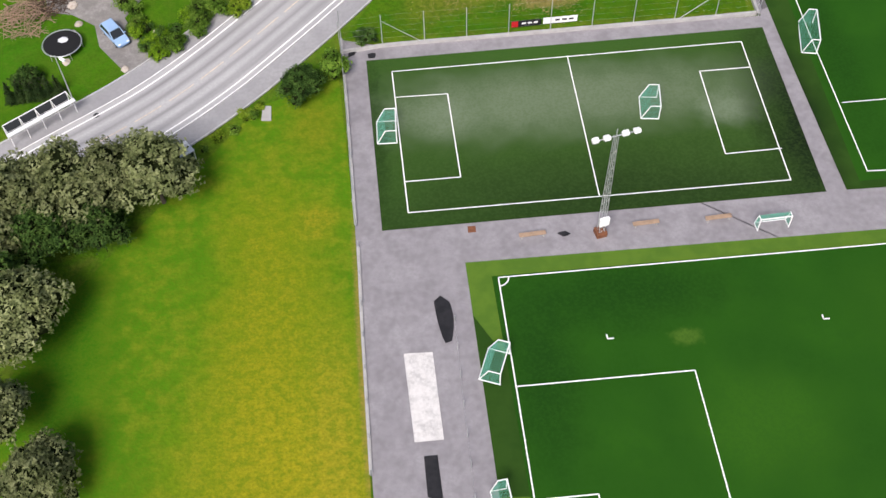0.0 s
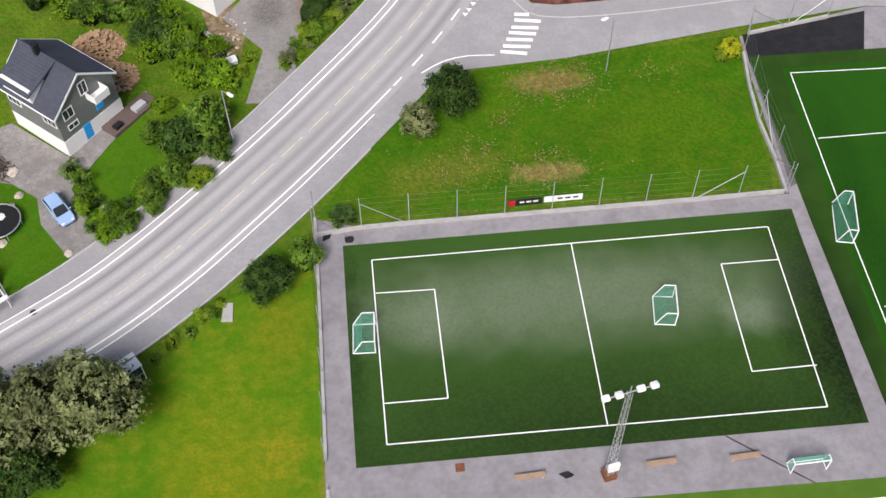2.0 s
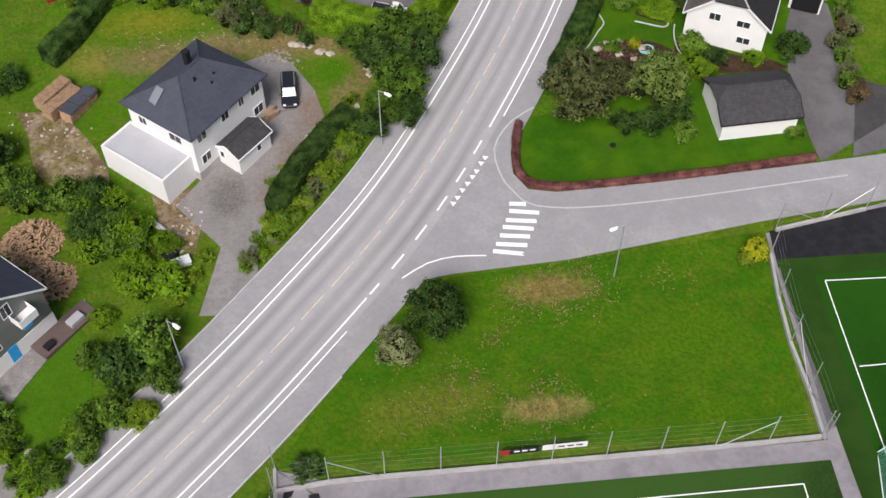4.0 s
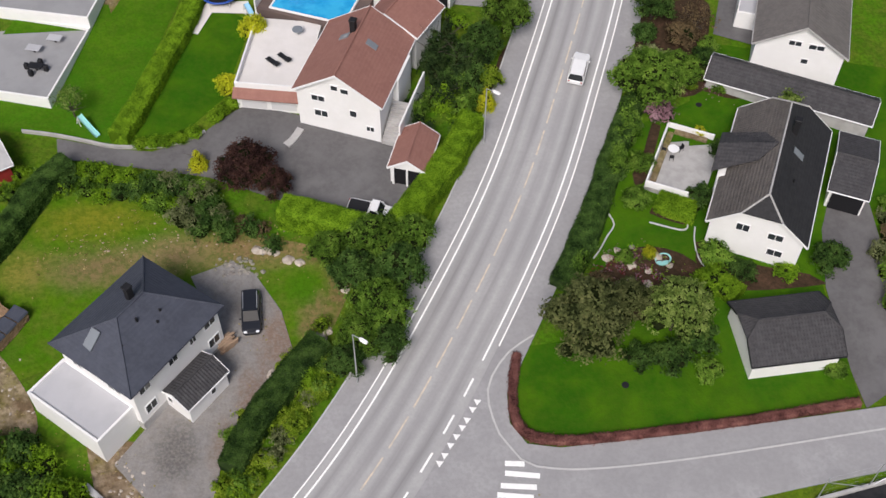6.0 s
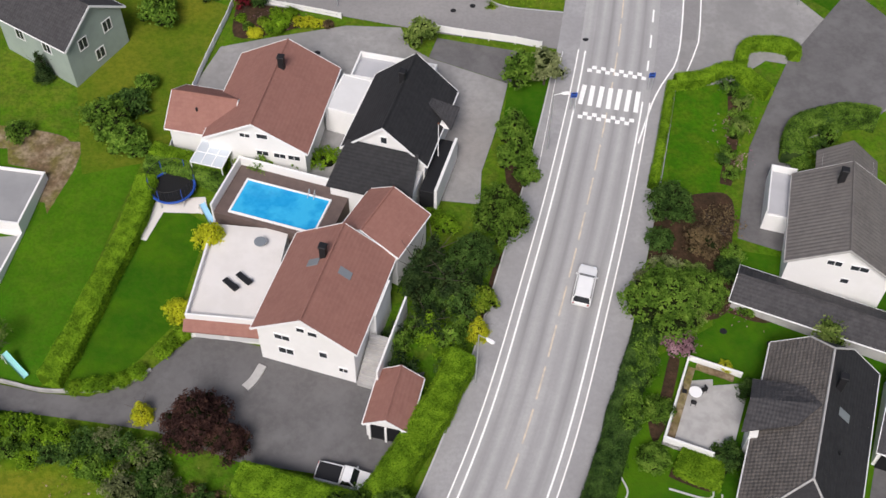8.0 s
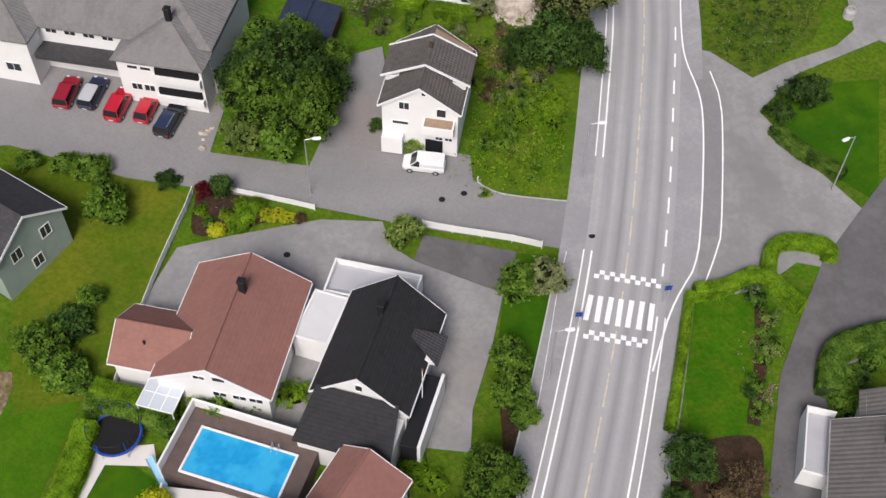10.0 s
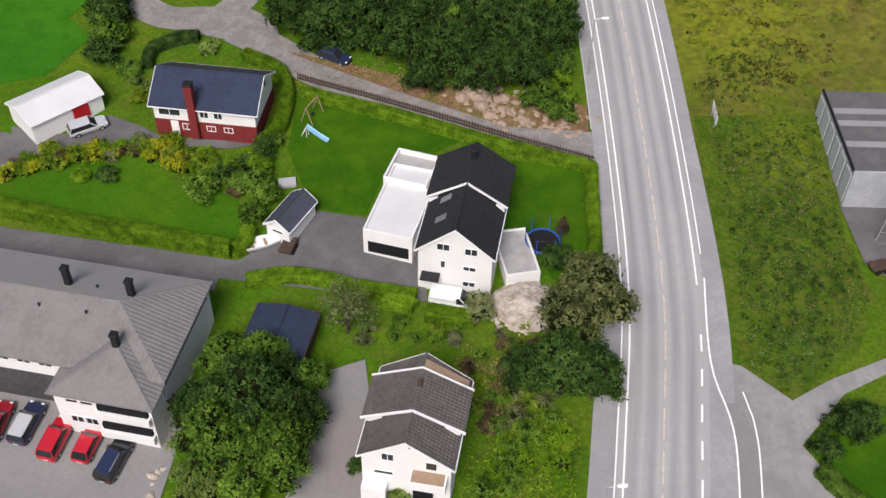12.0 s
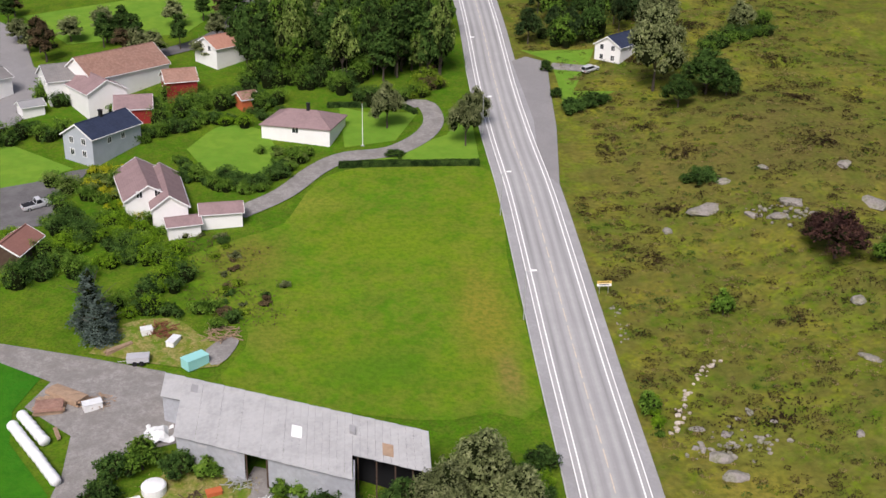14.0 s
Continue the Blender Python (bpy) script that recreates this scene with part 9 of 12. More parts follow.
thicket([(28.7, 191.7), (30.1, 189.0), (32.6, 187.5), (35.6, 188.6), (36.8, 185.9), (30.6, 184.5), (28.1, 181.6)], 1.0, 0.9, (0.7, 1.3), ["mid", "weeds", "hedge", "mid"], tall=0.8)
thicket([(28.6, 195.8), (30.0, 193.7), (34.6, 190.0)], 0.8, 1.3, (0.6, 1.1), ["weeds", "brown"], tall=0.8)
thicket([(26.9, 179.3), (29.7, 176.8), (33.5, 178.3)], 0.8, 1.8, (0.4, 0.8), ["weeds", "mid"], tall=0.7)
hedge([(19.4, 203.9), (21.3, 203.4), (23.4, 202.4)], 1.6, 1.2, "hedge", "clipped hedge below the white house yard")
hedge([(24.4, 201.9), (26.9, 201.3), (29.6, 200.6)], 1.8, 1.2, "hedge", "clipped hedge beside the parked van")
thicket([(30.0, 198.3), (32.0, 196.8), (35.5, 197.3), (31.6, 193.0), (29.5, 189.4), (33.4, 190.4), (36.9, 192.0)], 1.2, 0.8, (0.6, 1.2), ["weeds", "mid", "brown", "weeds", "olive"], tall=0.8)
thicket([(17.8, 199.8), (21.2, 200.9), (24.5, 200.1), (28.9, 199.1)], 1.0, 1.2, (0.6, 1.1), ["weeds", "mid", "olive"], tall=0.8)
hedge([(58.9, 181.9), (60.9, 178.7), (64.6, 175.2)], 1.6, 1.3, "mid", "low hedge along the junction")
thicket([(56.7, 149.6), (60.1, 153.7), (61.9, 154.7)], 0.5, 1.3, (0.9, 1.4), ["dark", "mid"])
hedge([(6.3, 206.9), (10.5, 207.4), (14.1, 206.6), (17.6, 205.3), (23.4, 203.8)], 1.5, 1.3, "hedge", "clipped hedge along the lane")
hedge([(-21.4, 218.7), (-15.1, 216.7), (-8.9, 214.7), (-2.8, 213.1), (4.8, 210.8)], 1.3, 1.9, "hedge", "long clipped hedge along the lane")
hedge([(5.0, 210.7), (6.2, 211.8), (6.4, 214.1)], 1.6, 1.6, "hedge", "hedge corner beside the yard")
thicket([(-18.6, 224.9), (-15.7, 225.1), (-12.2, 225.7), (-8.7, 226.8), (-5.0, 226.5), (-1.2, 225.5), (3.1, 224.8)], 0.8, 1.1, (0.8, 1.5), ["weeds", "hedge", "light", "weeds", "olive", "yellow", "hedge"], tall=1.0)
for x, y, r, h, k, s in ((-9.47, 222.60, 1.5, 1.4, "dark", "shrub"), (-12.13, 222.60, 1.1, 1.0, "hedge", "ball"), (1.22, 219.52, 2.4, 2.4, "mid", "shrub"), (4.70, 219.39, 1.2, 1.2, "brown", "shrub"), (7.17, 219.07, 2.2, 3.2, "mid", "shrub"), (6.74, 215.33, 1.8, 2.4, "mid", "shrub"), (8.34, 217.94, 1.8, 2.8, "mid", "tall"), (38.45, 207.40, 1.7, 2.4, "dark", "ball"), (39.77, 211.95, 0.8, 2.2, "brown", "spire"), (-11.08, 247.87, 3.0, 4.0, "dark", "shrub"), (-12.01, 241.98, 2.6, 3.0, "dark", "shrub"), (-8.38, 238.93, 1.8, 1.8, "mid", "shrub"), (-6.95, 234.70, 1.4, 1.4, "weeds", "shrub"), (0.84, 242.75, 1.6, 1.2, "light", "shrub")):
    grow(x, y, r, h, k, s)
hedge([(5.2, 241.2), (8.2, 239.2), (9.9, 237.2), (10.3, 232.6), (9.2, 228.2), (6.7, 225.8)], 1.5, 1.3, "hedge", "hedge round the house corner")
hedge([(12.3, 234.2), (18.1, 231.7), (24.4, 229.1), (32.4, 225.3), (38.5, 222.7), (44.4, 220.3)], 1.3, 1.3, "hedge", "clipped hedge along the farm track")
hedge([(44.2, 220.3), (43.4, 214.1), (42.6, 207.6)], 1.4, 1.5, "hedge", "clipped hedge along the road")
thicket([(-20.6, 223.4), (-15.6, 225.1), (-11.5, 226.1), (-7.8, 226.3), (-3.3, 225.2), (-0.1, 223.3)], 0.35, 0.9, (0.7, 1.1), ["hedge", "yellow", "hedge", "mid", "brown"], tall=1.2)
thicket([(1.3, 219.9), (3.2, 221.6), (4.9, 221.3), (8.1, 219.5), (7.6, 223.0), (9.0, 226.4)], 0.6, 1.0, (0.9, 1.5), ["dark", "mid", "dark", "hedge"], tall=1.2)
thicket([(-9.2, 240.6), (-6.6, 236.6), (-4.6, 237.8)], 0.5, 1.1, (0.8, 1.2), ["mid", "weeds", "light"], tall=1.0)
hedge([(-6.4, 239.9), (-5.9, 242.8), (-2.1, 244.6), (-0.1, 244.5)], 1.3, 1.3, "dark", "dark hedge behind the house")
# wood beside the farm track
for x, y, r, h, k, s in ((13.23, 248.87, 4.2, 9.0, "dark", "tree"), (18.02, 247.58, 4.0, 9.0, "dark", "tree"), (11.14, 245.07, 3.6, 7.5, "dark", "tree"), (15.85, 242.81, 4.0, 8.0, "dark", "tree"), (21.27, 243.54, 4.0, 8.0, "dark", "tree"), (25.03, 238.40, 4.2, 7.5, "dark", "tree"), (24.09, 245.43, 3.4, 7.0, "dark", "tree"), (29.58, 237.19, 4.0, 7.5, "dark", "tree"), (29.49, 244.13, 3.6, 7.5, "dark", "tree"), (34.07, 241.87, 3.6, 7.5, "dark", "tree"), (34.54, 234.08, 3.6, 6.5, "dark", "tree"), (38.55, 234.07, 3.4, 6.0, "dark", "tree"), (40.84, 240.72, 3.4, 6.5, "dark", "tree"), (38.47, 249.14, 3.4, 7.5, "dark", "tree"), (43.29, 247.83, 3.0, 6.0, "mid", "tree"), (36.75, 260.11, 5.0, 11.0, "olive", "tree"), (31.99, 256.80, 4.0, 9.0, "olive", "tree"), (40.73, 256.40, 4.0, 9.0, "olive", "tree"), (27.76, 258.62, 3.2, 6.0, "dark", "tree"), (28.72, 251.79, 3.0, 5.0, "dark", "tree"), (18.22, 259.64, 2.6, 4.0, "dark", "shrub"), (20.48, 262.12, 2.2, 3.4, "dark", "shrub"), (40.09, 230.50, 2.6, 3.4, "mid", "shrub"), (42.39, 228.57, 2.0, 2.6, "mid", "shrub"), (19.80, 242.04, 3.0, 4.5, "dark", "shrub"), (14.39, 242.32, 2.6, 3.4, "dark", "shrub"), (26.78, 234.92, 2.8, 4.0, "dark", "shrub"), (31.71, 234.65, 2.6, 3.6, "dark", "shrub")):
    grow(x, y, r, h, k, s)
canopy = np.random.default_rng(33)
WOOD_EDGE = [(7.8, 250.0), (10.2, 255.8), (18.5, 257.4), (24.5, 249.1), (29.1, 247.0), (36.3, 251.4), (45.1, 246.1), (46.5, 238.8), (45.7, 234.6), (36.9, 235.2), (28.4, 237.7), (18.4, 242.6), (10.5, 247.1)]


def inside(x, y, poly):
    hit = False
    for (ax, ay), (bx, by) in zip(poly, poly[1:] + poly[:1]):
        if (ay > y) != (by > y) and x < ax + (bx - ax) * (y - ay) / (by - ay):
            hit = not hit
    return hit


wx0, wx1 = min(p[0] for p in WOOD_EDGE), max(p[0] for p in WOOD_EDGE)
wy0, wy1 = min(p[1] for p in WOOD_EDGE), max(p[1] for p in WOOD_EDGE)
for i in range(260):
    x, y = float(canopy.uniform(wx0, wx1)), float(canopy.uniform(wy0, wy1))
    if not inside(x, y, WOOD_EDGE):
        continue
    if i % 3 == 0:
        grow(x, y, float(canopy.uniform(1.8, 3.0)), float(canopy.uniform(4.0, 7.5)), ["dark", "mid", "dark", "dark"][int(canopy.integers(4))], "tree2")
    else:
        belt_shrub(x, y, float(canopy.uniform(1.2, 2.0)), float(canopy.uniform(1.8, 3.2)), ["dark", "dark", "mid", "mid"][int(canopy.integers(4))])
WOOD_EDGE = [(27.7, 256.9), (31.8, 263.2), (38.0, 266.3), (45.8, 267.1), (47.2, 258.0), (47.5, 247.9), (46.1, 240.6), (38.4, 246.5), (29.2, 248.9)]
for i in range(150):
    x, y = float(canopy.uniform(wx0, wx1 + 4)), float(canopy.uniform(wy0, wy1 + 12))
    if not inside(x, y, WOOD_EDGE):
        continue
    if i % 4 == 0:
        grow(*off_road(x, y, 2), float(canopy.uniform(1.6, 2.6)), float(canopy.uniform(3.5, 6.0)), ["mid", "light", "birch"][int(canopy.integers(3))], "tree2")
    else:
        belt_shrub(x, y, float(canopy.uniform(1.2, 1.9)), float(canopy.uniform(1.6, 2.8)), ["dark", "dark", "dark", "mid"][int(canopy.integers(4))])
thicket([(47.6, 266.8), (47.4, 258.3), (46.5, 248.2), (45.9, 238.1), (45.2, 230.6)], 0.7, 1.8, (0.8, 1.5), ["mid", "hedge", "weeds"], tall=1.0)
for x, y, r, h, k, s in ((-3.37, 269.73, 3.0, 4.0, "mid", "shrub"), (-6.43, 268.13, 2.6, 3.6, "dark", "shrub"), (1.13, 268.35, 2.6, 3.4, "dark", "shrub"), (-7.27, 263.67, 2.6, 3.4, "dark", "shrub"), (4.45, 267.61, 2.0, 2.6, "mid", "shrub"), (-2.16, 255.53, 3.0, 4.0, "mid", "shrub"), (-5.05, 257.20, 2.4, 3.2, "olive", "shrub"), (-7.38, 259.39, 1.6, 2.0, "brown", "shrub"), (-2.33, 260.19, 2.0, 2.6, "mid", "shrub"), (15.74, 263.83, 2.2, 2.6, "mid", "shrub"), (19.36, 263.65, 2.2, 2.6, "mid", "shrub"), (13.58, 263.93, 1.6, 2.2, "mid", "shrub"), (-11.37, 249.95, 3.0, 4.2, "dark", "shrub"), (-11.39, 244.55, 2.8, 3.4, "mid", "shrub"), (45.28, 266.99, 2.4, 3.4, "dark", "shrub"), (61.39, 276.92, 1.8, 3.0, "mid", "shrub")):
    grow(x, y, r, h, k, s)
# gardens and woods beyond the meadow
thicket([(-3.5, 324.2), (1.2, 322.2), (4.5, 315.2), (3.4, 307.2), (7.8, 303.9), (10.1, 310.1)], 1.2, 1.8, (0.6, 1.2), ["brown", "weeds", "dark", "olive"], tall=0.7)
grow(-15.01, 300.05, 3.4, 9.0, "spruce", "spire")
grow(-13.16, 296.43, 2.8, 6.5, "spruce", "spire")
thicket([(-27.4, 317.3), (-23.2, 322.2), (-16.3, 323.8), (-9.8, 316.6), (-5.6, 311.5), (-9.0, 305.5), (-10.0, 301.1)], 2.0, 1.7, (1.5, 2.8), ["mid", "dark", "hedge"], tall=1.1)
thicket([(-28.4, 310.9), (-24.4, 315.5), (-19.4, 312.1)], 1.6, 1.8, (1.6, 2.6), ["mid", "dark"], tall=1.2)
thicket([(-5.4, 303.1), (-0.5, 303.6), (5.6, 300.4)], 1.5, 2.0, (1.0, 1.9), ["dark", "brown", "mid"], tall=0.9)
thicket([(-28.6, 343.8), (-24.8, 339.4), (-21.6, 343.6), (-17.4, 347.8)], 1.2, 1.8, (1.4, 2.4), ["mid", "dark", "yellow", "light"], tall=1.1)
thicket([(-21.9, 329.5), (-17.2, 329.3), (-10.6, 321.8), (-16.9, 316.9)], 1.6, 1.9, (1.3, 2.2), ["mid", "hedge", "dark"], tall=1.1)
thicket([(-18.9, 371.4), (-10.7, 378.3), (-0.4, 379.5), (5.5, 377.9)], 1.8, 1.8, (1.8, 3.0), ["mid", "dark", "mid"], tall=1.2)
thicket([(-17.9, 364.7), (-9.6, 368.4), (0.2, 370.9)], 1.2, 2.2, (1.2, 2.0), ["mid", "dark"], tall=1.1)
thicket([(-5.9, 345.3), (0.2, 345.1), (6.5, 341.6), (12.2, 351.6), (14.8, 353.9)], 1.0, 1.7, (1.3, 2.2), ["dark", "mid"], tall=1.0)
thicket([(-43.0, 384.8), (-37.1, 378.8), (-31.9, 381.6), (-21.8, 375.6)], 1.2, 2.0, (1.5, 2.4), ["mid", "dark"], tall=1.4)
thicket([(-43.6, 360.2), (-39.5, 365.2), (-33.6, 362.5)], 1.5, 2.0, (1.8, 3.0), ["mid", "dark"], tall=1.2)
hedge([(20.7, 349.9), (31.3, 350.1), (47.4, 350.1)], 1.2, 1.1, "dark", "dark hedge at the meadow's upper edge")
hedge([(18.4, 377.7), (32.6, 377.4), (37.1, 373.0)], 1.0, 1.0, "dark", "low dark hedge round a lawn")
grow(30.41, 366.81, 3.8, 9.0, "olive", "tree")
grow(45.42, 358.35, 3.6, 10.0, "olive", "tree")
grow(48.71, 367.47, 2.6, 8.0, "olive", "tree")
grow(31.48, 354.20, 2.2, 1.4, "dark")
woods = np.random.default_rng(21)
for i in range(95):
    x, y = float(woods.uniform(-2, 46)), float(woods.uniform(398, 446))
    if y < 402 + max(0.0, (x - 36) * 1.5) or abs(x - road_x(y)) < 10:
        continue
    kind = ["conifer", "dark", "mid", "dark", "olive", "mid"][int(woods.integers(6))]
    grow(x, y, float(woods.uniform(2.6, 4.0)), float(woods.uniform(8, 14)), kind, ["tree2", "tall", "tree2"][int(woods.integers(3))] if kind != "conifer" else "spire")
for i in range(26):
    x, y = float(woods.uniform(-62, -4)), float(woods.uniform(404, 440))
    grow(x, y, float(woods.uniform(2.4, 3.6)), float(woods.uniform(6, 9)), ["dark", "olive", "brown"][int(woods.integers(3))], "tall")
for i in range(30):
    x, y = float(woods.uniform(66, 100)), float(woods.uniform(412, 448))
    grow(x, y, float(woods.uniform(2.6, 3.8)), float(woods.uniform(6, 11)), ["dark", "mid", "conifer"][int(woods.integers(3))], "tree2")
for x, y, r, h, k, s in ((95.70, 404.63, 5.5, 14.0, "olive", "tree"), (88.5, 380.5, 6.8, 18.0, "olive", "tree"), (98.5, 375.5, 6.6, 9.5, "dark", "tree"), (90.84, 369.57, 4.0, 7.0, "dark", "tree"), (101.97, 372.35, 3.6, 6.0, "dark", "tree"), (117.68, 410.38, 4.0, 7.0, "olive", "tree"), (98.80, 307.25, 5.4, 7.5, "maroon", "tree"), (97.76, 312.47, 3.0, 5.0, "maroon", "tree"), (77.94, 297.85, 2.0, 4.0, "mid", "shrub"), (85.74, 337.42, 2.4, 2.6, "dark", "shrub"), (105.34, 303.73, 3.0, 4.0, "mid", "shrub"), (153.74, 438.37, 4.0, 6.0, "dark", "tree"), (74.78, 377.19, 3.0, 3.0, "dark", "shrub"), (69.62, 375.79, 2.6, 2.6, "dark", "shrub"), (67.74, 396.76, 1.6, 3.0, "dark", "shrub"), (67.70, 381.92, 1.6, 2.4, "dark", "shrub")):
    grow(x, y, r, h, k, s)
thicket([(40.2, 399.8), (42.0, 389.6), (37.8, 383.4)], 1.4, 2.0, (1.4, 2.2), ["weeds", "brown", "mid"], tall=1.0)
thicket([(0.3, 403.8), (10.8, 396.7), (20.9, 400.0), (25.8, 389.9)], 2.0, 2.2, (2.4, 3.6), ["mid", "dark"], tall=1.8)

thicket([(-18.0, 362.1), (-12.6, 365.8), (-6.5, 371.1), (0.5, 368.2)], 1.6, 1.5, (1.3, 2.3), ['mid', 'dark', 'hedge'], tall=1.1)
thicket([(-10.4, 375.4), (-5.0, 379.6), (2.1, 378.0), (7.1, 370.8)], 1.6, 1.5, (1.4, 2.4), ['dark', 'mid'], tall=1.1)
thicket([(-31.2, 326.1), (-25.6, 329.6), (-18.1, 323.8), (-11.2, 320.0), (-4.3, 314.7)], 2.0, 1.4, (1.4, 2.6), ['mid', 'hedge', 'dark'], tall=1.1)
thicket([(-28.6, 343.8), (-24.0, 340.5), (-19.9, 339.3), (-20.0, 345.7)], 1.3, 1.4, (1.2, 2.0), ['mid', 'dark', 'light'], tall=1.1)
thicket([(-22.8, 350.2), (-22.1, 343.6), (-13.5, 329.2), (-9.2, 325.3)], 0.9, 1.5, (0.9, 1.5), ['hedge', 'yellow', 'mid'], tall=1.0)
thicket([(-8.7, 352.1), (-2.6, 343.0), (2.5, 341.7), (8.5, 342.6)], 1.0, 1.5, (1.1, 1.9), ['dark', 'mid'], tall=1.0)
thicket([(6.6, 357.7), (10.1, 351.6), (14.3, 352.7)], 1.0, 1.5, (1.0, 1.7), ['mid', 'light'], tall=1.0)
thicket([(1.5, 387.1), (11.0, 390.1), (20.8, 385.2), (28.0, 380.5)], 2.0, 1.8, (1.8, 3.0), ['dark', 'mid'], tall=1.5)
thicket([(32.8, 380.4), (38.0, 386.5), (42.0, 389.6)], 1.6, 1.8, (1.4, 2.4), ['mid', 'weeds'], tall=1.3)
thicket([(68.1, 373.8), (73.5, 376.6), (78.7, 378.0)], 1.0, 1.6, (1.2, 1.8), ['dark'], tall=1.0)
thicket([(105.2, 395.4), (114.2, 402.4), (123.7, 409.9)], 2.0, 1.8, (1.6, 2.6), ['mid', 'dark'], tall=1.2)
thicket([(70.8, 418.2), (75.7, 414.2), (84.0, 414.2)], 1.8, 1.8, (2.0, 3.0), ['dark', 'mid'], tall=1.6)
thicket([(82.5, 338.2), (86.3, 340.3), (87.9, 337.0)], 1.0, 1.6, (1.0, 1.7), ['dark'], tall=0.8)
thicket([(60.6, 279.9), (60.5, 275.8), (60.9, 271.9)], 0.6, 1.5, (0.7, 1.2), ['mid', 'hedge'], tall=1.1)
for i in range(60):
    x, y = float(woods.uniform(0, 44)), float(woods.uniform(392, 404))
    if abs(x - road_x(y)) > 11:
        grow(x, y, float(woods.uniform(2.6, 4.4)), float(woods.uniform(9, 17)), ["mid", "dark", "light", "dark"][int(woods.integers(4))], ["tree2", "tall"][int(woods.integers(2))])


PADDOCK_EDGE = [(57.6, 240.0), (76.0, 240.0), (73.6, 226.6), (70.6, 212.0), (70.4, 201.4), (66.6, 195.6), (59.0, 190.0), (55.6, 193.2), (56.0, 203.0)]


def strew(spots, kind, label, size=0.2, seed=3, height=0.12, within=None):
    """Low tufts strewn thickly about places, thinning outwards; spots: x, y, reach, count."""
    rng = np.random.default_rng(seed)
    pts = []
    for x, y, reach, count in spots:
        p = rng.normal(0, 1, (count, 2)) * np.array((reach * 0.5, reach * 0.36))
        pts += [(x + a, y + b, land(x + a, y + b) + float(rng.uniform(0.02, height))) for a, b in p.tolist() if noise.noise(((x + a) * 0.9, (y + b) * 0.9, 1)) > -0.12 and (within is None or inside(x + a, y + b, within)) and abs(x + a - road_x(y + b)) > (8 if y + b > 100 else 0) and not (x + a < 71 and 338 < y + b < 410 and x + a > 50)]
    pts = np.array(pts)
    verts, faces = leaves(pts, np.tile((0.0, 0.0, 1.6), (len(pts), 1)), size, rng)
    me = bpy.data.meshes.new("ground_cover")
    me.from_pydata(verts.tolist(), [], faces.tolist())
    me.materials.append(LEAF[kind])
    tagged(new("ground_cover", me), label, "ground cover", "", "stuff")



strew([(*p, r, n) for p, r, n in zip([(19.4, 81.3), (21.9, 82.5), (24.0, 82.3), (17.6, 69.8), (20.0, 69.6), (11.8, 73.0), (15.2, 77.4), (33.6, 82.9), (9.9, 70.5), (7.7, 69.5)], (4, 5, 4, 4, 4, 3, 2, 3, 4, 4), (500, 700, 400, 500, 500, 260, 120, 140, 200, 220))], "straw", "dry straw-coloured grass in the lawn", 0.16, 3, 0.24)
strew([(*p, r, n) for p, r, n in zip([(-22.6, 117.6), (-17.5, 118.7), (-12.2, 118.7), (-7.0, 118.3), (-1.7, 117.1), (2.9, 115.0), (4.5, 112.0), (-3.5, 107.8), (-2.4, 101.8), (-4.5, 98.9)] + [(-30.8, 106.0), (-27.4, 102.3), (-24.7, 99.6), (-16.5, 94.9), (-13.4, 91.6), (5.7, 72.2)], (5, 6, 6, 6, 5, 5, 4, 3, 4, 4, 4, 4, 4, 4, 3, 4), (90, 120, 120, 120, 90, 90, 60, 50, 50, 50, 60, 60, 50, 70, 50, 40))], "straw", "withered grass on bare earth", 0.2, 4, 0.12)
strew([(*p, r, n) for p, r, n in zip([(14.2, 238.8), (19.6, 237.1), (24.8, 235.4), (30.0, 233.7)] + [(-0.7, 262.6), (1.8, 266.9), (7.0, 265.6), (-6.6, 297.6), (-2.2, 295.9), (25.8, 261.3), (27.0, 256.9)], (5, 5, 5, 5, 4, 4, 4, 5, 5, 4, 4), (300,) * 11)], "straw", "dry straw-coloured grass on banks", 0.22, 5, 0.2)
strew([(*p, r, n) for p, r, n in zip([(-1.6, 323.2), (2.6, 316.1), (5.0, 307.9), (8.8, 301.8), (1.6, 308.1), (6.0, 319.4)], (6, 6, 6, 5, 5, 4), (420, 420, 420, 300, 300, 200))], "brown", "brown withered growth at the meadow edge", 0.24, 11, 0.25)
strew([(*p, 7, 900) for p in [(63.1, 222.4), (65.1, 216.9), (69.8, 222.0), (63.5, 208.6), (67.6, 211.6), (59.9, 204.1), (62.9, 201.6), (66.6, 203.7), (59.1, 196.7), (61.3, 193.7), (59.9, 212.1)]], "mid", "tangled weeds in the rough paddock", 0.15, 12, 0.35, PADDOCK_EDGE)
strew([(*p, 6, 400) for p in [(62.2, 218.8), (66.3, 214.2), (60.9, 205.6), (64.5, 198.5), (60.0, 195.2), (69.5, 218.4)]], "olive", "olive weeds in the paddock", 0.15, 13, 0.3, PADDOCK_EDGE)
strew([(*p, 6, 300) for p in [(29.8, 186.4), (33.0, 186.2), (30.4, 182.7), (32.7, 180.1), (35.4, 183.6)]], "weeds", "weeds in the overgrown lot", 0.2, 14, 0.35)
strew([(*p, 4, 160) for p in [(31.0, 187.6), (33.9, 184.9), (31.3, 181.4)]], "brown", "withered weeds in the overgrown lot", 0.2, 15, 0.35)
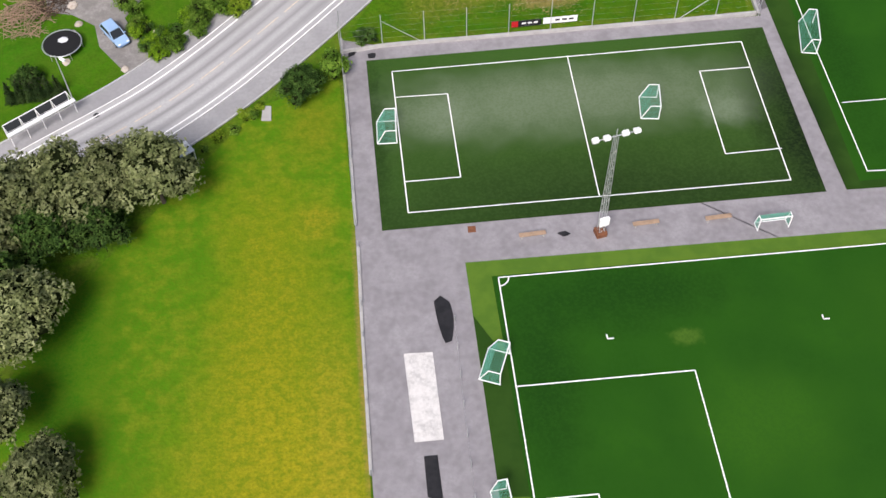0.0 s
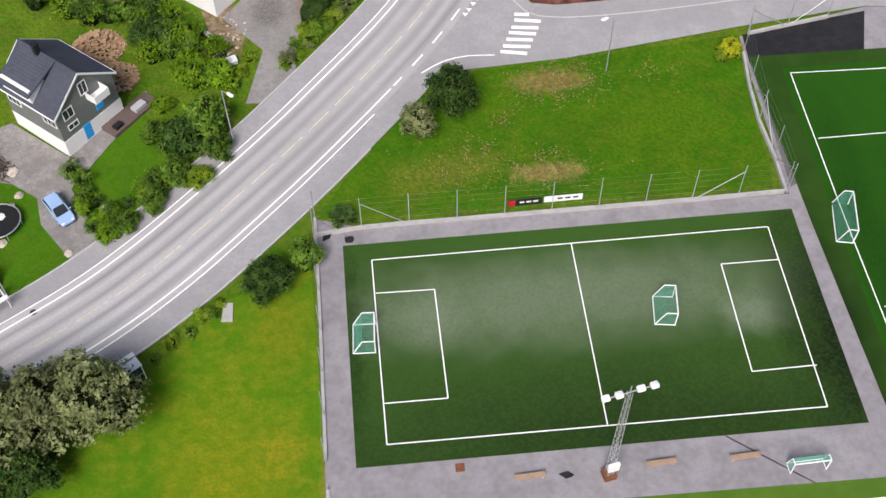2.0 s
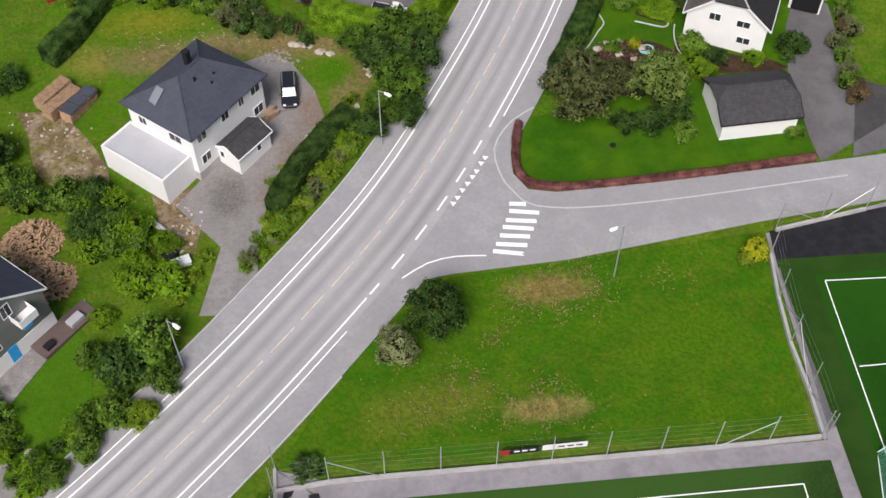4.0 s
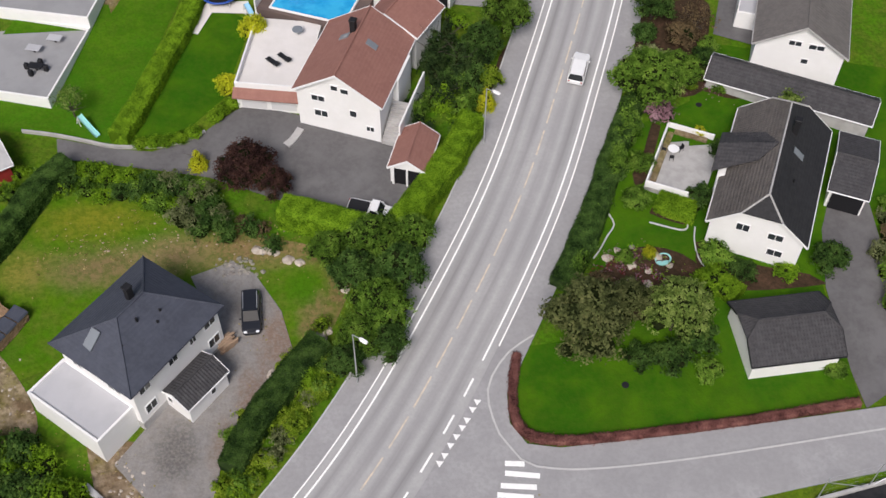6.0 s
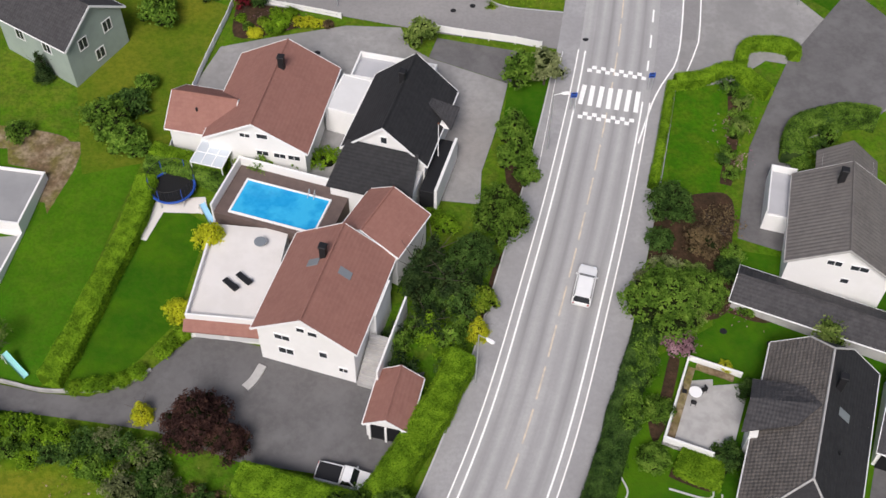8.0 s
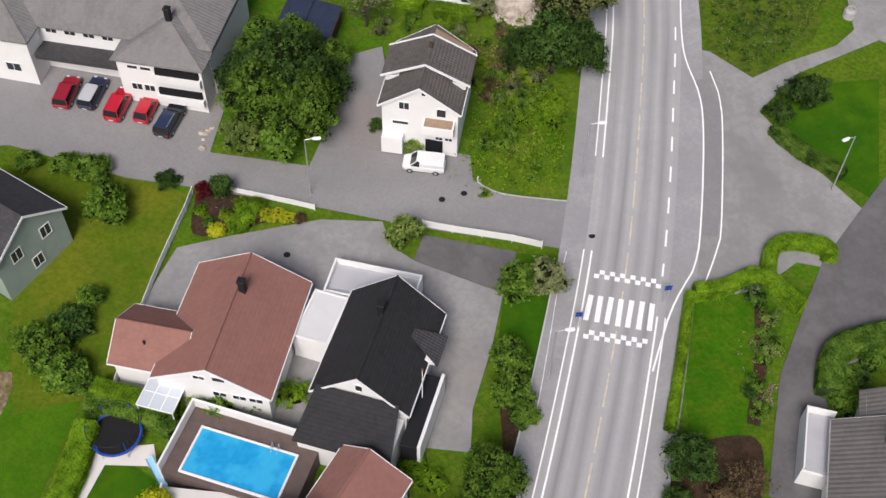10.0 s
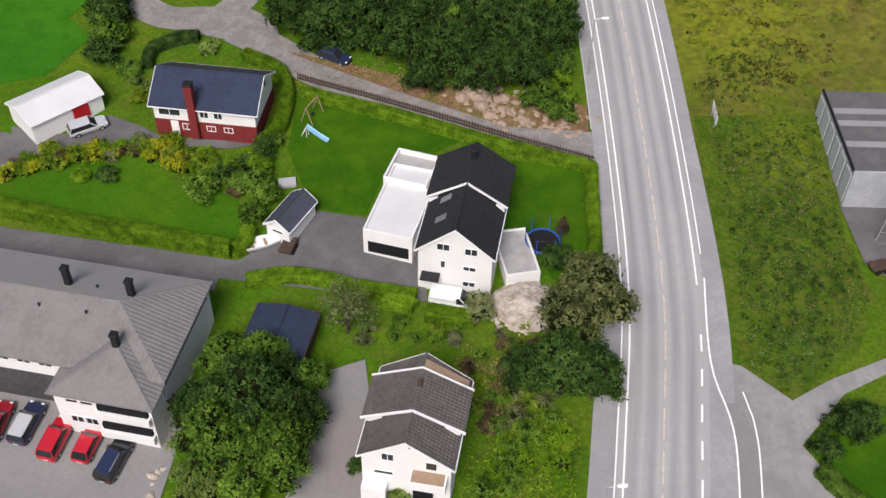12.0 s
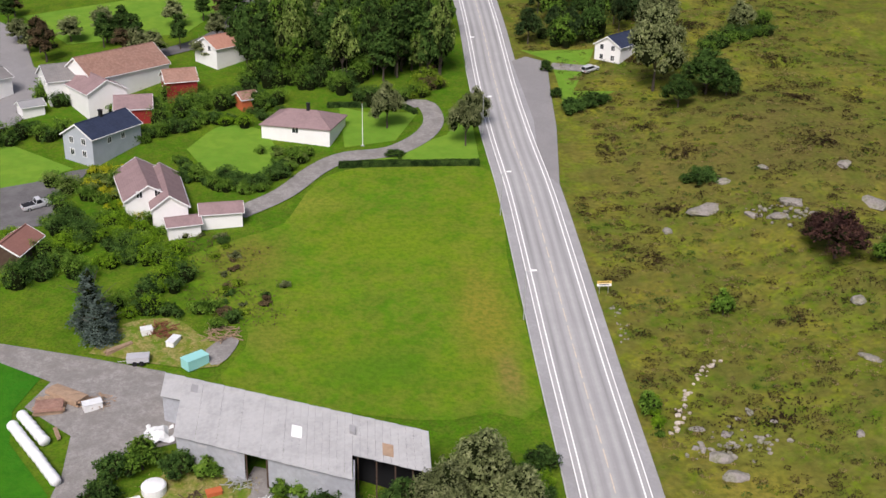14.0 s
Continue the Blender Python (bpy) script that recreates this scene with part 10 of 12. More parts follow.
strew([(*p, 7, 320) for p in [(63.1, 222.4), (65.1, 216.9), (69.8, 222.0), (63.5, 208.6), (67.6, 211.6), (59.9, 204.1), (62.9, 201.6), (66.6, 203.7), (59.1, 196.7), (61.3, 193.7), (59.9, 212.1), (63.0, 232.0), (68.0, 236.0)]], "dark", "dark rank weeds in the rough paddock", 0.3, 16, 0.6, PADDOCK_EDGE)
strew([(*p, 6, 200) for p in [(62.2, 220.8), (66.3, 206.2), (60.9, 199.6), (64.5, 213.5), (69.0, 201.2), (69.5, 215.4)]], "straw", "bleached stalks in the rough paddock", 0.22, 17, 0.5, PADDOCK_EDGE)
heath = np.random.default_rng(8)
heather = []
for i in range(70):
    y = float(heath.uniform(270, 445))
    x = road_x(y) + 12 + 70 * float(heath.uniform())
    heather.append((x, y, float(heath.uniform(2, 6)), int(heath.uniform(60, 320) * (1.6 if y > 340 else 0.8))))
strew([(x, y, r, n * 2) for x, y, r, n in heather[:40]], "heather", "dark brown heather in the rough grass", 0.3, 6, 0.4)
strew(heather[40:], "straw", "bleached grass in the heath", 0.26, 7, 0.25)
close_belts()
# tussocks on the heath
tuss = np.random.default_rng(5)
TUFTS = {"heather": [], "weeds": [], "straw": [], "dark": []}
for i in range(4200):
    y = float(tuss.uniform(232, 445))
    x = road_x(y) + 8 + 80 * float(tuss.uniform(0, 1)) ** 1.15
    if x < 71 and 338 < y < 410:
        continue
    patchy = noise.noise((x / 11, y / 11, 4))
    kind = "heather" if (patchy < 0.05 and i % 2) or i % 9 == 0 else ("dark" if i % 7 == 0 else ("straw" if i % 3 else "weeds"))
    r = float(tuss.uniform(0.15, 0.5)) if kind in ("straw", "weeds") else float(tuss.uniform(0.3, 1.15))
    k = int(16 + 44 * r)
    d = tuss.normal(0, 1, (k, 3))
    d /= np.linalg.norm(d, axis=1)[:, None]
    wide = float(tuss.uniform(0.9, 2.0))
    p = d * np.array((r * wide, r, r * 0.55))
    p[:, 2] = np.abs(p[:, 2])
    TUFTS[kind].append((p + np.array((x, y, land(x, y))), d + np.array((0, 0, 0.6))))
for kind, tufts in TUFTS.items():
    verts, faces = leaves(np.concatenate([p for p, _ in tufts]), np.concatenate([n for _, n in tufts]), 0.16, tuss)
    me = bpy.data.meshes.new("tussocks")
    me.from_pydata(verts.tolist(), [], faces.tolist())
    me.materials.append(LEAF[kind])
    tagged(new("tussocks", me), WORDS[kind] + " tufts of heather and rushes on rough grass", "tussocks", "", "stuff")
# ---- cars ----
def paint(name, base, rough=0.28):
    m = mat(name, base, rough, spec=0.5, spots=[(0.8, tuple(c * 0.85 for c in base), 0.3, 3)])
    m.node_tree.nodes["Principled BSDF"].inputs["Coat Weight"].default_value = 0.5
    return m


CAR_RED = paint("red_car_paint", (0.5, 0.015, 0.03))
CAR_DARK_RED = paint("dark_red_car_paint", (0.3, 0.015, 0.03))
CAR_NAVY = paint("navy_car_paint", (0.02, 0.03, 0.075))
CAR_BLACK = paint("black_car_paint", (0.015, 0.016, 0.02))
CAR_WHITE = paint("white_car_paint", (0.78, 0.78, 0.78))
CAR_SILVER = paint("silver_car_paint", (0.5, 0.51, 0.53))
CAR_BLUE = paint("light_blue_car_paint", (0.3, 0.45, 0.68))
LENS = mat("headlight_glass", (0.75, 0.77, 0.8), 0.12, spec=0.6)
TAIL = mat("tail_light_red", (0.35, 0.01, 0.01), 0.25, spec=0.5)


def loft(bm, rings, close=True):
    rows = [[bm.verts.new(p) for p in ring] for ring in rings]
    n = len(rows[0])
    for a, b in zip(rows, rows[1:]):
        for k in range(n):
            bm.faces.new((a[k], a[(k + 1) % n], b[(k + 1) % n], b[k]))
    if close:
        bm.faces.new(rows[0][::-1])
        bm.faces.new(rows[-1])


def hull(bm, stations):
    """Rounded body sections: x, half width, underside, shoulder height."""
    loft(bm, [[(x, -w * 0.9, lo), (x, -w, lo + 0.2), (x, -w, hi - 0.14), (x, -w * 0.93, hi), (x, w * 0.93, hi), (x, w, hi - 0.14), (x, w, lo + 0.2), (x, w * 0.9, lo)] for x, w, lo, hi in stations])


def car(ends, length, width, height, colour, label, style="wagon", roof=None, up=0.12, category="car", rails=False):
    """A parked car; ends: its tail and its nose on the ground plan."""
    (ax, ay), (bx, by) = ends
    cx, cy = (ax + bx) / 2, (ay + by) / 2
    turn = math.atan2(by - ay, bx - ax)
    ux, uy = math.cos(turn), math.sin(turn)
    rise = math.degrees(math.atan2(land(cx + ux * 2, cy + uy * 2) - land(cx - ux * 2, cy - uy * 2), 4))
    roll = math.degrees(math.atan2(land(cx - uy, cy + ux) - land(cx + uy, cy - ux), 2))
    name = {"van": "van", "pickup": "pickup_truck"}.get(style, "car")
    root = thing(name, pose(cx, cy, land(cx, cy) + up, 0, 0, math.degrees(turn)) @ pose(0, 0, 0, roll, -rise, 0), label, category)
    l, w, belt = length / 2, width / 2, height * 0.56
    bm = bmesh.new()
    hull(bm, [(-l, w * 0.8, 0.42, belt * 0.85), (-l * 0.96, w * 0.94, 0.3, belt * 0.97), (-l * 0.75, w, 0.24, belt), (0, w, 0.22, belt), (l * 0.36, w, 0.22, belt * 0.99), (l * 0.8, w * 0.97, 0.24, belt * 0.86), (l * 0.95, w * 0.86, 0.28, belt * 0.76), (l, w * 0.66, 0.36, belt * 0.6)])
    body = part("body", bm, colour, root, smooth=False)
    if style == "pickup":
        b0, b1, r0, r1 = -0.1 * l, 0.46 * l, 0.0, 0.26 * l
    elif style == "van":
        b0, b1, r0, r1 = -0.97 * l, 0.62 * l, -0.94 * l, 0.3 * l
    elif style == "hatch":
        b0, b1, r0, r1 = -0.95 * l, 0.46 * l, -0.72 * l, 0.1 * l
    else:
        b0, b1, r0, r1 = -0.96 * l, 0.46 * l, -0.84 * l, 0.12 * l
    wb, wr, z0, z1 = w * 0.93, w * 0.76, belt - 0.02, height - 0.06
    low = [(b0, -wb, z0), (b1, -wb * 0.92, z0), (b1, wb * 0.92, z0), (b0, wb, z0)]
    top = [(r0, -wr, z1), (r1, -wr, z1), (r1, wr, z1), (r0, wr, z1)]
    for k, (nm, m) in enumerate((("side_window", CAR_GLASS), ("windscreen", CAR_GLASS), ("side_window", CAR_GLASS), ("rear_window", CAR_GLASS))):
        if style == "van" and k != 1:
            continue
        j = (k + 1) % 4
        bm = bmesh.new()
        q = [Vector(low[k]), Vector(low[j]), Vector(top[j]), Vector(top[k])]
        mid = (Vector((0, 0, z0)) + Vector((0, 0, z1))) / 2
        inner = [p + (Vector(((b0 + b1) / 2, 0, p.z)) - p) * 0.03 for p in q]
        bm.faces.new([bm.verts.new(p) for p in q])
        vs = [bm.verts.new(p) for p in inner]
        bm.faces.new(vs[::-1])
        part(nm, bm, m, root)
    if style == "van":
        bm = bmesh.new()
        loft(bm, [[(b0, -wb, z0), (b0, wb, z0), (b0, wb, z1 - 0.25), (b0 + 0.06, wr, z1), (b0 + 0.06, -wr, z1), (b0, -wb, z1 - 0.25)], [(0.16 * l, -wb, z0), (0.16 * l, wb, z0), (0.16 * l, wb, z1 - 0.25), (0.16 * l, wr, z1), (0.16 * l, -wr, z1), (0.16 * l, -wb, z1 - 0.25)]])
        part("cargo_body", bm, colour, root)
        for s in (-1, 1):
            bm = bmesh.new()
            bm.faces.new([bm.verts.new(p) for p in ((0.18 * l, s * wb * 0.985, z0), (b1 * 0.97, s * wb * 0.93, z0), (r1, s * wr, z1), (0.18 * l, s * wr, z1))])
            part("side_window", bm, CAR_GLASS, root)
        bm = bmesh.new()
        for s in (-1, 1):
            block(bm, (b0 - 0.015, s * wb * 0.5 - wb * 0.36, z0 + 0.08), (b0 + 0.02, s * wb * 0.5 + wb * 0.36, z1 - 0.35))
        part("rear_window", bm, CAR_GLASS, root)
    for k, b in enumerate(low):
        bm = bmesh.new()
        bar(bm, b, top[k], 0.055, 5)
        part("pillar", bm, colour, root)
    bm = bmesh.new()
    loft(bm, [[(x, -wr * f, z1 - 0.03), (x, -wr * f * 0.9, z1 + 0.05), (x, wr * f * 0.9, z1 + 0.05), (x, wr * f, z1 - 0.03)] for x, f in ((r0 - 0.05, 0.97), (r0 + 0.25, 1.04), (r1 - 0.2, 1.04), (r1 + 0.05, 0.97))])
    part("roof", bm, roof or colour, root)
    if rails:
        for s in (-1, 1):
            bm = bmesh.new()
            bar(bm, (r0 + 0.2, s * wr * 0.93, z1 + 0.1), (r1 - 0.15, s * wr * 0.93, z1 + 0.1), 0.04, 5)
            part("roof_rail", bm, STEEL, root, "silver roof rail")
    if style == "pickup":
        bm = bmesh.new()
        block(bm, (-0.95 * l, -w * 0.82, belt - 0.01), (-0.14 * l, w * 0.82, belt + 0.05), 0.02)
        part("load_bed", bm, BLACK, root, "black load bed cover")
    for sx in (-0.6, 0.62):
        for sy in (-1, 1):
            bm = bmesh.new()
            bar(bm, (sx * l, sy * w * 0.78, 0.32), (sx * l, sy * w * 1.01, 0.32), 0.33, 14)
            tyre = part("wheel", bm, RUBBER, root, "black tyre")
            bm = bmesh.new()
            bar(bm, (sx * l, sy * w * 0.95, 0.32), (sx * l, sy * w * 1.025, 0.32), 0.2, 10)
            part("rim", bm, STEEL, tyre, "silver rim")
    for s in (-1, 1):
        bm = bmesh.new()
        block(bm, (l * 0.86, s * w * 0.62 - 0.17, belt * 0.66), (l * 0.965, s * w * 0.62 + 0.17, belt * 0.82), 0.04)
        part("headlight", bm, LENS, root)
        bm = bmesh.new()
        block(bm, (-l * 1.0, s * w * 0.72 - 0.1, belt * 0.62), (-l * 0.95, s * w * 0.72 + 0.1, belt * 0.92), 0.02)
        part("tail_light", bm, TAIL, root)
        bm = bmesh.new()
        block(bm, (b1 * 0.72, s * w * 1.06 - 0.1, belt), (b1 * 0.72 + 0.14, s * w * 1.06 + 0.1, belt + 0.15), 0.03)
        part("mirror", bm, colour, root)
    bm = bmesh.new()
    block(bm, (-l * 1.0 - 0.012, -0.26, belt * 0.5), (-l * 0.97, 0.26, belt * 0.62))
    part("number_plate", bm, WHITE_METAL, root, "plain white plate")
    return root


car([(-32.8, 70.8), (-30.3, 67.1)], 4.3, 1.75, 1.5, CAR_BLUE, "light blue metallic hatchback parked on gravel", "hatch")
car([(-3.9, 111.2), (-3.8, 107.4)], 4.6, 1.85, 1.55, CAR_BLACK, "black estate car with roof rails on a gravel drive", rails=True)
car([(6.5, 120.7), (9.7, 119.6)], 5.1, 1.85, 1.75, CAR_WHITE, "white pickup truck with a black load bed", "pickup", category="pickup")
car([(-16.4, 190.5), (-15.6, 193.8)], 4.5, 1.85, 1.6, CAR_DARK_RED, "dark red estate car parked before the flats")
car([(-13.8, 190.2), (-12.7, 193.5)], 4.6, 1.85, 1.6, CAR_NAVY, "navy car with a silvery roof before the flats", roof=CAR_SILVER)
car([(-10.9, 188.3), (-9.8, 191.7)], 4.6, 1.85, 1.85, CAR_RED, "tall bright red van-like car before the flats")
car([(-7.9, 187.8), (-6.9, 190.8)], 4.0, 1.75, 1.55, CAR_RED, "small bright red hatchback before the flats", "hatch")
car([(-5.6, 185.8), (-4.2, 189.2)], 4.7, 1.9, 1.7, CAR_BLACK, "black off-road car with silver roof rails", rails=True, roof=CAR_NAVY)
car([(23.2, 179.4), (19.4, 180.2)], 4.4, 1.85, 1.85, CAR_WHITE, "white delivery van parked beside the old house", "van", category="van")
car([(25.2, 203.7), (29.1, 202.6)], 4.9, 1.9, 1.95, CAR_WHITE, "white van standing in the house yard", "van", category="van")
car([(-14.0, 229.3), (-10.5, 230.8)], 4.5, 1.8, 1.5, CAR_SILVER, "silver estate car in front of a shed")
car([(-32.2, 335.3), (-30.1, 336.6)], 5.0, 1.85, 1.75, CAR_SILVER, "silver pickup truck on a distant yard", "pickup", category="pickup")
car([(76.7, 395.0), (79.3, 396.4)], 4.5, 1.8, 1.5, CAR_SILVER, "grey car beside a roadside house")
car([(14.6, 241.1), (17.4, 239.5)], 4.2, 1.75, 1.45, CAR_NAVY, "dark blue-grey car parked under the trees", "hatch")
car([(31.2, 135.9), (32.4, 139.2)], 4.6, 1.9, 1.68, CAR_WHITE, "white sports utility car on the main road", roof=CAR_WHITE, up=0.23)


# ---- street lamps ----
def street_lamp(x, y, aim, height=8.0):
    root = thing("street_lamp", at(x, y, aim), "slim grey steel street lamp with a white head", "street lamp", "street lamps")
    bm = bmesh.new()
    bar(bm, (0, 0, -0.3), (0, 0, height), 0.085, 8, 0.05)
    part("pole", bm, STEEL, root)
    bm = bmesh.new()
    bar(bm, (0, 0, height - 0.05), (0.9, 0, height + 0.12), 0.04, 6)
    part("arm", bm, STEEL, root)
    bm = bmesh.new()
    loft(bm, [[(x_, -w_, height + 0.06), (x_, -w_ * 0.6, height + 0.22), (x_, w_ * 0.6, height + 0.22), (x_, w_, height + 0.06)] for x_, w_ in ((0.75, 0.08), (0.95, 0.19), (1.45, 0.2), (1.6, 0.12))])
    part("lamp_head", bm, WHITE_METAL, root, "white lamp head")


def road_aim(x, y):
    return 0.0 if x < road_x(y) else 180.0


for x, y in ([(-35.2, 58.5)] + [(-14.0, 76.6), (5.8, 101.5)] + [(20.3, 128.4)] + [(9.6, 177.2)]):
    street_lamp(x, y, -40) if y < 150 else street_lamp(x, y, road_aim(x, y))
for x, y in ([(27.5, 83.2)] + [(63.0, 173.8)]):
    street_lamp(x, y, 200)
for x, y in ([(38.3, 177.2), (31.6, 154.7)] + [(47.5, 235.8)] + [(48.8, 299.0), (49.5, 330.5), (50.2, 362.8), (50.5, 396.4)]):
    street_lamp(x - 0.9, y, road_aim(x, y))


# ---- garden things ----
def ring(bm, r, z, thick, sides=28, tube=5):
    rows = []
    for i in range(sides):
        a = 2 * math.pi * i / sides
        rows.append([bm.verts.new(((r + thick * math.cos(2 * math.pi * k / tube)) * math.cos(a), (r + thick * math.cos(2 * math.pi * k / tube)) * math.sin(a), z + thick * math.sin(2 * math.pi * k / tube))) for k in range(tube)])
    for i in range(sides):
        for k in range(tube):
            bm.faces.new((rows[i][k], rows[(i + 1) % sides][k], rows[(i + 1) % sides][(k + 1) % tube], rows[i][(k + 1) % tube]))


def disc(bm, r, z0, z1, sides=28):
    bar(bm, (0, 0, z0), (0, 0, z1), r, sides)


def trampoline(x, y, r, rim, label, net=False):
    root = thing("trampoline", at(x, y), label, "trampoline")
    bm = bmesh.new()
    disc(bm, r * 0.9, 0.84, 0.86)
    part("jumping_mat", bm, RUBBER, root, "black jumping mat")
    bm = bmesh.new()
    ring(bm, r * 0.95, 0.87, 0.13 if rim is CANVAS_BLUE else 0.07)
    part("rim_pad", bm, rim, root)
    for k in range(6):
        a = math.pi * k / 3
        bm = bmesh.new()
        bar(bm, (math.cos(a) * r * 0.95, math.sin(a) * r * 0.95, -0.1), (math.cos(a) * r * 0.95, math.sin(a) * r * 0.95, 0.86), 0.04, 5)
        part("leg", bm, STEEL, root)
        if net:
            bm = bmesh.new()
            bar(bm, (math.cos(a) * r, math.sin(a) * r, 0.9), (math.cos(a) * r, math.sin(a) * r, 2.6), 0.04, 5)
            part("net_pole", bm, CANVAS_BLUE, root)
    if net:
        bm = bmesh.new()
        ring(bm, r, 2.6, 0.03, 24, 4)
        for k in range(36):
            a = 2 * math.pi * k / 36
            bar(bm, (math.cos(a) * r, math.sin(a) * r, 0.9), (math.cos(a) * r, math.sin(a) * r, 2.6), 0.012, 3)
        part("net", bm, BLACK, root)
    return root


trampoline(-37.49, 67.90, 2.35, STEEL, "large round black trampoline with a pale metal rim")
x, y = -37.40, 68.38
bm = bmesh.new()
loft(bm, [[(x + 0.6 * math.cos(a) * f, y + 0.5 * math.sin(a) * f, land(x, y) + z) for a in (0, 0.9, 1.7, 2.8, 3.6, 4.5, 5.4)] for f, z in ((1.0, 0.875), (1.02, 0.93), (0.6, 0.98))])
tagged(finish("plastic_sheet", bm, PLASTIC_WRAP), "crumpled white plastic sheet on a trampoline", "plastic sheet")
trampoline(-7.86, 152.06, 2.3, CANVAS_BLUE, "round trampoline with a blue rim and black net", True)
trampoline(37.29, 209.92, 1.9, CANVAS_BLUE, "blue trampoline with a safety net on the patio", True)


def slide(x, y, turn, material, label, length=2.6):
    root = thing("play_slide", at(x, y, turn), label, "slide")
    bm = bmesh.new()
    rows = []
    for i in range(9):
        t = i / 8
        z = 1.35 * (1 - t) ** 1.3 + 0.12
        rows.append([(t * length, -0.3, z + 0.18), (t * length, -0.26, z), (t * length, 0.26, z), (t * length, 0.3, z + 0.18), (t * length, 0.27, z - 0.05), (t * length, -0.27, z - 0.05)])
    loft(bm, rows)
    part("chute", bm, material, root)
    bm = bmesh.new()
    for s in (-0.25, 0.25):
        bar(bm, (-0.7, s, -0.1), (0, s, 1.5), 0.04, 5)
        bar(bm, (0.05, s, -0.1), (0, s, 1.5), 0.04, 5)
    for k in range(5):
        bar(bm, (-0.6 + 0.13 * k, -0.25, 0.1 + 0.28 * k), (-0.6 + 0.13 * k, 0.25, 0.1 + 0.28 * k), 0.03, 5)
    part("ladder", bm, WHITE_METAL, root)


slide(12.62, 227.60, -25, BLUE_PALE, "blue play slide with a white ladder on the lawn")
slide(-4.79, 149.29, -60, BLUE_PALE, "pale blue play slide on the lawn")
slide(-22.0, 134.0, -45, MINT, "green play slide in the garden")

# swing beside the slide
x, y = 13.25, 230.60
root = thing("swing", at(x, y, 60), "wooden garden swing frame on the lawn", "swing")
for s in (-1.3, 1.3):
    for d in (-0.8, 0.8):
        bm = bmesh.new()
        bar(bm, (s, d, -0.1), (s, 0, 2.2), 0.06, 6)
        part("leg", bm, WOOD, root)
bm = bmesh.new()
bar(bm, (-1.5, 0, 2.2), (1.5, 0, 2.2), 0.07, 6)
part("crossbar", bm, WOOD, root)
bm = bmesh.new()
block(bm, (-0.3, -0.12, 0.5), (0.3, 0.12, 0.55))
for s in (-0.28, 0.28):
    bar(bm, (s, 0, 0.5), (s, 0, 2.2), 0.015, 4)
part("seat", bm, RUBBER, root)

# roadside shelters
def bus_shelter(ends, deep, label, bays=4, solid=False):
    (ax, ay), (bx, by) = ends
    ln = math.hypot(bx - ax, by - ay)
    root = thing("bus_shelter", pose(ax, ay, land(ax, ay) + 0.15, 0, 0, math.degrees(math.atan2(by - ay, bx - ax))), label, "shelter")
    for k in range(bays + 1):
        for d in (0.0, deep):
            bm = bmesh.new()
            bar(bm, (ln * k / bays, d, -0.4), (ln * k / bays, d, 2.2 if d else 2.0), 0.05, 5)
            part("post", bm, WHITE_METAL, root)
    for d, z, r in ((deep, 2.2, 0.06), (deep, 1.0, 0.035)):
        bm = bmesh.new()
        bar(bm, (0, d, z), (ln, d, z), r, 6)
        part("rail", bm, WHITE_METAL, root)
    bm = bmesh.new()
    block(bm, (-0.2, -0.45, 1.95), (ln + 0.2, 0.05, 2.12), 0.03)
    part("fascia", bm, WHITE_METAL, root, "broad white roof edge")
    for k in range(bays + 1):
        bm = bmesh.new()
        bar(bm, (ln * k / bays, 0, 2.05), (ln * k / bays, deep, 2.2), 0.04, 5)
        part("roof_bar", bm, WHITE_METAL, root)
    for k in range(bays):
        bm = bmesh.new()
        block(bm, (ln * k / bays + 0.07, deep - 0.02, 0.3), (ln * (k + 1) / bays - 0.07, deep + 0.01, 2.1))
        part("glass_panel", bm, GLASS, root)
    if solid:
        bm = bmesh.new()
        block(bm, (-0.1, 0.35, 2.22), (ln + 0.1, deep + 0.1, 2.3), 0.02)
        part("roof_panel", bm, WHITE_METAL, root, "white roof panel")
        bm = bmesh.new()
        block(bm, (ln - 0.05, -0.1, 0.1), (ln, deep, 2.0))
        part("end_panel", bm, WHITE_METAL, root, "white end panel")
    return root


bus_shelter([(-41.2, 53.4), (-35.0, 57.8)], 1.35, "open white steel roadside shelter with glass panels")
bus_shelter([(-22.3, 49.9), (-26.0, 47.2)], 1.4, "white bus shelter with a solid white roof", 3, True)


def rail_fence(line, label, height=1.0, spacing=2.2, boards=2, material=None, name="board_fence", post=0.05):
    material = material or WALL_WHITE
    line = resample(line, spacing)
    root = thing(name, Matrix.Identity(4), label, "fence")
    for x, y in line:
        bm = bmesh.new()
        block(bm, (x - post, y - post, land(x, y) - 0.2), (x + post, y + post, land(x, y) + height + 0.1))
        part("fence_post", bm, material, root)
    for k in range(boards):
        lo = height * (0.12 + 0.88 * k / boards) + land(0, -100)
        bm = bmesh.new()
        ribbon(bm, offset(line, -0.03), offset(line, 0.03), height * (k + 1) / boards, height / boards * 0.82)
        part("board", bm, material, root)


rail_fence([(-2.3, 178.2), (-2.9, 176.1), (-4.2, 172.4), (-5.6, 168.1), (-6.9, 163.5), (-8.0, 159.0), (-8.7, 156.1)], "low white board fence along a garden")
rail_fence([(1.6, 178.1), (3.8, 177.4), (7.2, 176.3), (10.5, 175.1)], "low white board fence beside the side road", 0.8)
rail_fence([(20.6, 172.4), (23.6, 171.5), (29.0, 170.1), (34.4, 168.2)], "solid white board fence along the side road", 1.1, 3.0, 1)
rail_fence([(34.4, 168.1), (33.1, 164.6), (31.6, 159.4), (30.1, 154.4), (28.8, 150.3)], "low white kerb board along the pavement", 0.35, 3.0, 1)


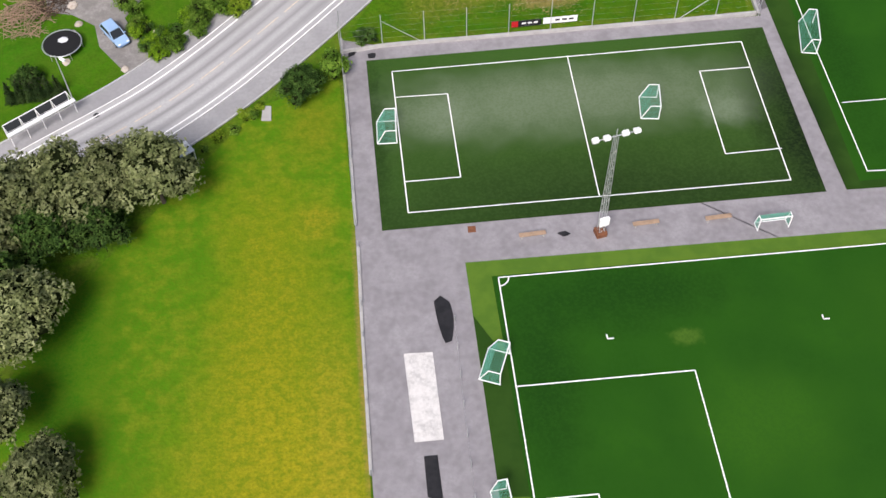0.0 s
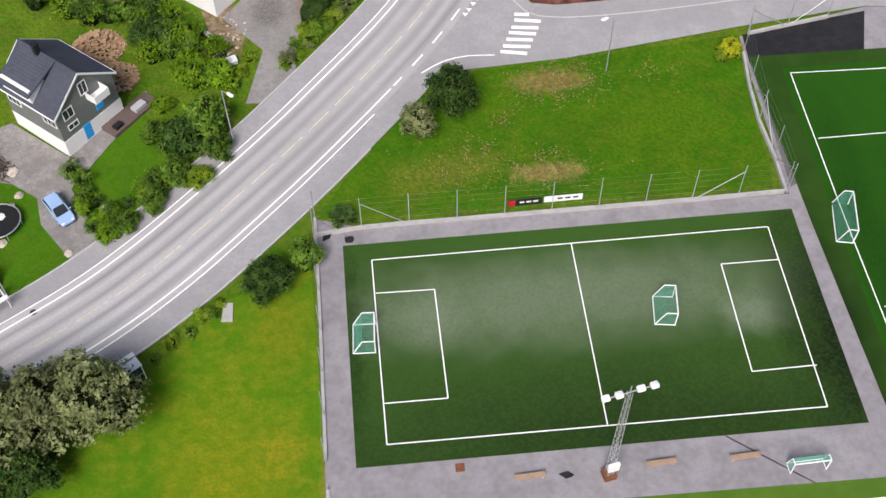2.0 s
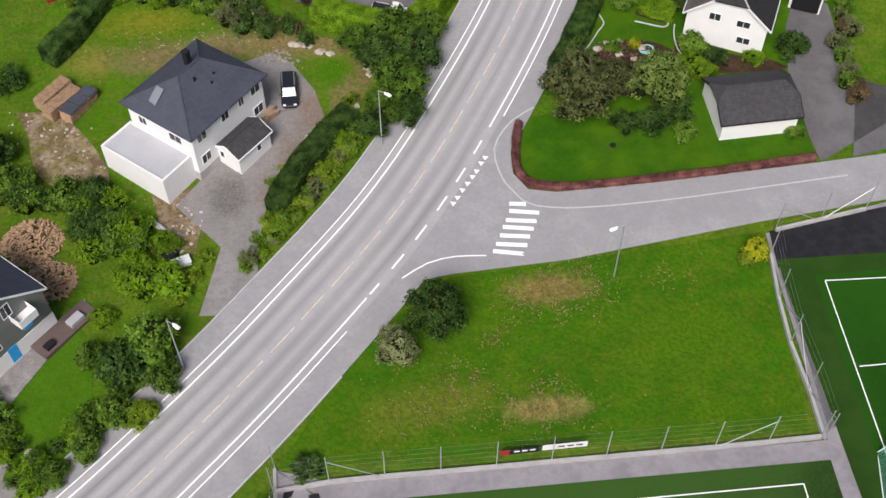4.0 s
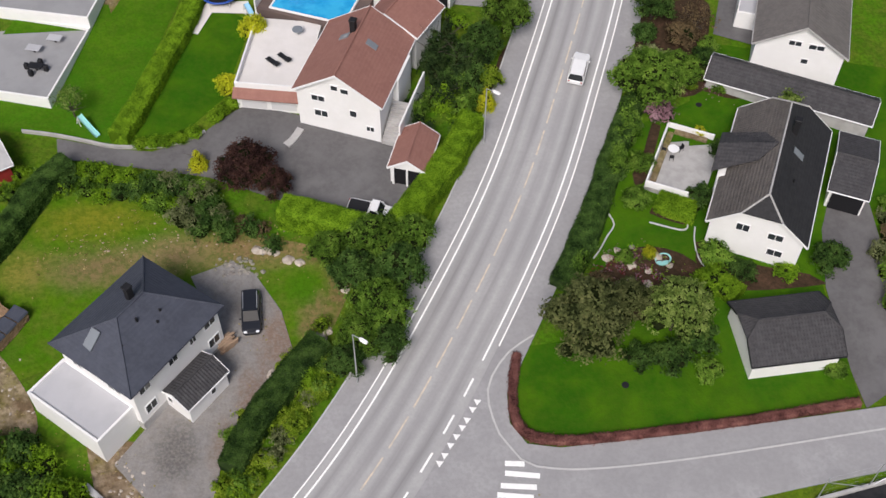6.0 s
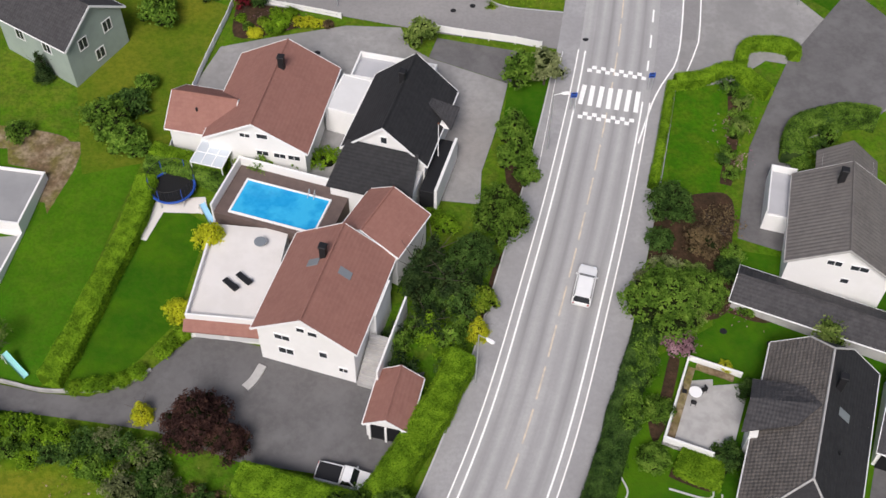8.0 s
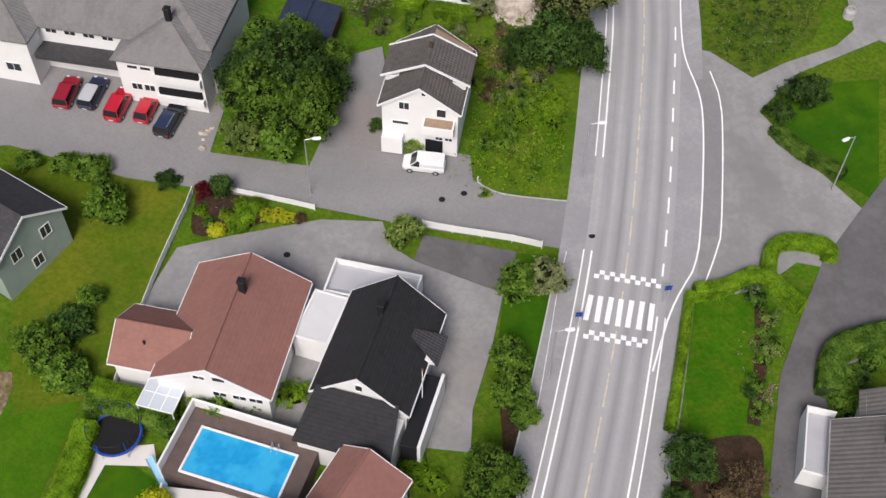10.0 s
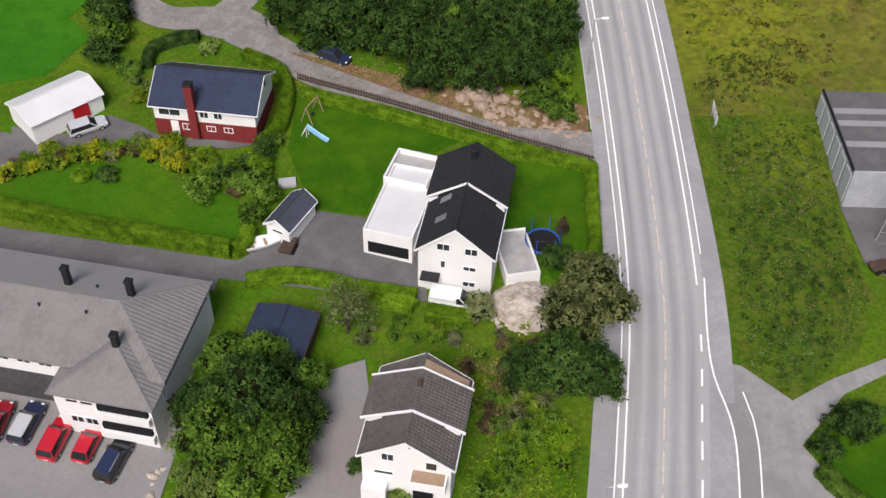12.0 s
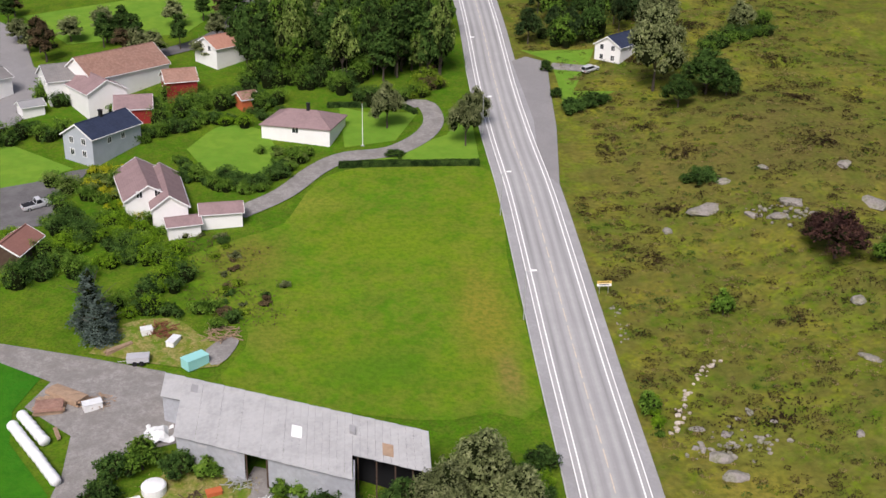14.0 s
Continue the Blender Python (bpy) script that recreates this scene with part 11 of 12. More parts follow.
def picket_fence(line, label, height=1.1):
    line = resample(line, 0.34)
    root = thing("picket_fence", Matrix.Identity(4), label, "fence")
    bm = bmesh.new()
    rows = [[bm.verts.new((x, y, z)) for x, z in ((-0.07, -0.1), (0.07, -0.1), (0.07, height), (0, height + 0.08), (-0.07, height))] for y in (-0.014, 0.014)]
    for k in range(5):
        bm.faces.new((rows[0][k], rows[0][(k + 1) % 5], rows[1][(k + 1) % 5], rows[1][k]))
    bm.faces.new(rows[0][::-1])
    bm.faces.new(rows[1])
    me = bpy.data.meshes.new("picket")
    bm.to_mesh(me)
    bm.free()
    me.materials.append(BROWN_WOOD)
    for (ax, ay), (bx, by) in zip(line, line[1:]):
        ob = new("picket", me)
        ob.parent = root
        ob.matrix_local = pose(ax, ay, land(ax, ay), 0, 0, math.degrees(math.atan2(by - ay, bx - ax)))
    for h in (0.35, 0.85):
        bm = bmesh.new()
        ribbon(bm, offset(line, -0.03), offset(line, 0.05), h + 0.05, 0.1)
        part("rail", bm, BROWN_WOOD, root)


picket_fence([(11.6, 236.9), (14.2, 235.7), (20.1, 233.1), (27.1, 229.8), (35.7, 225.6), (41.7, 222.9), (45.0, 221.4)], "dark brown picket fence along the farm track")


# ---- rocks, rubble, heaps ----
def rock_mesh(seed, flat=0.55):
    bm = bmesh.new()
    bmesh.ops.create_icosphere(bm, subdivisions=2, radius=1.0)
    for v in bm.verts:
        n = noise.noise(v.co * 1.3 + Vector((seed * 7.1, 3, 1)))
        v.co *= 1 + 0.45 * n
        v.co.z *= flat
    me = bpy.data.meshes.new("rock")
    bm.to_mesh(me)
    bm.free()
    me.materials.append(ROCK if seed < 4 else PALE_STONE)
    return me


ROCKS = [rock_mesh(k) for k in range(8)]
rock_rng = np.random.default_rng(11)


def rock(x, y, r, label="rounded grey boulder lying in the grass", pale=False, stretch_=1.0, sunk=0.2):
    k = int(rock_rng.integers(4)) + (4 if pale else 0)
    ob = new("rock", ROCKS[k])
    ob.matrix_world = pose(x, y, land(x, y) + r * (0.3 - sunk), 0, 0, float(rock_rng.uniform(0, 360))) @ Matrix.Diagonal((r * stretch_, r, r * float(rock_rng.uniform(0.7, 1.1)), 1))
    return tagged(ob, label, "rock", "rocks")


def rubble(line, count, spread, sizes, label, pale=True, material=None):
    """Many small stones, one heap."""
    line = resample(curve(line, 0.5), 0.5)
    verts, faces = [], []
    base = [(v.co.copy(), None) for v in ROCKS[0].vertices]
    small = bmesh.new()
    bmesh.ops.create_icosphere(small, subdivisions=1, radius=1.0)
    small.verts.index_update()
    sv, sf = [v.co.copy() for v in small.verts], [[v.index for v in f.verts] for f in small.faces]
    small.free()
    for i in range(count):
        x, y = line[int(rock_rng.integers(len(line)))]
        x, y = x + float(rock_rng.normal(0, spread)), y + float(rock_rng.normal(0, spread))
        r = float(rock_rng.uniform(*sizes))
        q = rock_rng.uniform(0.6, 1.2, 3)
        b0 = len(verts)
        z = land(x, y) + r * 0.2
        turn = float(rock_rng.uniform(0, 6.28))
        for v in sv:
            k = r * (1 + 0.35 * noise.noise(v * 1.7 + Vector((i, 0, 0))))
            vx, vy = v.x * k * q[0], v.y * k * q[1]
            verts.append((x + vx * math.cos(turn) - vy * math.sin(turn), y + vx * math.sin(turn) + vy * math.cos(turn), z + v.z * k * 0.7 * q[2]))
        faces += [[b0 + j for j in f] for f in sf]
    me = bpy.data.meshes.new("stones")
    me.from_pydata(verts, [], faces)
    me.materials.append(material or (PALE_STONE if pale else ROCK))
    tagged(new("stones", me), label, "stones", "", "stuff")


for x, y, r, st in ((68.26, 267.78, 1.9, 1.2), (69.27, 264.28, 1.7, 1.5), (84.80, 328.18, 2.8, 2.0), (98.47, 325.31, 2.2, 1.3), (94.35, 320.92, 1.5, 1.6), (113.00, 324.84, 3.0, 1.6), (97.67, 295.32, 1.6, 1.2), (90.63, 322.98, 1.2, 1.5), (70.37, 272.07, 0.9, 1.2), (66.66, 273.39, 0.8, 2.0), (74.68, 275.90, 0.7, 1.8), (77.25, 273.43, 0.7, 1.0), (72.78, 274.82, 0.6, 1.0), (89.84, 336.10, 1.6, 1.4), (112.02, 335.90, 1.8, 1.5), (98.07, 338.54, 1.2, 1.2), (76.47, 323.45, 1.2, 1.6), (100.70, 320.70, 1.0, 1.4), (93.88, 282.41, 1.2, 2.2), (86.56, 268.45, 0.8, 1.6)):
    rock(x, y, r * 0.72, "low grey bedrock outcrop in the heath", False, st, 0.34)
rubble([(74.0, 287.3), (70.8, 284.8), (67.6, 280.5), (64.6, 275.2), (63.5, 272.4)], 46, 0.35, (0.22, 0.5), "tumbled dry-stone wall across the heath")
rubble([(65.0, 269.0), (67.3, 269.4), (72.9, 270.8), (75.1, 268.5)], 60, 1.2, (0.15, 0.5), "scattered grey stones in the heath", False)
rubble([(91.0, 324.0), (97.2, 321.8), (98.6, 317.9)], 40, 1.6, (0.2, 0.6), "scattered stones around an outcrop", False)
rubble([(31.0, 233.7), (33.2, 232.6), (34.9, 230.2), (38.0, 228.7), (41.2, 227.9), (44.3, 227.0)], 230, 1.3, (0.15, 0.55), "pale rubble and blasted stones on the bank", True, BEIGE_STONE)
rubble([(32.6, 233.1), (35.1, 231.6)], 30, 1.0, (0.5, 1.0), "large pale blasted blocks on the bank", True, BEIGE_STONE)
x0, y0 = 34.37, 202.51
bm = bmesh.new()
bmesh.ops.create_icosphere(bm, subdivisions=5, radius=1.0)
for v in bm.verts:
    d = v.co.normalized()
    r = 1 + 0.22 * noise.noise(d * 1.8 + Vector((3, 1, 0))) + 0.16 * abs(noise.noise(d * 4.5)) + 0.09 * abs(noise.noise(d * 10.0))
    v.co = (x0 + d.x * 3.3 * r, y0 + d.y * 2.9 * r, land(x0, y0) - 0.3 + d.z * 1.9 * r)
tagged(finish("stone_mound", bm, PALE_STONE), "great heap of pale broken stone", "rubble heap")
rubble([(31.6, 201.8), (32.5, 200.6), (34.5, 199.8), (36.6, 200.6), (37.6, 202.1)], 90, 0.5, (0.12, 0.4), "loose pale stones at the foot of the heap")
rubble([(-21.5, 118.3), (-16.3, 118.6), (-9.3, 118.1), (-3.5, 118.0)], 90, 1.3, (0.05, 0.15), "loose pale stones on bare soil", True, BEIGE_STONE)
rubble([(-6.9, 113.9), (-5.2, 114.8), (-4.0, 115.1)], 60, 0.7, (0.12, 0.35), "grey broken slabs beside the drive", False)
rubble([(-32.4, 108.7), (-28.3, 105.8), (-24.8, 101.3)], 70, 1.6, (0.08, 0.22), "stones and soil on dug ground")
rubble([(-16.0, 97.2), (-14.1, 93.2), (-15.2, 90.2)], 50, 0.8, (0.1, 0.3), "stones beside the gravel drive")
rubble([(-1.0, 186.6), (-1.3, 185.2), (-1.4, 183.7)], 10, 0.2, (0.25, 0.45), "row of white painted stones")
rubble([(62.3, 302.5), (62.2, 296.5), (61.9, 292.3)], 24, 0.4, (0.12, 0.3), "stones along the road verge", False)
for x, y, r in ((-3.47, 116.75, 0.55), (-2.88, 116.63, 0.5), (-2.13, 116.57, 0.55), (-1.60, 116.31, 0.45), (-0.39, 115.35, 0.6), (0.70, 114.98, 0.5), (2.66, 106.62, 0.6), (3.24, 107.11, 0.5), (4.85, 112.51, 0.5), (4.99, 111.58, 0.5), (-1.92, 102.85, 0.6), (-36.81, 70.35, 0.45), (-36.14, 71.65, 0.5), (-37.09, 74.84, 0.7), (-30.22, 63.86, 0.5), (-27.12, 69.28, 0.45), (-37.01, 65.67, 0.5), (-17.57, 56.24, 0.3)):
    rock(x, y, r, "pale garden boulder beside the drive", True)


def heap(x, y, r, h, count, label, material, length=2.2, rad=0.04, name="brush_heap"):
    bm = bmesh.new()
    for i in range(count):
        a, d, t = rock_rng.uniform(0, 6.28), r * math.sqrt(rock_rng.uniform()), rock_rng.uniform(0, 6.28)
        z = h * (1 - (d / r) ** 2) * rock_rng.uniform(0.2, 1.0)
        c = Vector((x + math.cos(a) * d, y + math.sin(a) * d, land(x, y) + z + 0.05))
        v = Vector((math.cos(t), math.sin(t), rock_rng.uniform(-0.25, 0.25))) * length * rock_rng.uniform(0.3, 0.6)
        thick = rad * rock_rng.uniform(0.6, 1.5)
        bar(bm, c - v, c + v, thick, 4, thick * (0.9 if name == "firewood_heap" else 0.4))
    tagged(finish(name, bm, material), label, "heap", "", "stuff")


heap(-29.65, 92.04, 3.0, 1.3, 700, "great heap of split firewood", LOGS, 0.55, 0.09, "firewood_heap")
heap(-27.45, 87.27, 2.6, 1.0, 520, "heap of split firewood beside the house", LOGS, 0.55, 0.09, "firewood_heap")
heap(-42.56, 73.28, 3.4, 1.3, 260, "brown heap of roots and branches", WOOD)
heap(-40.13, 75.36, 2.6, 1.0, 160, "brown heap of roots and branches", BROWN_WOOD)
heap(-11.11, 282.90, 1.8, 0.8, 50, "heap of scrap timber in the farm yard", WOOD, 2.0, 0.07)
heap(-5.05, 299.04, 2.6, 0.8, 70, "littered heap of boards and scrap", RUST, 2.4, 0.08)
heap(3.56, 297.49, 2.2, 0.9, 60, "heap of old poles beside the barn", WOOD, 3.0, 0.06)
heap(8.35, 266.63, 1.8, 0.9, 50, "junk heaped at the barn door", STEEL, 2.0, 0.08)
heap(11.76, 262.54, 1.6, 0.7, 40, "white junk heaped at the barn", PLASTIC_WRAP, 2.0, 0.1)
heap(3.44, 264.06, 1.4, 0.6, 30, "dark scrap heap in the farm yard", BROWN_WOOD, 2.2, 0.08)


def woodpile(ends, width, height, label, cover=None, gaps=0):
    (ax, ay), (bx, by) = ends
    ln, turn = math.hypot(bx - ax, by - ay), math.degrees(math.atan2(by - ay, bx - ax))
    root = thing("woodpile", pose(ax, ay, land((ax + bx) / 2, (ay + by) / 2), 0, 0, turn), label, "woodpile")
    bm = bmesh.new()
    step = 0.2
    for j in range(int(height / step)):
        for i in range(int(ln / step)):
            r = step * float(rock_rng.uniform(0.38, 0.56))
            x0, z0 = (i + 0.5 + 0.25 * (j % 2)) * step, (j + 0.5) * step
            d = float(rock_rng.uniform(-0.08, 0.08))
            bar(bm, (x0, -width / 2 + d, z0), (x0, width / 2 + d, z0), r, 5)
    part("firewood", bm, LOGS, root, "stacked split logs")
    if cover:
        n = gaps + 1
        for k in range(n):
            bm = bmesh.new()
            x0, x1 = ln * k / n + 0.08, ln * (k + 1) / n - 0.08
            loft(bm, [[(x, -width / 2 - 0.12, height - 0.12), (x, -width / 2, height + 0.06), (x, 0, height + 0.12), (x, width / 2, height + 0.06), (x, width / 2 + 0.12, height - 0.12), (x, 0, height + 0.02)] for x in (x0, x1)])
            part("cover", bm, cover, root, "dark sheet over the logs")


woodpile([(-30.7, 109.2), (-28.0, 112.8)], 1.5, 1.5, "long weathered grey woodpile in the garden")
woodpile([(-29.7, 107.8), (-26.8, 111.5)], 1.5, 1.5, "long weathered grey woodpile in the garden")
woodpile([(-27.7, 107.3), (-25.2, 111.1)], 1.5, 1.4, "woodpile under dark covers", TILE_NAVY, 2)


def timber(ends, width, height, label, sheet=None):
    (ax, ay), (bx, by) = ends
    ln, turn = math.hypot(bx - ax, by - ay), math.degrees(math.atan2(by - ay, bx - ax))
    root = thing("timber_stack", pose(ax, ay, land((ax + bx) / 2, (ay + by) / 2), 0, 0, turn), label, "timber")
    for j in range(int(height / 0.18)):
        for i in range(int(width / 0.26)):
            y0 = -width / 2 + (i + 0.5) * 0.26
            shift = float(rock_rng.uniform(-0.35, 0.35))
            bm = bmesh.new()
            block(bm, (shift, y0 - 0.11, j * 0.18), (ln + shift, y0 + 0.11, j * 0.18 + 0.15))
            part("board", bm, WOOD, root)
    if sheet:
        bm = bmesh.new()
        loft(bm, [[(x, -width / 2 - 0.15, height - 0.3), (x, -width / 2 - 0.05, height + 0.1), (x, width * 0.1, height + 0.2 + 0.1 * math.sin(x * 3)), (x, width / 2 + 0.05, height + 0.1), (x, width / 2 + 0.15, height - 0.3), (x, 0, height)] for x in [ln * k / 6 for k in range(7)]])
        part("sheet", bm, sheet, root, "faded brown sheet")


timber([(-18.8, 281.2), (-15.3, 281.7)], 2.4, 0.9, "stack of boards under faded brown sheets", TILE_RUSTY)
timber([(-17.7, 285.5), (-13.0, 282.2)], 2.0, 0.8, "long stack of grey boards in the farm yard", WOOD)
timber([(-18.7, 283.8), (-15.4, 282.4)], 1.4, 0.7, "long stack of grey boards in the farm yard")
timber([(-12.0, 293.1), (-9.0, 295.7)], 1.0, 0.6, "stack of old beams on the grass")
timber([(-15.7, 278.2), (-14.5, 275.4)], 0.7, 0.5, "small pile of planks in the yard")
timber([(-6.8, 106.0), (-5.6, 106.9)], 1.5, 0.9, "stack of pale boards beside the porch")


def bale_tube(ends, label):
    (ax, ay), (bx, by) = ends
    ln = math.hypot(bx - ax, by - ay)
    turn = math.degrees(math.atan2(by - ay, bx - ax))
    rise = math.degrees(math.atan2(land(bx, by) - land(ax, ay), ln))
    bm = bmesh.new()
    rings = []
    n = max(8, int(ln / 0.3))
    for i in range(n + 1):
        s = ln * i / n
        r = 0.74 * (0.86 + 0.14 * abs(math.sin(s * math.pi / 1.25)) + 0.05 * noise.noise((s * 1.3, ay, 2))) * (0.75 if i in (0, n) else 1.0)
        wob = 0.08 * noise.noise((s * 0.4, ax, 0))
        rings.append([(s, math.cos(2 * math.pi * k / 12) * r + wob, 0.66 + math.sin(2 * math.pi * k / 12) * r) for k in range(12)])
    loft(bm, rings)
    ob = finish("bale_roll", bm, PLASTIC_WRAP, smooth=True)
    ob.matrix_world = pose(ax, ay, land(ax, ay), 0, 0, turn) @ pose(0, 0, 0, 0, -rise, 0)
    tagged(ob, label, "bale roll")


bale_tube([(-21.1, 278.2), (-12.9, 266.9)], "long roll of silage bales in white wrap")
bale_tube([(-20.4, 280.2), (-15.9, 274.3)], "shorter roll of silage bales in white wrap")

# farm yard clutter
x, y = -1.48, 265.42
bm = bmesh.new()
loft(bm, [[(math.cos(2 * math.pi * k / 20) * r, math.sin(2 * math.pi * k / 20) * r, z) for k in range(20)] for r, z in ((1.45, 0), (1.5, 1.1), (1.3, 1.3), (0.4, 1.45))])
ob = finish("water_tank", bm, WHITE_METAL, smooth=False)
ob.matrix_world = at(x, y)
tagged(ob, "round white water tank in the farm yard", "tank")
x, y = -2.30, 275.76
bm = bmesh.new()
grid_ = [[bm.verts.new((i * 0.62 - 1.9, j * 0.7 - 2.1, 0.55 + 0.5 * noise.noise((i * 0.5, j * 0.5, 9)) + (0.5 if 1 < i < 5 and 1 < j < 5 else -0.3))) for i in range(7)] for j in range(7)]
for j in range(6):
    for i in range(6):
        bm.faces.new((grid_[j][i], grid_[j][i + 1], grid_[j + 1][i + 1], grid_[j + 1][i]))
ob = finish("tarpaulin", bm, PLASTIC_WRAP)
ob.matrix_world = at(x, y, 10)
tagged(ob, "white tarpaulin thrown over a heap", "tarpaulin")


def crate(x, y, turn, lo, hi, material, label, name, category, wheels=False):
    root = thing(name, at(x, y, turn), label, category)
    bm = bmesh.new()
    block(bm, lo, hi, 0.05)
    part("body", bm, material, root)
    bm = bmesh.new()
    block(bm, (lo[0] - 0.06, lo[1] - 0.06, hi[2]), (hi[0] + 0.06, hi[1] + 0.06, hi[2] + 0.07), 0.02)
    part("lid", bm, material, root)
    if wheels:
        for sx in (-0.45, 0.45):
            for s in (lo[1] - 0.05, hi[1] + 0.05):
                bm = bmesh.new()
                bar(bm, (sx, s - 0.1, 0.35), (sx, s + 0.1, 0.35), 0.35, 12)
                part("wheel", bm, RUBBER, root)
        bm = bmesh.new()
        bar(bm, (hi[0], 0, 0.5), (hi[0] + 1.3, 0, 0.45), 0.05, 5)
        part("drawbar", bm, STEEL, root)


crate(-7.20, 291.04, 185, (-1.5, -0.8, 0.45), (1.5, 0.8, 1.2), PALE_ROOF, "pale grey farm trailer on the gravel", "trailer", "trailer", True)
crate(0.64, 290.13, 40, (-1.7, -0.95, 0.0), (1.7, 0.95, 1.5), MINT, "mint-green plastic container beside the barn", "container", "container")
crate(-11.63, 281.54, 25, (-1.2, -0.7, 0.0), (1.2, 0.7, 1.0), PLASTIC_WRAP, "white wrapped crate in the farm yard", "crate", "crate")
crate(-2.97, 295.42, 70, (-1.2, -0.6, 0.0), (1.2, 0.6, 0.8), PLASTIC_WRAP, "white tub on the littered grass", "tub", "tub")
crate(-7.08, 298.00, 20, (-0.8, -0.7, 0.0), (0.8, 0.7, 0.9), PLASTIC_WRAP, "white tank on the littered grass", "tub", "tub")
crate(-3.42, 263.35, 20, (-0.7, -0.6, 0.0), (0.7, 0.6, 0.8), PLASTIC_WRAP, "white plastic crate in the farm yard", "crate", "crate")
crate(0.57, 260.58, 60, (-0.9, -0.7, 0.0), (0.9, 0.7, 0.5), BLUE_PALE, "pale blue plastic pool in the farm yard", "tub", "tub")
crate(5.58, 264.68, 20, (-0.9, -0.5, 0.0), (0.9, 0.5, 0.6), WALL_ORANGE, "orange box of farm junk", "crate", "crate")
crate(10.38, 220.39, 5, (-0.9, -0.6, 0.0), (0.9, 0.6, 0.4), PALE_ROOF, "pale garden table beside the shed", "garden_table", "table")

# boat and trailer by the shed
(ax, ay), (bx, by) = [(6.5, 211.4), (9.4, 212.2)]
turn = math.degrees(math.atan2(by - ay, bx - ax))
root = thing("boat", pose((ax + bx) / 2, (ay + by) / 2, land(ax, ay) + 0.1, 0, 0, turn), "small white open boat on dark asphalt", "boat")
bm = bmesh.new()
loft(bm, [[(x, -w_, 0.85), (x, -w_ * 0.75, 0.35), (x, 0, 0.12), (x, w_ * 0.75, 0.35), (x, w_, 0.85), (x, w_ * 0.85, 0.85), (x, w_ * 0.55, 0.5), (x, -w_ * 0.55, 0.5), (x, -w_ * 0.85, 0.85)] for x, w_ in ((-2.0, 0.75), (-1.0, 0.88), (0.3, 0.85), (1.3, 0.6), (2.0, 0.25), (2.3, 0.04))])
part("hull", bm, WHITE_METAL, root)
for x in (-1.2, 0.2):
    bm = bmesh.new()
    block(bm, (x - 0.15, -0.6, 0.6), (x + 0.15, 0.6, 0.66), 0.01)
    part("thwart", bm, WOOD, root)
crate(10.55, 211.22, 70, (-1.1, -0.65, 0.45), (1.1, 0.65, 0.85), BROWN_WOOD, "dark utility trailer on the asphalt", "trailer", "trailer", True)


def flagpole(x, y, height, label="slim white flagpole with a golden knob"):
    root = thing("flagpole", at(x, y), label, "flagpole")
    bm = bmesh.new()
    bar(bm, (0, 0, -0.2), (0, 0, height), 0.07, 8, 0.035)
    part("pole", bm, WHITE_METAL, root)
    bm = bmesh.new()
    bmesh.ops.create_icosphere(bm, subdivisions=1, radius=0.12, matrix=Matrix.Translation((0, 0, height + 0.1)))
    part("knob", bm, RUST, root)
    bm = bmesh.new()
    block(bm, (-0.3, -0.3, -0.1), (0.3, 0.3, 0.15), 0.03)
    part("foot", bm, CONCRETE, root)


flagpole(25.32, 359.02, 8.5)
flagpole(18.96, 152.19, 7.5)


def road_sign(x, y, turn, w, h, z, label, halves):
    root = thing("road_sign", at(x, y, turn), label, "road sign")
    for s in (-w * 0.3, w * 0.3):
        bm = bmesh.new()
        bar(bm, (s, 0, -0.2), (s, 0, z + h), 0.05, 6)
        part("post", bm, STEEL, root)
    for k, m in enumerate(halves):
        bm = bmesh.new()
        block(bm, (-w / 2, -0.09, z + h * k / len(halves)), (w / 2, -0.05, z + h * (k + 1) / len(halves)))
        part("panel", bm, m, root)
    for k in range(2):
        bm = bmesh.new()
        block(bm, (-w * 0.36, -0.1, z + h * (0.2 + 0.5 * k)), (w * 0.3, -0.092, z + h * (0.2 + 0.5 * k) + 0.14))
        part("lettering_bar", bm, BLACK, root)


SIGN_YELLOW = mat("yellow_sign_sheet", (0.7, 0.5, 0.12), 0.5)
road_sign(61.48, 305.60, 0, 2.3, 0.9, 1.3, "yellow and white road sign on two posts", (WHITE_METAL, SIGN_YELLOW))
road_sign(60.0, 227.2, 83, 3.4, 1.2, 0.7, "white road sign on two posts", (WHITE_METAL,))
road_sign(43.00, 162.00, 0, 0.7, 0.7, 2.1, "square blue crossing sign on a post", (CANVAS_BLUE,))
road_sign(34.12, 159.81, 0, 0.7, 0.7, 2.1, "square blue crossing sign on a post", (CANVAS_BLUE,))


def manhole(x, y, r=0.34, up=0.24):
    bm = bmesh.new()
    disc(bm, r, 0.0, 0.02, 16)
    disc(bm, r * 0.78, 0.02, 0.026, 14)
    ob = finish("manhole_cover", bm, BLACK)
    ob.matrix_world = at(x, y, 0, up)
    tagged(ob, "dark iron manhole cover in the asphalt", "manhole cover", "manhole covers")


for p in ([(30.2, 99.3)] + [(44.2, 131.9), (48.3, 130.2)] + [(7.1, 170.0), (37.3, 170.0)] + [(25.1, 176.1), (22.8, 175.5)]):
    manhole(*p, up=0.2)
manhole(-32.82, 57.00, up=0.22)

# low white wall along the drive
bm = bmesh.new()
wall_line = resample(curve([(-28.2, 133.5), (-24.7, 132.7), (-21.2, 131.6), (-18.4, 130.7), (-13.9, 130.4), (-11.1, 130.8), (-8.9, 132.1)], 0.8), 0.8)
ribbon(bm, offset(wall_line, -0.1), offset(wall_line, 0.1), 0.42, 0.6)
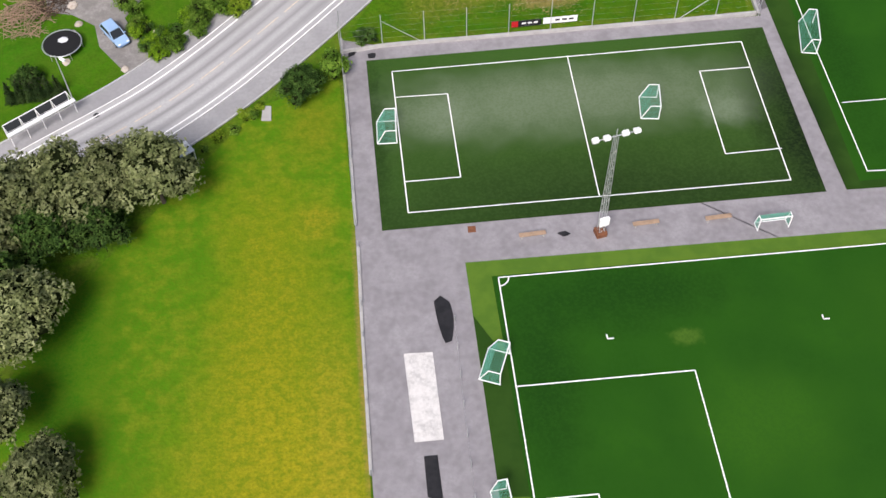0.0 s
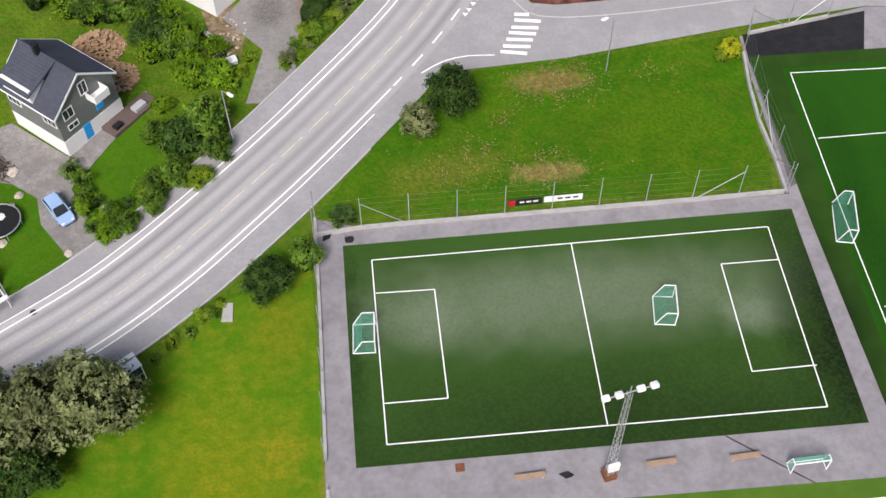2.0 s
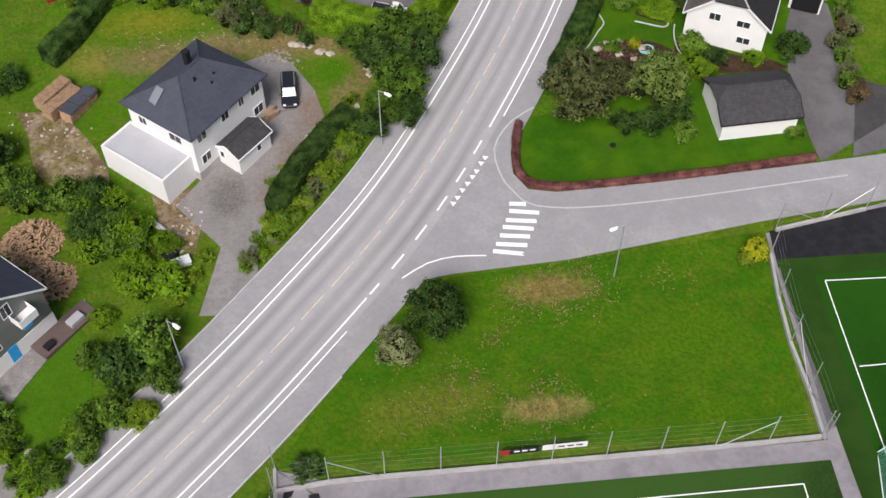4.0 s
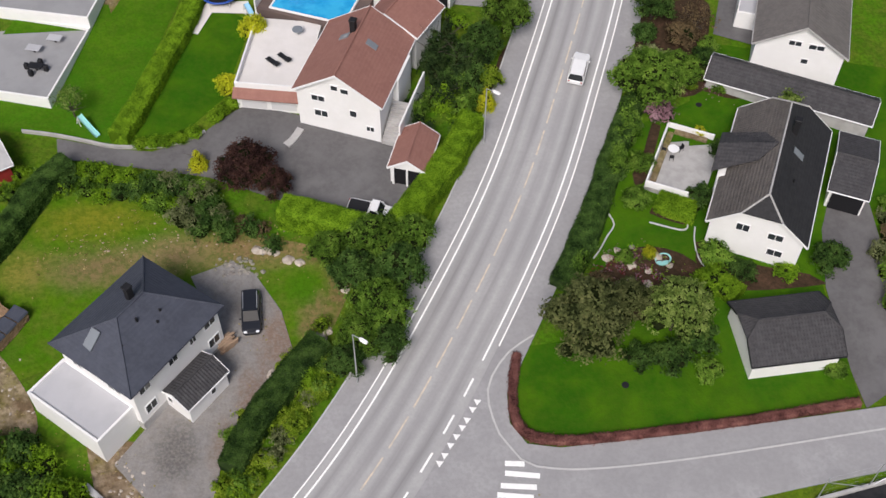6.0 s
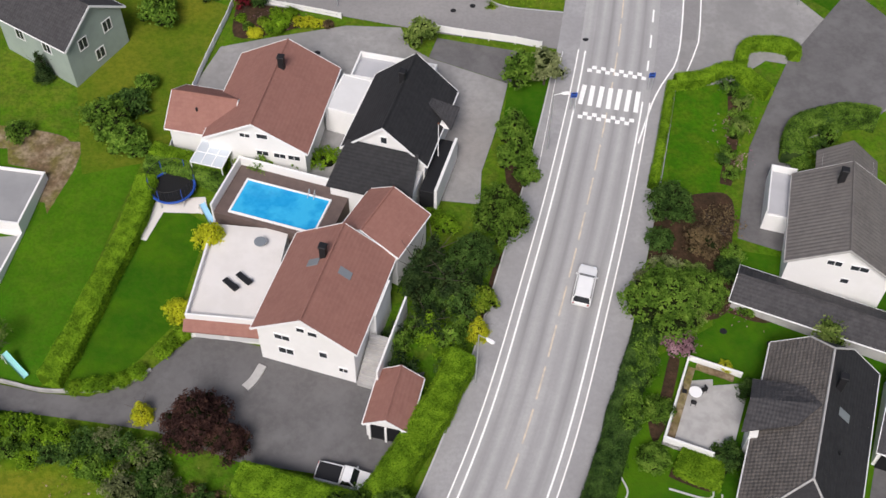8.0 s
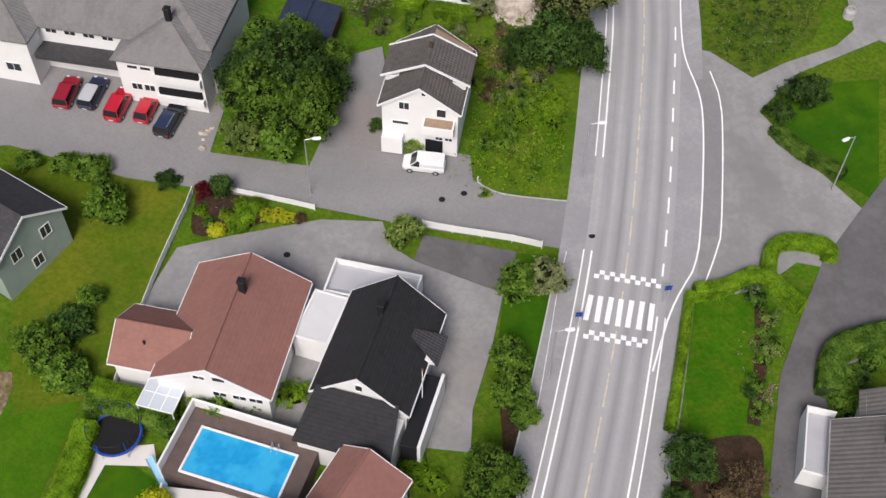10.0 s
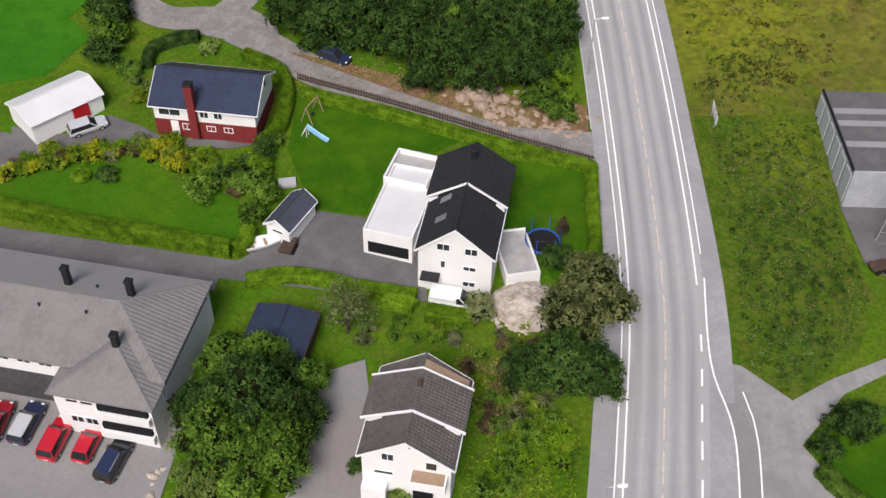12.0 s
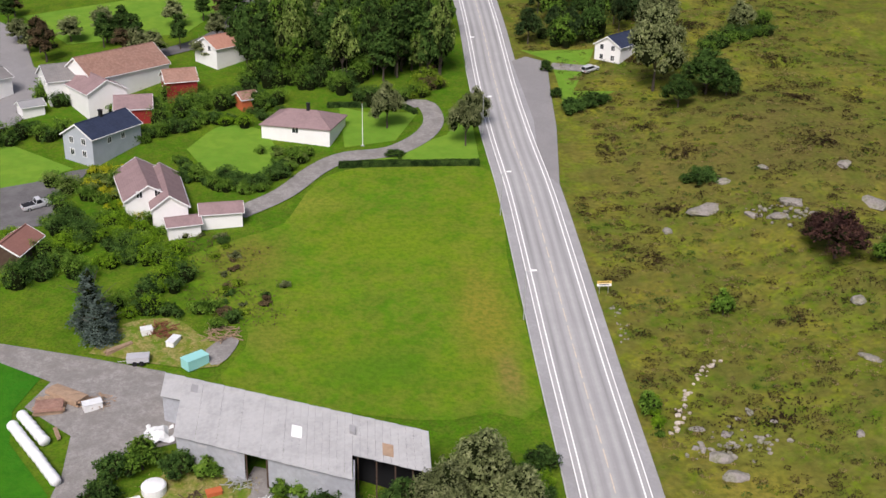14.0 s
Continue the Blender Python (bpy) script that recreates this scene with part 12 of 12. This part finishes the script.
tagged(finish("garden_wall", bm, CONCRETE), "low grey concrete garden wall along the drive", "wall")
# curved planter
bm = bmesh.new()
bed = resample(curve([(-0.5, 129.5), (0.3, 130.3), (1.1, 131.7)], 0.3), 0.3)
ribbon(bm, offset(bed, -0.4), offset(bed, 0.4), 0.35, 0.5)
tagged(finish("planter", bm, CONCRETE), "curved grey planter beside the drive", "planter")
# loose things beside the gravel drive
(ax, ay), (bx, by) = [(-18.0, 93.6), (-15.7, 91.3)]
bm = bmesh.new()
block(bm, (0, -0.28, 0.05), (math.hypot(bx - ax, by - ay), 0.28, 0.3), 0.03)
ob = finish("beam", bm, KERB)
ob.matrix_world = pose(ax, ay, land(ax, ay), 0, 0, math.degrees(math.atan2(by - ay, bx - ax)))
tagged(ob, "pale squared timber beam lying on grass", "beam")
crate(-16.15, 89.46, -40, (-1.0, -0.6, 0.0), (1.0, 0.6, 0.7), BLACK, "dark box trailer load beside the drive", "crate", "crate")
crate(-14.72, 88.24, 20, (-0.9, -0.5, 0.0), (0.9, 0.5, 0.5), PLASTIC_WRAP, "white plastic-wrapped crate beside the drive", "crate", "crate")


# ---- rockery in the corner garden ----
for i, (x, y) in enumerate(((30.2, 111.6), (30.9, 113.2), (32.1, 114.0), (33.6, 114.3), (35.9, 113.0), (36.9, 111.9), (37.4, 110.2), (34.4, 109.9), (32.8, 110.4), (31.4, 109.3), (33.2, 112.2), (34.7, 111.4))):
    r = 0.3 + 0.12 * ((i * 5) % 3)
    rock(x, y, r, "grey stone in the flower rockery", r > 0.4)
strew([(32.2, 112.6, 2.6, 260), (35.2, 110.6, 2.6, 220), (31.2, 110.2, 1.8, 120)], "pink", "pink and white flowers in the rockery", 0.16, 31, 0.4)
strew([(33.4, 113.2, 2.2, 160), (36.2, 111.4, 2.0, 120)], "hedge", "low green cushions in the rockery", 0.18, 32, 0.35)
strew([(31.6, 112.0, 2.4, 140), (34.0, 110.8, 2.0, 90)], "red", "dark red flowers in the rockery", 0.15, 33, 0.35)
strew([(5.0, 175.2, 2.4, 120), (2.0, 175.6, 2.2, 120)], "pink", "pink flowers in the bed by the side road", 0.15, 34, 0.35)
strew([(46.0, 134.6, 3.0, 160), (42.0, 136.4, 3.0, 160), (51.0, 156.0, 2.4, 160), (50.2, 152.0, 2.0, 120)], "pink", "small pale flowers in the garden beds", 0.15, 35, 0.4)
strew([(33.0, 182.0, 7, 1500), (35.6, 186.6, 5, 800), (30.6, 180.6, 5, 700)], "hedge", "lush green weeds in the overgrown lot", 0.24, 36, 0.7)
strew([(29.8, 194.6, 4, 420), (31.6, 190.4, 4, 300), (31.5, 181.5, 3, 200)], "straw", "withered stalks in the overgrown lot", 0.22, 37, 0.6)
bm = bmesh.new()
loft(bm, [[(math.cos(2 * math.pi * k / 14) * r, math.sin(2 * math.pi * k / 14) * r * 0.8, z) for k in range(14)] for r, z in ((0.85, -0.1), (0.9, 0.2), (0.78, 0.22), (0.7, 0.1))])
basin = finish("garden_pond", bm, MINT)
basin.matrix_world = at(36.4, 112.6, 30)
tagged(basin, "small teal garden pond among stones", "pond")

# ---- yard of the metal hall ----
mast = thing("lattice_mast", at(75.0, 207.6, 20), "grey steel lattice mast beside the hall", "mast")
for sx, sy in ((-1, -1), (1, -1), (1, 1), (-1, 1)):
    bm = bmesh.new()
    bar(bm, (sx * 1.3, sy * 1.3, -0.2), (sx * 0.6, sy * 0.6, 12.0), 0.09, 5)
    part("leg", bm, STEEL, mast)
for k in range(8):
    z0, z1 = 1.5 * k, 1.5 * (k + 1)
    h0, h1 = 1.3 - 0.7 * k / 8, 1.3 - 0.7 * (k + 1) / 8
    for a, b in (((-1, -1), (1, -1)), ((1, -1), (1, 1)), ((1, 1), (-1, 1)), ((-1, 1), (-1, -1))):
        bm = bmesh.new()
        bar(bm, (a[0] * h0, a[1] * h0, z0), (b[0] * h1, b[1] * h1, z1), 0.05, 4)
        part("brace", bm, STEEL, mast)
crate(72.4, 204.6, 10, (-1.1, -0.65, 0.45), (1.1, 0.65, 0.7), BROWN_WOOD, "low empty trailer beside the hall", "trailer", "trailer", True)
bm = bmesh.new()
loft(bm, [[(math.cos(2 * math.pi * k / 16) * r, math.sin(2 * math.pi * k / 16) * r, z) for k in range(16)] for r, z in ((0.75, -0.1), (0.75, 0.9), (0.5, 1.2), (0.35, 1.2), (0.35, 0.4))])
cone = finish("manhole_ring", bm, CONCRETE)
cone.matrix_world = at(72.2, 198.2)
tagged(cone, "pale concrete manhole cone on the asphalt", "concrete ring")


def edging(pts, label="pale stone edging of a garden bed"):
    line_ = resample(curve(pts, 0.4), 0.4)
    bm = bmesh.new()
    ribbon(bm, offset(line_, -0.07), offset(line_, 0.07), 0.16, 0.2)
    tagged(finish("edging", bm, KERB), label, "", "", "structure")


edging([(34.5, 126.3), (33.6, 124.3), (33.0, 122.8), (32.3, 121.1)])
edging([(31.7, 119.4), (31.9, 118.6), (32.3, 117.1), (31.4, 115.8), (30.2, 114.0), (29.4, 113.1)])
edging([(35.9, 117.1), (39.2, 115.9), (39.8, 117.0)])
edging([(40.4, 116.2), (40.0, 114.8), (39.9, 113.2), (40.1, 111.9), (41.2, 110.0)])
edging([(26.8, 178.2), (26.6, 177.6), (28.6, 176.0), (33.0, 174.9), (37.6, 174.3), (39.2, 176.0), (41.6, 183.0), (44.6, 192.4)], "pale kerb round the overgrown lot")
